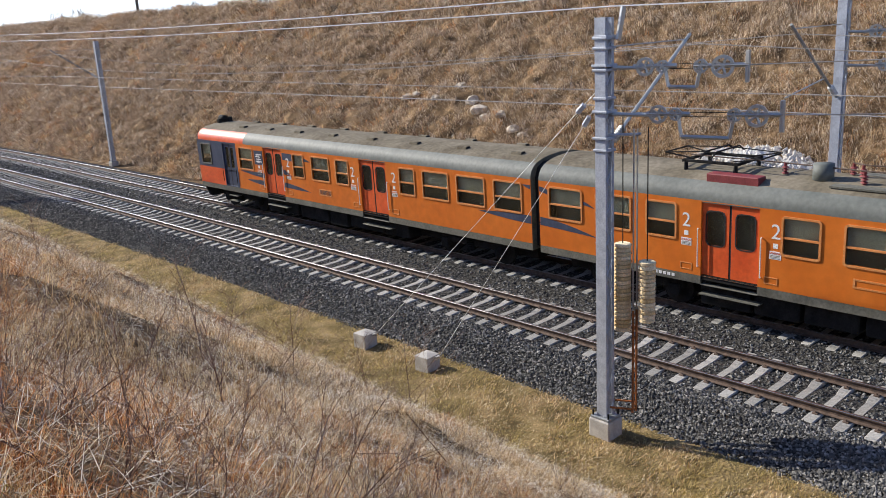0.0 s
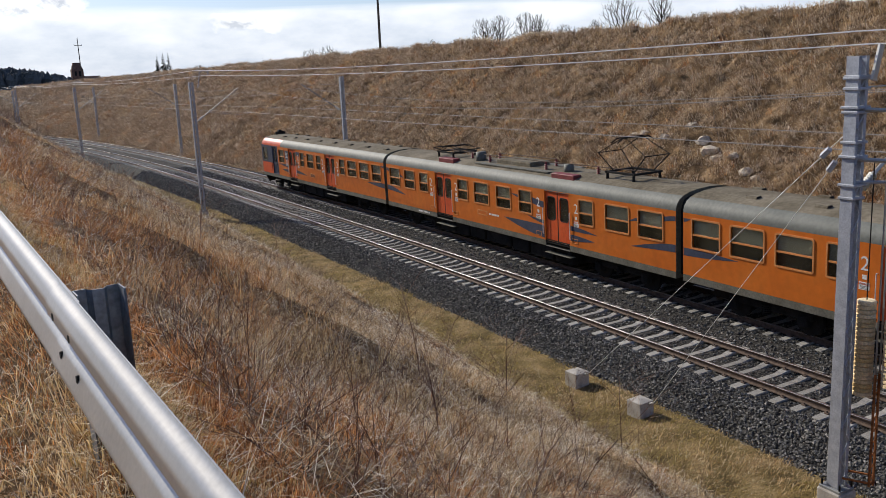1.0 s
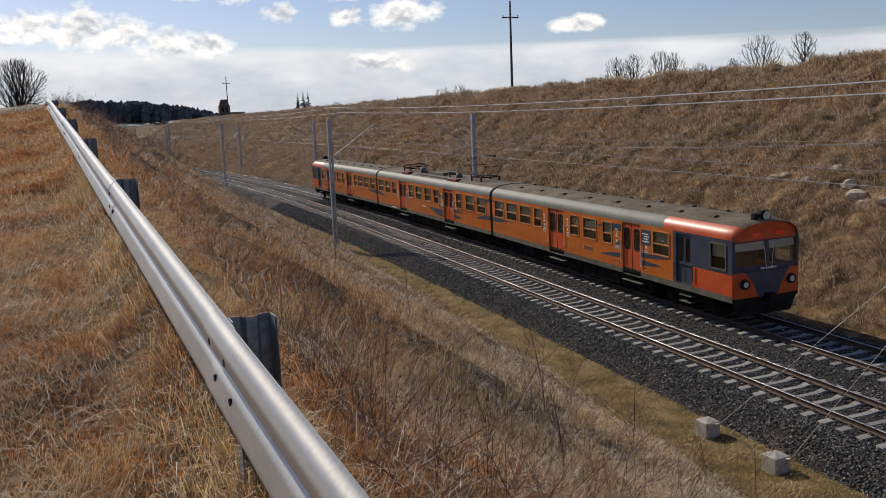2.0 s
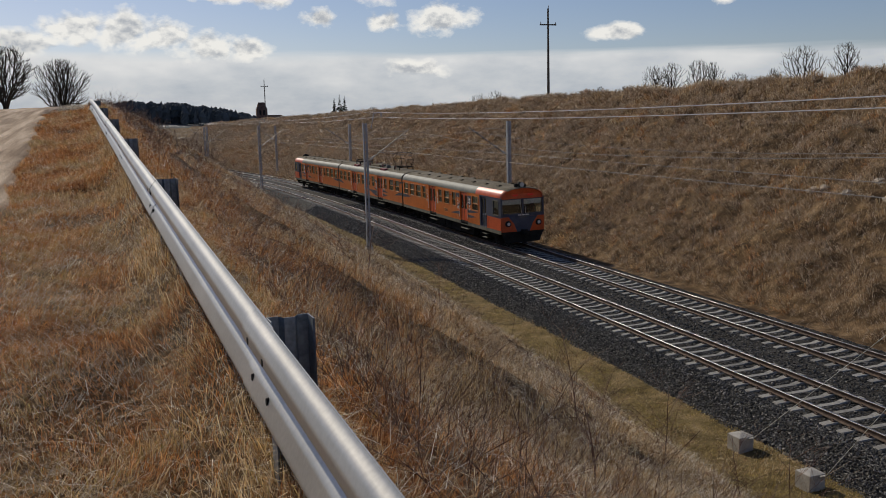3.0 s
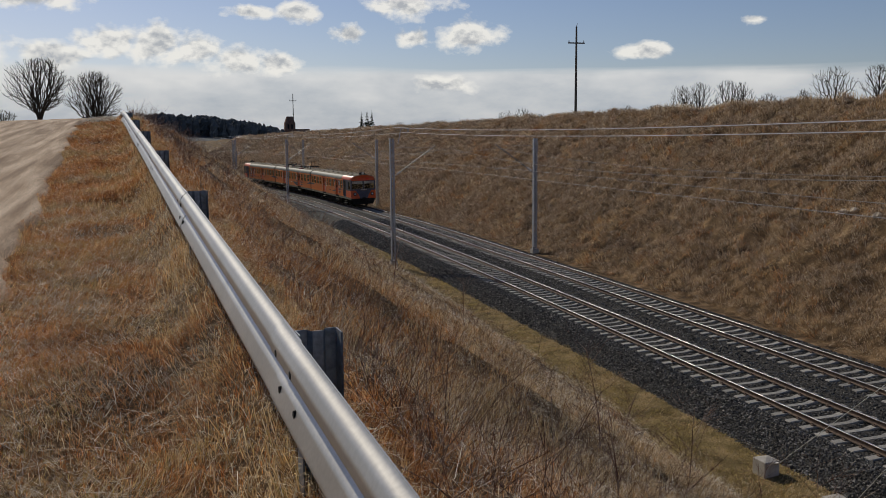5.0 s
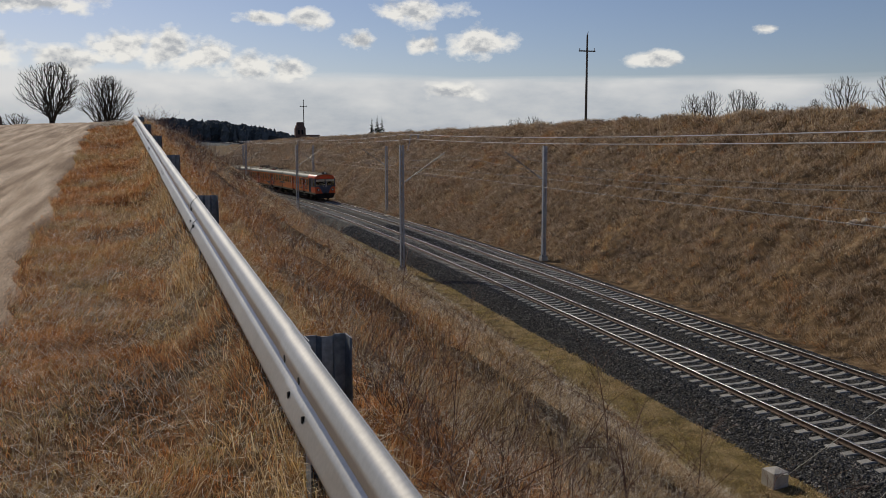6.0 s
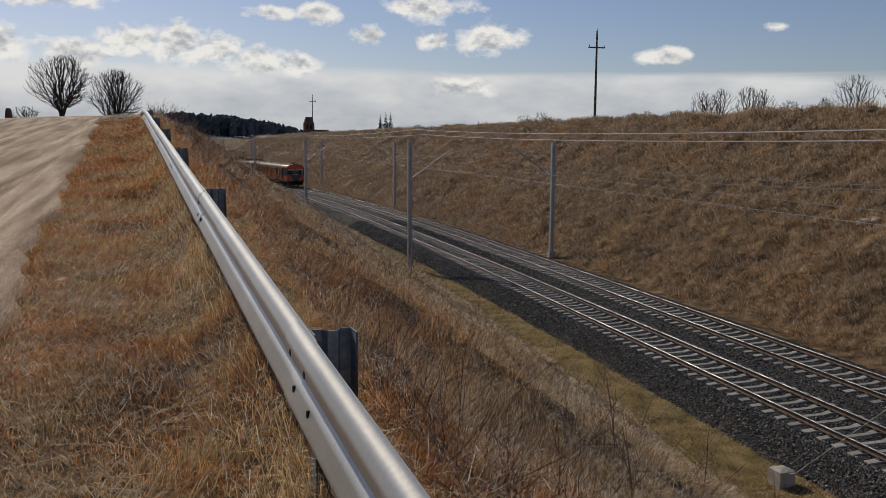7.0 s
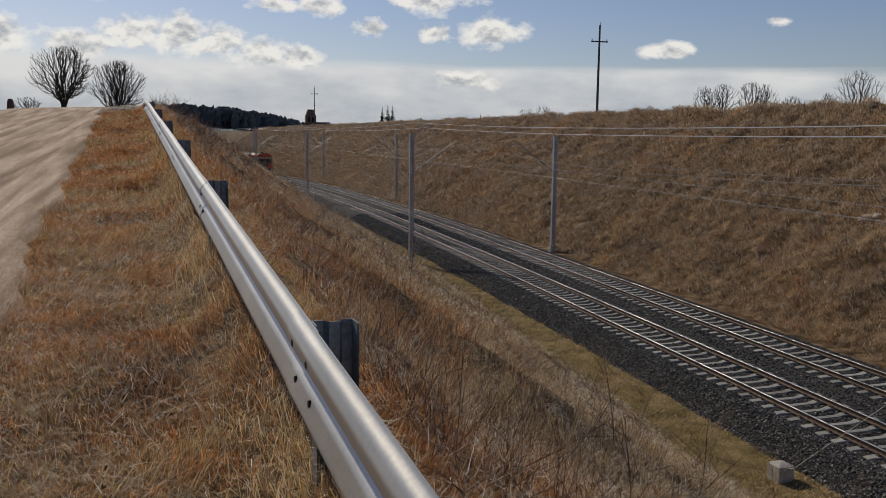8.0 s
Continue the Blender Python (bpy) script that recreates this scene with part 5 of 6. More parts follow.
for u0, name in ((0.0, "near"), (FAR_TRACK, "far")):
    st = 0.2 if u0 == 0 else -0.2
    make_wire("messenger_wire", [along(s, u0 - st * (1 if k % 2 else -1), 7.02) for k, s in enumerate(SUP)], 0.75, 0.011, M_COPPER, "thin messenger wire of the overhead line", "overhead line wires")
    make_wire("contact_wire", [along(s, u0 + st * (1 if k % 2 else -1), 5.62) for k, s in enumerate(SUP)], 0.02, 0.010, M_COPPER, "thin contact wire over the track", "overhead line wires")
    make_wire("contact_wire", [along(s, u0 + st * (1 if k % 2 else -1) + 0.05, 5.62) for k, s in enumerate(SUP)], 0.02, 0.010, M_COPPER, "thin contact wire over the track", "overhead line wires")
    dr = Build()
    for k, (s0, s1) in enumerate(zip(SUP[1:5], SUP[2:6])):
        for i in range(1, 7):
            t = i / 7
            zt = 7.02 - 0.75 * 4 * t * (1 - t)
            sg = (1 if (k + 1) % 2 else -1) * (1 - 2 * t)
            dr.tube(along(s0 + (s1 - s0) * t, u0 - st * sg, zt), along(s0 + (s1 - s0) * t, u0 + st * sg, 5.61), 0.005, n=4)
    tagged(part("dropper_wires", dr, M_COPPER), "short dropper wires between messenger and contact wire", "wire", kind="stuff")
for s, u in ((54.6, -3.75), (103.5, -3.3), (139.5, -3.3)):
    b = Build()
    p = along(s, u, 7.35)
    b.path([p, p + Vector((0.12, 0, 0.5)), p + Vector((0.2, 0, 0.95)), p + Vector((0.42, 0, 1.05)), p + Vector((0.7, 0, 1.0))], 0.03, 6)
    b.tube(p + Vector((0.7, 0, 1.04)), p + Vector((0.7, 0, 0.78)), 0.05, n=8)
    tagged(part("feeder_bracket", b, M_GREY), "curved steel bracket holding feeder wires on a mast", "bracket", "feeder brackets")

# ---- gear on the near mast ----
N_XY = along(9.87, -3.34)
GEAR = Vector((0.302, -0.953, 0))


def pulley(parent, c, r):
    ax = GEAR.cross(Vector((0, 0, 1)))
    ring = Build()
    n = 20
    e1, e2 = GEAR, Vector((0, 0, 1))
    for q0, q1 in ((r * 1.05, r * 0.76),):
        vs = []
        for off in (-0.03, 0.03):
            for rr in (q0, q1):
                vs += [Vector(c) + ax * off + (e1 * math.cos(2 * math.pi * i / n) + e2 * math.sin(2 * math.pi * i / n)) * rr for i in range(n)]
        fs = []
        for i in range(n):
            j = (i + 1) % n
            fs += [(i, j, n + j, n + i), (2 * n + i, 2 * n + j, 3 * n + j, 3 * n + i), (i, j, 2 * n + j, 2 * n + i), (n + i, n + j, 3 * n + j, 3 * n + i)]
        ring.add(vs, fs)
    p = part("pulley", ring, M_GALV, parent, "spoked pulley wheel")
    sp = Build()
    for k in range(5):
        a = 2 * math.pi * k / 5
        sp.tube(Vector(c), Vector(c) + (e1 * math.cos(a) + e2 * math.sin(a)) * r * 0.85, 0.026, n=5)
    sp.tube(Vector(c) - ax * 0.05, Vector(c) + ax * 0.05, 0.035, n=8)
    part("spokes", sp, M_GALV, p)


def tensioner(z, d0, d1, drop, origin=N_XY):
    t = thing("wire_tensioner", Matrix.Translation(origin), "grey pulley tensioner for the overhead line on a mast", "tensioner", "tensioners on the mast")
    at = lambda d, h: GEAR * d + Vector((0, 0, h))
    part("bracket", Build().tube(at(0.12, z), at(d0, z - 0.02), 0.045, 0.03, n=6), M_GALV, t)
    pulley(t, at(d0 + 0.02, z), 0.16)
    pulley(t, at(d0 + 0.34, z), 0.11)
    pulley(t, at(d1 - 0.38, z - 0.01), 0.12)
    pulley(t, at(d1, z - 0.02), 0.19)
    part("link_bar", Build().tube(at(d0 - 0.2, z + 0.01), at(d0 + 0.6, z + 0.01), 0.042, n=4), M_GALV, t)
    part("link_bar", Build().tube(at(d1 - 0.5, z), at(d1 + 0.45, z), 0.042, n=4), M_GALV, t)
    part("safety_frame", Build().path([at(d0 + 0.38, z), at(d0 + 0.45, z - drop), at(d1 - 0.45, z - drop - 0.02), at(d1 - 0.38, z)], 0.038, 4), M_GALV, t, "flat grey safety frame")
    for k in (0.04, -0.04):
        part("tackle_rope", Build().tube(at(d0 + 0.3, z + k), at(d1 - 0.35, z + k), 0.007, n=4), M_DARK, t)
    part("end_plate", Build().box(-0.03, 0.03, -0.04, 0.04, -0.3, 0.25, Matrix.Translation(at(d1 + 0.42, z)) , chamfer=0.01), M_GALV, t)
    part("tension_rod", Build().tube(at(d1 + 0.4, z), at(d1 + 9.5, z + 0.15), 0.010, n=5), M_GALV, t, "long thin rod")
    return t


tensioner(6.76, 0.75, 2.15, 0.36)
tensioner(5.90, 1.00, 2.75, 0.40)
tensioner(6.95, 0.75, 2.15, 0.36, along(9.6, 6.55))
tensioner(6.1, 1.00, 2.75, 0.40, along(9.6, 6.55))
make_weight(Matrix.Translation(Vector((-3.0, 9.69, 3.34))), 22, "tall stack of tan counterweight discs hanging beside the mast")
make_weight(Matrix.Translation(Vector((-2.96, 9.15, 3.05))), 15, "shorter stack of tan counterweight discs hanging beside the mast")
g = thing("weight_guide", Matrix.Translation((-3.0, 9.40, 0)), "rusty guide frame for counterweights at a mast", "guide frame")
for dx in (-0.06, 0.06):
    part("guide_rod", Build().tube((dx, 0, -0.15), (dx, 0, 5.6), 0.018, n=6), M_GALV, g)
    part("guide_rod_foot", Build().tube((dx, 0, -0.2), (dx, 0, 2.0), 0.026, n=6), M_ORUST, g, "rusty lower guide rod")
for k in range(9):
    z = -0.1 + 0.24 * k
    part("rung", Build().tube((-0.06, 0, z), (0.06, 0, z + 0.12), 0.012, n=4), M_ORUST, g)
part("guide_strut", Build().path([(0.08, 0, -0.12), (-0.05, 0.02, -0.14), (-0.42, 0.30, -0.05)], 0.024, 5), M_ORUST, g, "rusty strut")
part("guide_strut", Build().path([(0.08, 0.02, -0.02), (-0.2, 0.46, 0.0)], 0.022, 5), M_ORUST, g, "rusty strut")
part("guide_strut", Build().tube((-0.35, 0.45, 5.5), (0.1, -0.05, 5.5), 0.03, n=6), M_GREY, g)

# clamps and switch boxes on the mast
for z, w in ((7.3, 0.165), (7.12, 0.16), (6.8, 0.175), (6.72, 0.165), (6.2, 0.16), (5.95, 0.175), (5.45, 0.17), (5.22, 0.16)):
    ob = part("mast_clamp", Build().box(-w, w, -w, w, z - 0.025, z + 0.025, Matrix.Translation(N_XY), chamfer=0.01), M_GREY)
    tagged(ob, "grey clamp band round a mast", "clamp", "mast clamps")
fh = Build().box(-0.06, 0.06, -0.03, 0.03, 0, 0.62, Matrix.Translation(N_XY + Vector((0.08, -0.25, 7.25))) @ Matrix.Rotation(radians(16), 4, "Y"), chamfer=0.01)
tagged(part("feeder_bracket", fh, M_GALV), "pale slanting feeder bracket at a mast top", "bracket", "feeder brackets")


def anchor_block(x, y):
    z = float(ground(x, y))
    t = thing("anchor_block", Matrix.Translation((x, y, z)) @ Matrix.Rotation(0.06, 4, "Z"), "square pale concrete anchor block in the grass", "concrete block", "anchor blocks")
    b = Build().box(-0.23, 0.23, -0.23, 0.23, -0.25, 0.40, chamfer=0.012)
    k = len(b.v)
    b.add([(-0.222, -0.222, 0.398), (0.222, -0.222, 0.398), (0.222, 0.222, 0.398), (-0.222, 0.222, 0.398), (0, 0, 0.45)], [(0, 1, 4), (1, 2, 4), (2, 3, 4), (3, 0, 4)])
    part("block", b, M_CONC, t)
    part("anchor_eye", Build().tube((0.05, -0.22, 0.34), (0.09, -0.36, 0.40), 0.03, n=8), M_GALV, t, "steel anchor eye")
    return t


for (x, y), (gz, gd) in (((-3.33, 17.9), (6.35, 0.12)), ((-3.31, 15.4), (6.1, 0.12))):
    anchor_block(x, y)
    e = Vector((x + 0.09, y - 0.36, float(ground(x, y)) + 0.40))
    top = N_XY + Vector((0, 0.15, gz))
    t = thing("guy_wire", Matrix.Translation(e), "taut steel guy wire from a mast to its block", "guy wire", "guy wires")
    part("strand", Build().tube((0, 0, 0), top - e, 0.006, n=6), M_WIRE, t)
    m = (top - e) * 0.945
    dd = (top - e).normalized()
    part("insulator_box", Build().tube(m - dd * 0.11, m + dd * 0.11, 0.06, n=4), M_GREY, t, "grey insulator block")


# ---- poles, far buildings ----
def cross_pole(x, y, h):
    z = float(ground(x, y))
    t = thing("power_pole", Matrix.Translation((x, y, z)), "slim dark power pole with a short crossarm", "power pole", "power poles on the skyline")
    part("shaft", Build().tube((0, 0, -0.5), (0, 0, h), 0.15, 0.09, n=10), M_WOOD, t)
    part("crossarm", Build().box(-0.95, 0.95, -0.05, 0.05, h - 1.75, h - 1.62, chamfer=0.01), M_WOOD, t)
    for dx in (-0.85, 0.85):
        part("insulator", Build().tube((dx, 0, h - 1.62), (dx, 0, h - 1.38), 0.06, 0.04, n=8), M_PORC, t)
    part("top_insulator", Build().tube((0, 0, h), (0.1, 0, h + 0.35), 0.05, 0.03, n=8), M_PORC, t)
    return t


def polar(az, dist):
    return -16.95 + dist * math.sin(radians(az)), dist * math.cos(radians(az))


x, y = polar(24.85, 95)
cross_pole(x, y, 7.76 + 95 * math.tan(radians(6.9)) - float(ground(x, y)))
x, y = polar(6.55, 235)
cross_pole(x, y, 7.76 + 235 * math.tan(radians(2.83)) - float(ground(x, y)))


def make_church():
    x, y = polar(6.3, 800)
    z = float(ground(x, y)) - 1.0
    t = thing("church", Matrix.Translation((x, y, z)), "distant dark brick church with a stout tower", "church")
    h = 7.76 + 800 * math.tan(radians(1.42)) - z
    part("tower", Build().box(-4.6, 4.6, -4.6, 4.6, 0, h - 5.5), M_MASONRY, t)
    part("belfry", Build().add([(-4.3, -4.3, h - 5.5), (4.3, -4.3, h - 5.5), (4.3, 4.3, h - 5.5), (-4.3, 4.3, h - 5.5), (-2.6, -2.6, h), (2.6, -2.6, h), (2.6, 2.6, h), (-2.6, 2.6, h)],
                               [(0, 1, 5, 4), (1, 2, 6, 5), (2, 3, 7, 6), (3, 0, 4, 7), (4, 5, 6, 7), (3, 2, 1, 0)]), M_MASONRY, t)
    hn = 7.76 + 800 * math.tan(radians(0.62)) - z
    part("nave", Build().box(4.4, 17.5, -4, 4, 0, hn - 2.5), M_MASONRY, t)
    part("roof", Build().prism([(-4.4, hn - 2.5), (4.4, hn - 2.5), (0, hn)], "x", 4.5, 17.8), M_TILE, t)
    for k in range(4):
        part("window", Build().box(6.0 + k * 3, 7.0 + k * 3, -4.05, -3.98, hn - 8, hn - 4), M_DARK, t)
    for k in range(2):
        part("window", Build().box(-2.4 + k * 3.2, -0.8 + k * 3.2, -4.65, -4.58, h - 11, h - 7), M_DARK, t)
    return t


make_church()
x, y = polar(-11.35, 90)
z = float(ground(x, y))
tagged(part("stone_marker", Build().prism([(x - 0.4, z - 0.9), (x + 0.4, z - 0.9), (x + 0.2, z + 1.25), (x + 0.1, z + 1.5), (x - 0.1, z + 1.5), (x - 0.2, z + 1.25)], "y", y - 0.4, y + 0.4), M_MASONRY), "dark tapering stone pillar beyond the road", "pillar")


# ---- trees ----
def grow(rng, height, spread, depth, up=0.25, trunk_r=None, splits=(3, 5), lean=(0, 0), stems=1, thin=1.0):
    """Leafless tree: limbs leave the stem all the way up and fork into fine twigs. Returns (trunk, crown) builds."""
    trunk, crown = Build(), Build()
    r0 = trunk_r or height * 0.013

    def limb(p, d, length, r, level):
        n = 5 if level == 0 else (3 if level == 1 else 2)
        pts, q, dd = [p], p, d.copy()
        for _ in range(n):
            dd = (dd + Vector((rng.uniform(-1, 1), rng.uniform(-1, 1), rng.uniform(-0.5, 0.7))) * (0.1 if level == 0 else 0.2)).normalized()
            q = q + dd * (length / n)
            pts.append(q)
        (trunk if level == 0 else crown).path(pts, r, 5 if level < 2 else 3, r * 0.45)
        if level >= depth:
            return
        count = rng.randint(*splits) * (3 if level == 0 else 1) + (1 if level else 0)
        for k in range(count):
            f = 0.18 + 0.8 * (k + rng.random()) / count if level == 0 else rng.uniform(0.2, 1.0)
            i = min(int(f * n), n - 1)
            b = pts[i].lerp(pts[i + 1], f * n - i)
            a = rng.uniform(0, 2 * math.pi)
            out = Vector((math.cos(a), math.sin(a), rng.uniform(-0.1, 0.35)))
            nd = (dd * (1 - spread) + out * spread + Vector((0, 0, up * 0.6))).normalized()
            ln = length * ((0.62 - 0.36 * f) if level == 0 else rng.uniform(0.4, 0.7))
            limb(b, nd, ln, max(r * (0.5 if level else 0.5 - 0.2 * f), 0.006 * thin), level + 1)
    for k in range(stems):
        j = stems > 1
        d = Vector((lean[0] + rng.uniform(-0.35, 0.35) * j, lean[1] + rng.uniform(-0.3, 0.3) * j, 1)).normalized()
        limb(Vector((rng.uniform(-0.4, 0.4) * j, rng.uniform(-0.4, 0.4) * j, -0.3)), d, height * rng.uniform(0.75, 0.95), r0, 0)
    return trunk, crown


def crowned(rng, h, half, low, count, stems, twig, lean=0.0):
    """Leafless crown: limbs reach for points spread through a rounded crown, each from the nearest wood. Returns (trunk, crown) builds."""
    nodes, parent, run = [], [], []

    def put(p, par):
        nodes.append(np.array(p, float))
        parent.append(par)
        run.append(0.0 if par < 0 else run[par] + float(np.linalg.norm(nodes[-1] - nodes[par])))
        return len(nodes) - 1
    for k in range(stems):
        q = put((rng.uniform(-0.12, 0.12) * half * (stems > 1), rng.uniform(-0.1, 0.1) * half * (stems > 1), -0.4), -1)
        a, o = rng.uniform(0, 6.28), rng.uniform(0.15, 0.5) * half * (stems > 1)
        for i in range(1, 7):
            f = i / 6
            q = put((lean * h * f + o * math.cos(a) * f ** 1.2 + rng.gauss(0, 0.012) * h, o * math.sin(a) * f ** 1.2, h * (0.62 if stems > 1 else 0.8) * f), q)
    aims = []
    while len(aims) < count:
        a, zz, rr = rng.uniform(0, 6.28), rng.uniform(-1, 1), rng.random() ** 0.45
        w = math.sqrt(1 - zz * zz) * rr * (1 + 0.25 * math.sin(3 * a + stems) + 0.15 * math.sin(7 * zz + a))
        zc = (low + (1 - low) * (0.5 + 0.5 * zz * (0.75 + 0.25 * rr))) * h
        aims.append(np.array((lean * zc + half * w * math.cos(a), half * w * math.sin(a), zc)))
    mid = np.array((lean * h * 0.4, 0, h * low * 0.6))
    aims.sort(key=lambda p: float(np.linalg.norm(p - mid)))
    for p in aims:
        arr = np.array(nodes)
        gap = arr - p
        cost = np.sqrt((gap ** 2).sum(1)) + 0.7 * np.array(run) + 0.9 * np.maximum(gap[:, 2], 0)
        k = int(np.argmin(cost))
        for f in (0.5, 1.0):
            at = arr[k] + (p - arr[k]) * f + np.array((rng.gauss(0, 0.006), rng.gauss(0, 0.006), -0.012 * math.sin(f * 3.14))) * h
            put(at, k if f < 1 else len(nodes) - 1)
    load = [1.0] * len(nodes)
    for i in range(len(nodes) - 1, -1, -1):
        if parent[i] >= 0:
            load[parent[i]] += load[i]
    trunk, crown = Build(), Build()
    for i, par in enumerate(parent):
        if par < 0:
            continue
        r0, r1 = (twig * min(load[q], load[i] * 1.6) ** 0.34 for q in (par, i))
        (trunk if i < stems * 7 else crown).tube(nodes[par], nodes[i], r0, r1, 5 if r1 > twig * 4 else 3, False)
    return trunk, crown


def bare_tree(az, dist, top_el, half_deg, low, count, seed, label, name="tree", stems=1, lean=0.0, twig=0.012):
    x, y = polar(az, dist)
    z = float(ground(x, y))
    h = 7.76 + dist * math.tan(radians(top_el)) - z
    tr, cr = crowned(random.Random(seed), h, dist * math.tan(radians(half_deg)), low, count, stems, twig, lean)
    t = thing(name, Matrix.Translation((x, y, z)), label, "tree" if name == "tree" else "bush", "bare trees on the skyline")
    part("trunk", tr, M_BARK, t)
    part("crown", cr, M_BARK, t)
    return t


bare_tree(-8.5, 68, 4.95, 1.75, 0.2, 1700, 11, "bare leaning tree with several trunks beside the road", stems=4, lean=0.06, twig=0.0085)
bare_tree(-5.4, 70, 4.25, 1.5, 0.02, 1900, 12, "dense rounded leafless shrub beside the road", "bush", stems=9, twig=0.0085)
bare_tree(-10.4, 85, 1.9, 0.9, 0.0, 200, 13, "low bare scrub beyond the road", "bush", stems=4)
for i, (az, d, el, w) in enumerate(((31.5, 150, 3.2, 0.9), (32.6, 152, 3.35, 0.9), (34.2, 150, 3.5, 0.9), (35.0, 153, 3.3, 0.75))):
    bare_tree(az, d, el, w, 0.1, 520, 20 + i, "bare rounded tree on the far field", stems=4, twig=0.016)
bare_tree(40.2, 140, 4.05, 1.35, 0.2, 480, 30, "bare open-crowned tree on the far field", stems=2, twig=0.016)
bare_tree(42.6, 145, 4.1, 0.85, 0.34, 420, 31, "bare slender tree on the far field", twig=0.017)
for i, (az, d, el, w) in enumerate(((20.4, 210, 1.75, 0.8), (21.4, 212, 1.9, 0.8), (22.6, 220, 1.5, 0.6), (28.1, 190, 2.0, 0.7), (27.0, 200, 1.65, 0.7), (13.4, 260, 1.05, 0.5), (38.6, 150, 2.75, 0.6), (36.6, 150, 2.6, 0.9), (29.6, 170, 1.95, 0.6), (45.0, 140, 2.9, 0.9), (47.5, 130, 3.1, 0.9))):
    bare_tree(az, d, el, w, 0.1, 260, 40 + i, "low bare tree on the skyline", stems=4, twig=0.02)


def conifer(x, y, h, seed, sparse=False):
    """Drooping tiers of ragged needle sprays round a stem."""
    rng = random.Random(seed)
    stem = Build().tube((0, 0, -0.5), (0, 0, h), h * 0.016, 0.02, n=6)
    sprays = Build()
    n = 22 if sparse else 30
    for i in range(n):
        f = (i + 0.5) / n
        z = h * (0.1 + 0.9 * f)
        reach = h * (0.17 if sparse else 0.2) * (1 - f) ** 0.8 + 0.05 * h * (1 - f)
        for k in range(7):
            a = rng.uniform(0, 6.28)
            r = reach * rng.uniform(0.55, 1.15)
            c, s_ = math.cos(a), math.sin(a)
            w = r * rng.uniform(0.16, 0.3)
            zz = z + rng.uniform(-0.02, 0.02) * h
            sprays.add([(0, 0, zz), (c * r * 0.6 - s_ * w, s_ * r * 0.6 + c * w, zz - r * 0.12), (c * r, s_ * r, zz - r * 0.35), (c * r * 0.6 + s_ * w, s_ * r * 0.6 - c * w, zz - r * 0.18), (c * r * 0.5, s_ * r * 0.5, zz + r * 0.08)],
                       [(0, 1, 4), (1, 2, 4), (2, 3, 4), (3, 0, 4)])
    return stem, sprays


for i, (az, d, el, sp) in enumerate(((10.95, 330, 1.72, True), (11.3, 335, 1.86, True), (11.6, 332, 1.8, True), (16.9, 360, 0.98, False), (17.35, 355, 1.27, False), (17.7, 362, 1.05, False), (18.6, 350, 1.15, False))):
    x, y = polar(az, d)
    z = float(ground(x, y))
    h = 7.76 + d * math.tan(radians(el)) - z
    st, sprays = conifer(x, y, h, 60 + i, sp)
    t = thing("tree", Matrix.Translation((x, y, z)), "dark spruce on the skyline", "tree", "spruces on the skyline")
    part("trunk", st, M_BARK, t)
    part("crown", sprays, M_FIR, t)


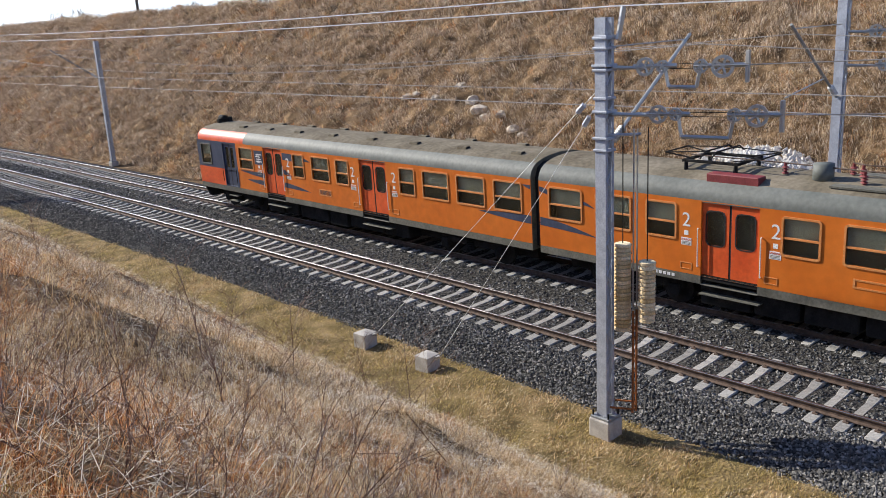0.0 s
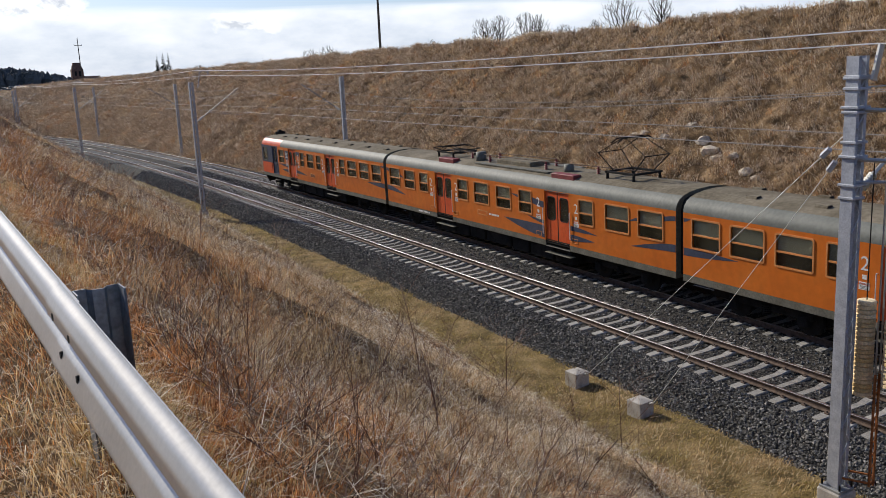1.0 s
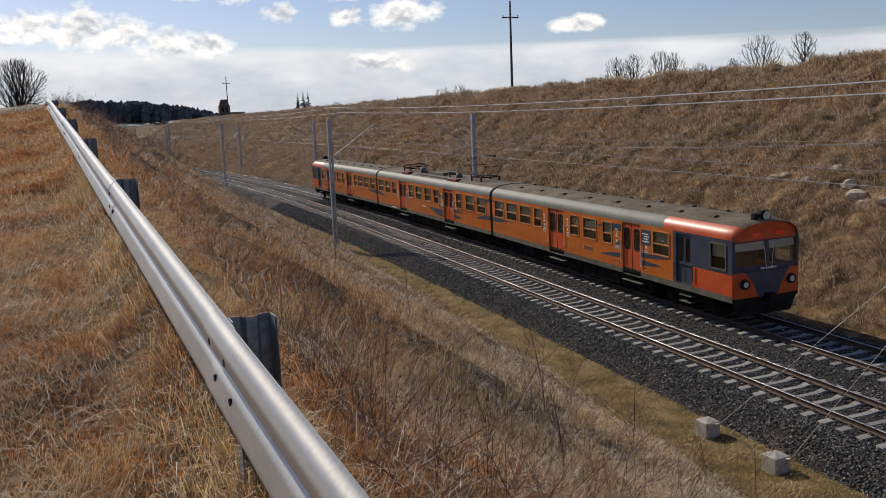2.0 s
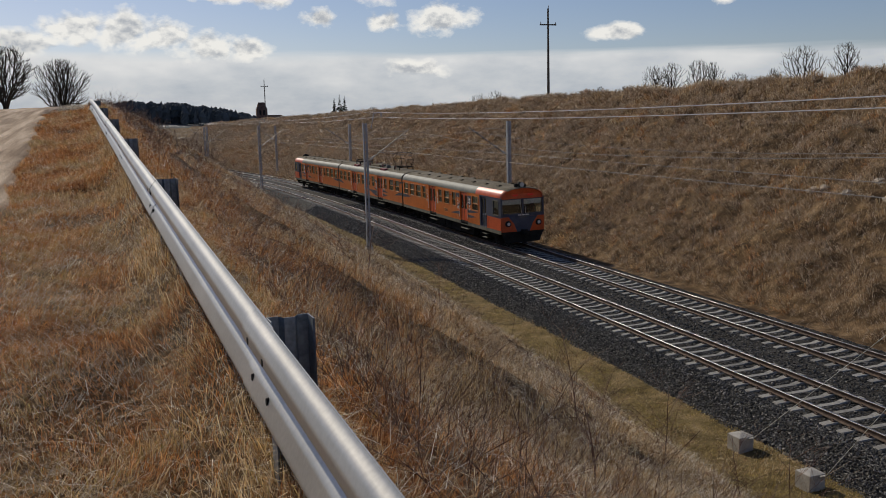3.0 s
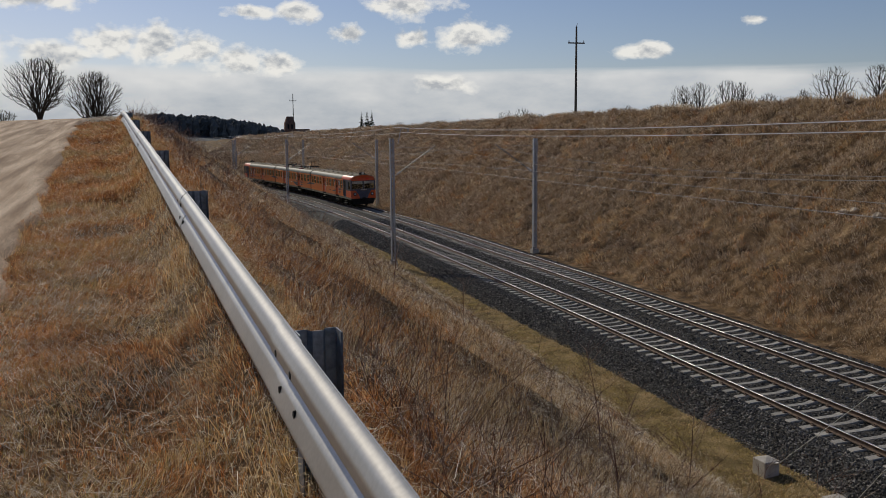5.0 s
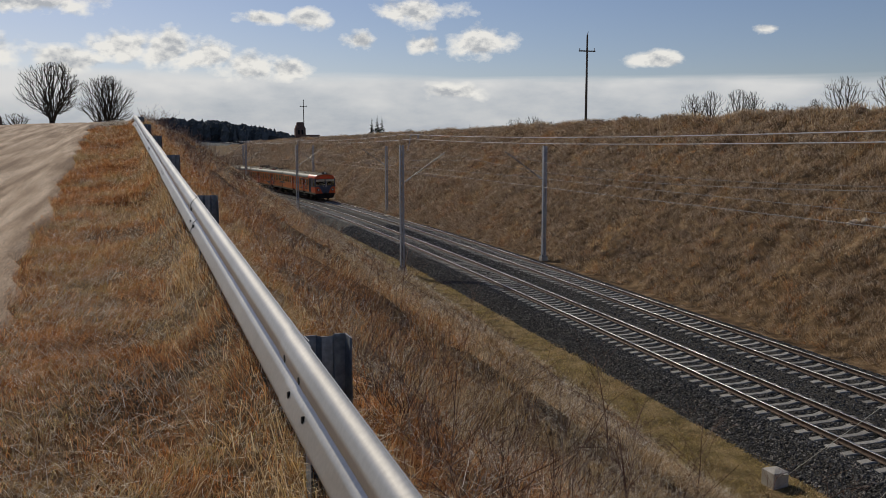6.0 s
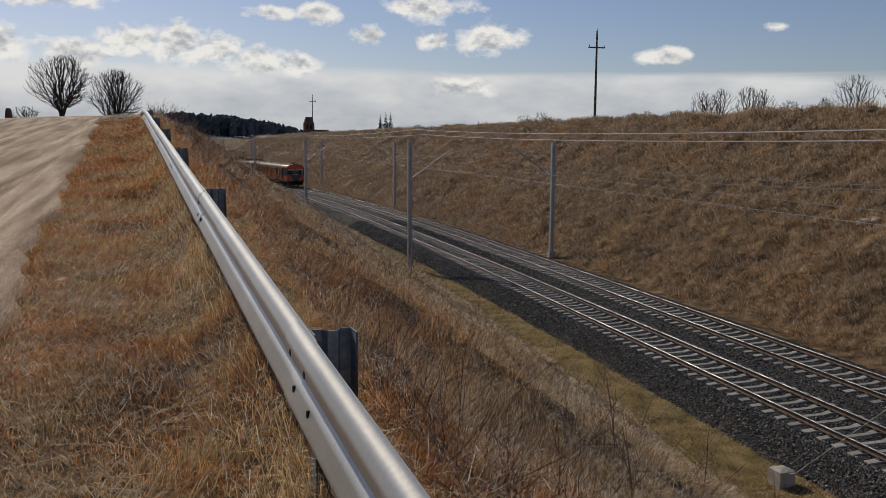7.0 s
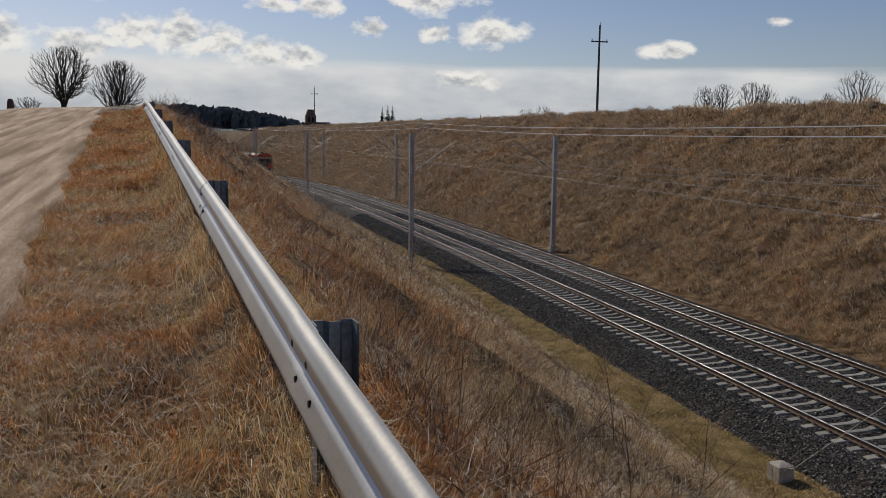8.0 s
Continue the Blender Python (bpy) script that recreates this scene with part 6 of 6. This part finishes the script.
def far_woods():
    """Wooded hill beyond the cutting and a ragged hedge line along the horizon."""
    rng = random.Random(8)
    b = Build()

    def clump(x, y, z0, h, w):
        fir = rng.random() < 0.35
        prof = ((0.0, 0.5), (0.25, 1.0), (0.6, 0.55), (1.0, 0.04)) if fir else ((0.0, 0.6), (0.35, 1.1), (0.7, 0.95), (0.93, 0.45), (1.0, 0.05))
        n, vs = 7, []
        for k, (f, q) in enumerate(prof):
            vs += [(x + w * q * math.cos(6.28 * i / n + k) * rng.uniform(0.6, 1.3), y + w * q * math.sin(6.28 * i / n + k), z0 + h * f + rng.uniform(-0.06, 0.06) * h * (f < 0.95)) for i in range(n)]
        b.add(vs, [(k * n + i, k * n + (i + 1) % n, k * n + n + (i + 1) % n, k * n + n + i) for k in range(len(prof) - 1) for i in range(n)])
    for i in range(900):
        az = rng.uniform(-7.5, 6.0)
        d = rng.uniform(560, 700)
        el = float(np.interp(az, [-7.5, -3, -1.4, 1.0, 3.5, 5.0, 6.0], [1.2, 1.6, 1.65, 1.5, 1.2, 0.88, 0.55])) - 0.0012 * (700 - d) + rng.uniform(-0.22, 0.08)
        x, y = polar(az, d)
        top = 7.76 + d * math.tan(radians(el))
        h = rng.uniform(9, 14)
        clump(x, y, top - h, h, rng.uniform(2.0, 3.6))
    for i in range(700):
        az = rng.uniform(5.5, 60) if i % 4 else rng.uniform(-45, -8)
        d = rng.uniform(420, 520)
        x, y = polar(az, d)
        z = float(ground(x, y))
        top = 7.76 + d * math.tan(radians(0.42 + rng.uniform(-0.15, 0.12)))
        clump(x, y, z - 1, top - z + 1, rng.uniform(2.0, 4.0))
    ob = part("far_woods", b, M_WOODS)
    tagged(ob, "dark wooded hill and hedge line in the distance", "woods", kind="stuff")
    # the hill that carries the wood
    v, f = [], []
    azs, ds = np.linspace(-14, 8, 45), (480, 540, 600, 660, 720, 800)
    for k, d in enumerate(ds):
        for az in azs:
            el = float(np.interp(az, [-14, -7.5, -3, -1.4, 1.0, 3.5, 5.0, 6.0, 7.0, 8.0], [0.2, 0.5, 0.75, 0.75, 0.55, 0.3, 0.1, -0.1, -0.2, -0.3]))
            hz = 7.76 + 650 * math.tan(radians(el))
            w = (0.0, 0.45, 0.8, 1.0, 0.9, 0.3)[k]
            x, y = polar(float(az), d)
            g0 = float(ground(x, y)) - 1.0
            v.append((x, y, g0 + max(hz - g0, 0) * w))
    n = len(azs)
    i = (np.arange(len(ds) - 1)[:, None] * n + np.arange(n - 1)[None]).ravel()
    ob = new("wooded_hill", raw_mesh("wooded_hill", v, np.stack([i, i + n, i + n + 1, i + 1], 1), M_WOODS, True))
    tagged(ob, "dark far hill under the woods", "hill", kind="structure")


far_woods()


# ---- rocks on the bank ----
def boulder(x, y, r, seed, squash=0.7):
    rng = random.Random(seed)
    bm = bmesh.new()
    bmesh.ops.create_icosphere(bm, subdivisions=2, radius=r)
    off = Vector((seed * 3.7, seed * 1.3, 0))
    for v in bm.verts:
        k = 1 + 0.5 * noise.noise(v.co * (1.3 / r) + off) + 0.25 * noise.noise(v.co * (3.1 / r) + off)
        v.co *= k
        v.co.z *= squash
    me = bpy.data.meshes.new("rock")
    bm.to_mesh(me)
    bm.free()
    me.materials.append(M_CHALK)
    ob = new("rock", me)
    ob.matrix_world = Matrix.Translation((x, y, float(ground(x, y)) - r * 0.12)) @ Matrix.Rotation(rng.uniform(0, 6), 4, "Z")
    return tagged(ob, "pale chalky rock showing through dead grass", "rock", "rocks on the bank")


for i, (x, y, r) in enumerate(((12.1, 26.2, 0.5), (13.2, 29.4, 0.75), (13.6, 30.2, 0.6), (12.9, 28.6, 0.55), (13.8, 35.3, 0.5), (13.9, 34.6, 0.4), (12.6, 27.4, 0.4), (14.2, 31.5, 0.45), (13.4, 32.6, 0.4), (12.0, 25.6, 0.35))):
    boulder(x, y, r * 0.62, i + 1)
def chalk_heap():
    """A spill of white chalk lumps on the bank."""
    rng = random.Random(6)
    b = Build()
    for i in range(800):
        a, q = rng.uniform(0, 6.28), rng.random() ** 0.6
        x, y = 11.25 + 0.7 * q * math.cos(a), 14.5 + 2.5 * q * math.sin(a)
        z = float(ground(x, y)) + 0.3 * (1 - q) + 0.04
        r = rng.uniform(0.05, 0.17)
        base = [(1, 0, 0), (-1, 0, 0), (0, 1, 0), (0, -1, 0), (0, 0, 1), (0, 0, -1)]
        vs = [(x + (p[0] + rng.uniform(-0.3, 0.3)) * r, y + (p[1] + rng.uniform(-0.3, 0.3)) * r, z + (p[2] + rng.uniform(-0.3, 0.3)) * r * 0.8) for p in base]
        b.add(vs, [(0, 2, 4), (2, 1, 4), (1, 3, 4), (3, 0, 4), (2, 0, 5), (1, 2, 5), (3, 1, 5), (0, 3, 5)])
    tagged(part("chalk_heap", b, M_WHITECHALK), "heap of white chalk rubble on the bank", "rubble", kind="stuff")


chalk_heap()
ob = boulder(-9.2, 20.2, 0.07, 99)
ob.matrix_world = Matrix.Translation((-6.2, 22.3, float(ground(-6.2, 22.3)) + 0.05))
tagged(ob, "small pale stone at the foot of the slope", "stone", "rocks on the bank")


# ---- dead grass and undergrowth ----
def blades(name, x, y, height, width, lean, material, label, rng, droop=0.5, lift=0.0, arch=0.0):
    """Thin bent blades, each two segments long. lean: (n, 2) horizontal lean per unit of height. arch: how far the tips hang over."""
    n = len(x)
    z = ground(x, y) - 0.015 + lift
    a = rng.uniform(0, 2 * np.pi, n)
    side = np.stack([np.cos(a), np.sin(a), np.zeros(n)], 1) * (width / 2)[:, None]
    p = np.stack([x, y, z], 1)
    tip = np.concatenate([lean * height[:, None], (height * np.sqrt(np.clip(1 - droop * (lean ** 2).sum(1), 0.05, 1)))[:, None]], 1)
    mid = tip * np.array([0.38 + 0.1 * arch, 0.38 + 0.1 * arch, 0.62 + 0.35 * arch])
    tip[:, 2] *= 1 - arch * rng.uniform(0.35, 1.0, n)
    v = np.stack([p - side, p + side, p + mid - side * 0.75, p + mid + side * 0.75, p + tip], 1)
    t = np.array([(0, 1, 3), (0, 3, 2), (2, 3, 4)])
    f = (np.arange(n)[:, None, None] * 5 + t[None]).reshape(-1, 3)
    ob = new(name, raw_mesh(name, v.reshape(-1, 3), f, material))
    return tagged(ob, label, "grass", kind="stuff")


def clumped(rng, x, y, scale, seed, bare=0.0):
    """Keep points by a noise, so that grass stands in tufts."""
    k = lumps(x, y, scale, seed) + 0.5 * lumps(x, y, scale * 0.4, seed + 1)
    return k + rng.uniform(-0.3, 0.3, len(x)) > bare


def make_grass():
    rng = np.random.default_rng(3)
    # verge beside the road
    n = 230000
    y = 0.6 + 27 * rng.random(n) ** 1.9
    x = road_right(y) - 0.1 + (guard_x(y) + 0.7 - road_right(y)) * rng.random(n)
    k = clumped(rng, x, y, 0.4, 31, -0.3)
    x, y = x[k], y[k]
    n = len(x)
    far = np.clip(y / 8, 1, 3)
    tall = 1 + 0.9 * np.clip(lumps(x, y, 0.45, 33) * 2, 0, 1)
    h = rng.uniform(0.03, 0.085, n) * tall * far ** 0.3
    flow = 1.6 * lumps(x, y, 1.4, 34)
    lean = np.stack([np.cos(flow * 3 + 0.6), np.sin(flow * 3 - 0.5)], 1) * rng.uniform(0.5, 1.9, n)[:, None] + rng.normal(0, 0.7, (n, 2))
    w = rng.uniform(0.0016, 0.0042, n) * far
    sel = rng.random(n)
    hue = 0.9 * lumps(x, y, 0.6, 35) + 0.7 * lumps(x, y, 0.22, 36) + 0.2 + rng.normal(0.0, 0.2, n)
    for name, m, mat_, lab in (("verge_grass", (hue > 0.05), M_RUSSET, "low russet dead grass on the verge"), ("verge_straw", (hue <= 0.05) & (sel > 0.22), M_HAY, "matted pale straw on the verge"), ("verge_green", (hue <= 0.05) & (sel <= 0.22), M_OLIVE, "sparse olive grass on the verge")):
        blades(name, x[m], y[m], h[m], w[m], lean[m], mat_, lab, rng, 0.1, 0.0, 0.75)
    # slope below the guard rail: tufts of all sizes
    nt = 21000
    y = 1.0 + 66 * rng.random(nt) ** 1.75
    e = guard_x(y) + 0.35
    u_end = np.interp(y, _y, _x) - 5.9
    x = e + (u_end - e) * rng.random(nt) ** 0.9
    k = clumped(rng, x, y, 0.9, 41, -0.22)
    x, y = x[k], y[k]
    nt = len(x)
    per = 18
    size = rng.uniform(0.55, 1.35, nt) * (0.75 + 0.6 * np.clip(lumps(x, y, 1.3, 43) + 0.5, 0, 1))
    kind = lumps(x, y, 1.6, 46) + rng.normal(0, 0.28, nt) + np.interp(x - guard_x(y), [1, 4.5], [0.45, -0.25]) + np.interp(y, [16, 30], [0, 0.2])
    cx, cy, sz, kd = (np.repeat(v, per) for v in (x, y, size, kind))
    n = len(cx)
    off = rng.normal(0, 0.075, (n, 2)) * sz[:, None]
    x, y = cx + off[:, 0], cy + off[:, 1]
    far = np.clip(np.hypot(x + 17, y) / 9, 0.8, 3)
    h = rng.uniform(0.08, 0.21, n) * sz * np.interp(lateral(x, y), [-9, -6.2], [1, 0.4]) * np.interp(y, [14, 30], [1, 0.65])
    lean = off / (0.075 * sz[:, None]) * 0.5 + rng.normal(0, 0.4, (n, 2)) + np.array([0.5, -0.25]) + 2.2 * np.stack([lumps(cx, cy, 0.9, 44), lumps(cx, cy, 0.9, 45)], 1)
    w = rng.uniform(0.0022, 0.0055, n) * far
    kd = kd + rng.normal(0, 0.12, n)
    for name, m, mat_, lab in (("slope_grass", kd > 0.2, M_RUSSET, "tall russet dead grass on the near slope"), ("slope_straw", kd <= 0.2, M_HAY, "tall bleached straw on the near slope")):
        blades(name, x[m], y[m], h[m], w[m], lean[m], mat_, lab, rng, 0.12, 0.0, 0.8)
    # loose pale straws lying over verge and slope
    n = 80000
    y = 0.8 + 40 * rng.random(n) ** 2.0
    lo = road_right(y) + 0.1
    x = lo + (-6.5 - lo) * rng.random(n) ** 0.9
    a = rng.uniform(0, 2 * np.pi, n)
    ln = rng.uniform(0.9, 2.2, n)
    lean = np.stack([np.cos(a), np.sin(a)], 1) * ln[:, None]
    far = np.clip(np.hypot(x + 17, y) / 8, 0.8, 3)
    on_slope = x > guard_x(y) + 0.4
    h = rng.uniform(0.08, 0.2, n)
    blades("loose_straw", x, y, h, rng.uniform(0.0025, 0.0045, n) * far, lean, M_PALE, "loose pale straws lying over dead grass", rng, 0.6, np.where(on_slope, rng.uniform(0.05, 0.22, n), rng.uniform(0.02, 0.09, n)))
    # bleached curls of straw on the verge
    n = 26000
    y = 0.8 + 18 * rng.random(n) ** 1.8
    x = road_right(y) + 0.05 + (guard_x(y) - road_right(y)) * rng.random(n)
    k = clumped(rng, x, y, 0.5, 37, 0.0)
    x, y = x[k], y[k]
    n = len(x)
    flow = 9 * lumps(x, y, 0.7, 38) + rng.normal(0, 0.7, n)
    lean = np.stack([np.cos(flow), np.sin(flow)], 1) * rng.uniform(1.0, 2.6, n)[:, None]
    blades("verge_curls", x, y, rng.uniform(0.03, 0.07, n), rng.uniform(0.0018, 0.0035, n) * np.clip(y / 8, 1, 3), lean, M_PALE, "bleached curled straw on the verge", rng, 0.1, 0.02, 0.7)
    # strip between slope and ballast
    n = 85000
    y = 4 + 60 * rng.random(n) ** 1.5
    uu = rng.uniform(-6.2, -2.45, n) + 0.25 * lumps(np.zeros(n), y, 0.8, 51)
    x = np.interp(y, _y, _x) + uu
    h = rng.uniform(0.03, 0.10, n) * (1 + 1.2 * lumps(x, y, 0.5, 52))
    lean = rng.normal(0, 0.8, (n, 2)) + np.array([0.6, -0.5])
    w = rng.uniform(0.006, 0.014, n)
    hue = lumps(x, y, 1.0, 53) + rng.normal(0, 0.2, n)
    for name, m, mat_, lab in (("track_side_grass", hue > 0.0, M_OLIVE, "short olive-yellow grass beside the ballast"), ("track_side_straw", hue <= 0.0, M_HAY, "short straw beside the ballast")):
        blades(name, x[m], y[m], h[m], w[m], lean[m], mat_, lab, rng, 0.1, 0.0, 0.7)
    # far bank: tussocks that hang downhill
    nt = 36000
    y = 2 + 215 * rng.random(nt) ** 1.75
    uu = 7.0 + 16.0 * rng.random(nt)
    th = np.interp(y, _y, _th)
    x = np.interp(y, _y, _x) + uu / np.cos(th)
    k = clumped(rng, x, y, 1.3, 61, -0.45)
    x, y = x[k], y[k]
    nt = len(x)
    per = 16
    size = rng.uniform(0.6, 1.5, nt) * np.clip(np.hypot(x + 17, y) / 60, 1, 2)
    kind = lumps(x, y, 2.2, 65) + rng.normal(0, 0.3, nt)
    cx, cy, sz, kd = (np.repeat(v, per) for v in (x, y, size, kind))
    n = len(cx)
    off = rng.normal(0, 0.11, (n, 2)) * sz[:, None]
    bx, by = cx + off[:, 0], cy + off[:, 1]
    dist = np.hypot(bx + 17, by)
    h = rng.uniform(0.12, 0.30, n) * sz
    lean = off / (0.11 * sz[:, None]) * 0.5 + np.array([-0.95, -0.15]) + rng.normal(0, 0.55, (n, 2)) + 1.2 * np.stack([lumps(cx, cy, 1.7, 63), lumps(cx, cy, 1.7, 64)], 1)
    w = rng.uniform(0.007, 0.018, n) * np.clip(dist / 38, 0.8, 4.0)
    for name, m, mat_, lab in (("bank_grass", kd <= 0.5, M_BANK, "matted tussocks of dead brown grass on the far bank"), ("bank_russet_grass", (kd > 0.5) & (kd <= 0.60), M_RUSSET, "russet tussocks of dead grass on the far bank"), ("bank_straw", kd > 0.60, M_HAY, "bleached straw tussocks on the far bank")):
        blades(name, bx[m], by[m], h[m], w[m], lean[m], mat_, lab, rng, 0.1, 0.0, 0.9)
    # fringe along the crest
    n = 26000
    y = 2 + 170 * rng.random(n)
    th = np.interp(y, _y, _th)
    uu = 21.0 + 3.5 * rng.random(n)
    x = np.interp(y, _y, _x) + uu / np.cos(th)
    k = clumped(rng, x, y, 1.5, 71, -0.1)
    x, y = x[k], y[k]
    n = len(x)
    h = rng.uniform(0.2, 0.6, n) * (0.6 + 1.2 * np.clip(lumps(x, y, 3.0, 72) + 0.4, 0, 1))
    blades("crest_grass", x, y, h, rng.uniform(0.012, 0.03, n), rng.normal(0, 0.35, (n, 2)), M_HAY, "upright dry grass along the crest of the bank", rng, 0.3)


def rail_foot_grass():
    """Unmown grass that stands round the feet of the guard rail's posts."""
    rng = np.random.default_rng(77)
    n = 14000
    foot = rng.integers(-1, 6, n) * 4.0
    dist = np.where(rng.uniform(0, 1, n) < 0.6, foot + rng.normal(0, 0.28, n), rng.uniform(-3, 22, n))
    across = rng.normal(0.10, 0.12, n)
    x = -16.57 - 0.0885 * dist - 0.996 * across
    y = 2.93 + 0.9939 * dist - 0.0887 * across
    h = rng.uniform(0.05, 0.19, n)
    blades("rail_foot_grass", x, y, h, rng.uniform(0.003, 0.006, n), rng.normal(0, 0.6, (n, 2)), M_HAY, "unmown straw round the guard rail's posts", rng, 0.4, 0.0, 0.4)


make_grass()
rail_foot_grass()


def make_undergrowth():
    """Bare thin stems with side twigs, all over the near slope."""
    rng = random.Random(9)
    b_v, b_f = [], []

    def seg(p, q, r0, r1):
        k = len(b_v)
        d = (q - p).normalized()
        s = d.cross(Vector((0.3, 0.9, 0.2))).normalized()
        w = d.cross(s)
        for c, r in ((p, r0), (q, r1)):
            for a in (0, 2.094, 4.189):
                b_v.append(c + (s * math.cos(a) + w * math.sin(a)) * r)
        b_f.extend([(k, k + 1, k + 4), (k, k + 4, k + 3), (k + 1, k + 2, k + 5), (k + 1, k + 5, k + 4), (k + 2, k, k + 3), (k + 2, k + 3, k + 5)])
    for i in range(3200):
        y = 1.5 + 50 * rng.random() ** 1.7
        e = guard_x(y) + 0.6
        x = e + (-7.2 - e) * rng.random() ** 1.5
        near = max(1.0, math.hypot(x + 17, y) / 12)
        base = Vector((x, y, float(ground(x, y)) - 0.03))
        big = rng.random() < 0.16
        for k in range(rng.randint(1, 3)):
            h = rng.uniform(0.25, 0.55) * (1.5 if big else 1)
            d = Vector((rng.gauss(0.15, 0.5), rng.gauss(-0.05, 0.5), 1)).normalized()
            p, r = base.copy(), rng.uniform(0.0013, 0.0026) * near * (1.3 if big else 1)
            n = 3
            for j in range(n):
                d = (d + Vector((rng.gauss(0, 0.24), rng.gauss(0, 0.24), rng.gauss(-0.06, 0.1)))).normalized()
                q = p + d * (h / n)
                seg(p, q, r * (1 - j * 0.25), r * (0.75 - j * 0.25 + 0.08))
                for _ in range(2 if j else 1):
                    t = (d + Vector((rng.gauss(0, 0.7), rng.gauss(0, 0.7), rng.gauss(0.1, 0.3)))).normalized()
                    f = p.lerp(q, rng.random())
                    g1 = f + t * h * rng.uniform(0.12, 0.3)
                    seg(f, g1, r * 0.55, r * 0.4)
                    if rng.random() < 0.5:
                        seg(g1, g1 + (t + Vector((rng.gauss(0, 0.4), rng.gauss(0, 0.4), 0.3))).normalized() * h * 0.15, r * 0.4, r * 0.25)
                p = q
    ob = new("undergrowth", raw_mesh("undergrowth", [tuple(v) for v in b_v], b_f, M_STEM))
    return tagged(ob, "bare red-brown stems and brambles over the near slope", "undergrowth", kind="stuff")


make_undergrowth()


def sapling(x, y, h, seed, label):
    rng = random.Random(seed)
    tr, cr = grow(rng, h, 0.6, 2, 0.2, 0.007, (3, 4), (rng.uniform(-0.2, 0.3), rng.uniform(-0.2, 0.2)), 1, 0.25)
    k = h / max(v[2] for v in cr.v)
    for b in (tr, cr):
        b.v = [(a * k, c * k, d * k) for a, c, d in b.v]
    t = thing("sapling", Matrix.Translation((x, y, float(ground(x, y)))), label, "sapling", "bare saplings on the slope")
    part("stem", tr, M_STEM, t)
    part("branchwork", cr, M_STEM, t)


for i, (x, y, h) in enumerate(((-12.6, 8.6, 1.5), (-11.0, 9.4, 1.4), (-9.8, 8.2, 1.9), (-8.6, 10.8, 1.5), (-14.2, 12.5, 1.3), (-12.2, 15.0, 1.4), (-9.2, 14.6, 1.2), (-13.6, 6.2, 1.2))):
    sapling(x, y, h, 80 + i, "bare thin sapling among dead grass")


motions()
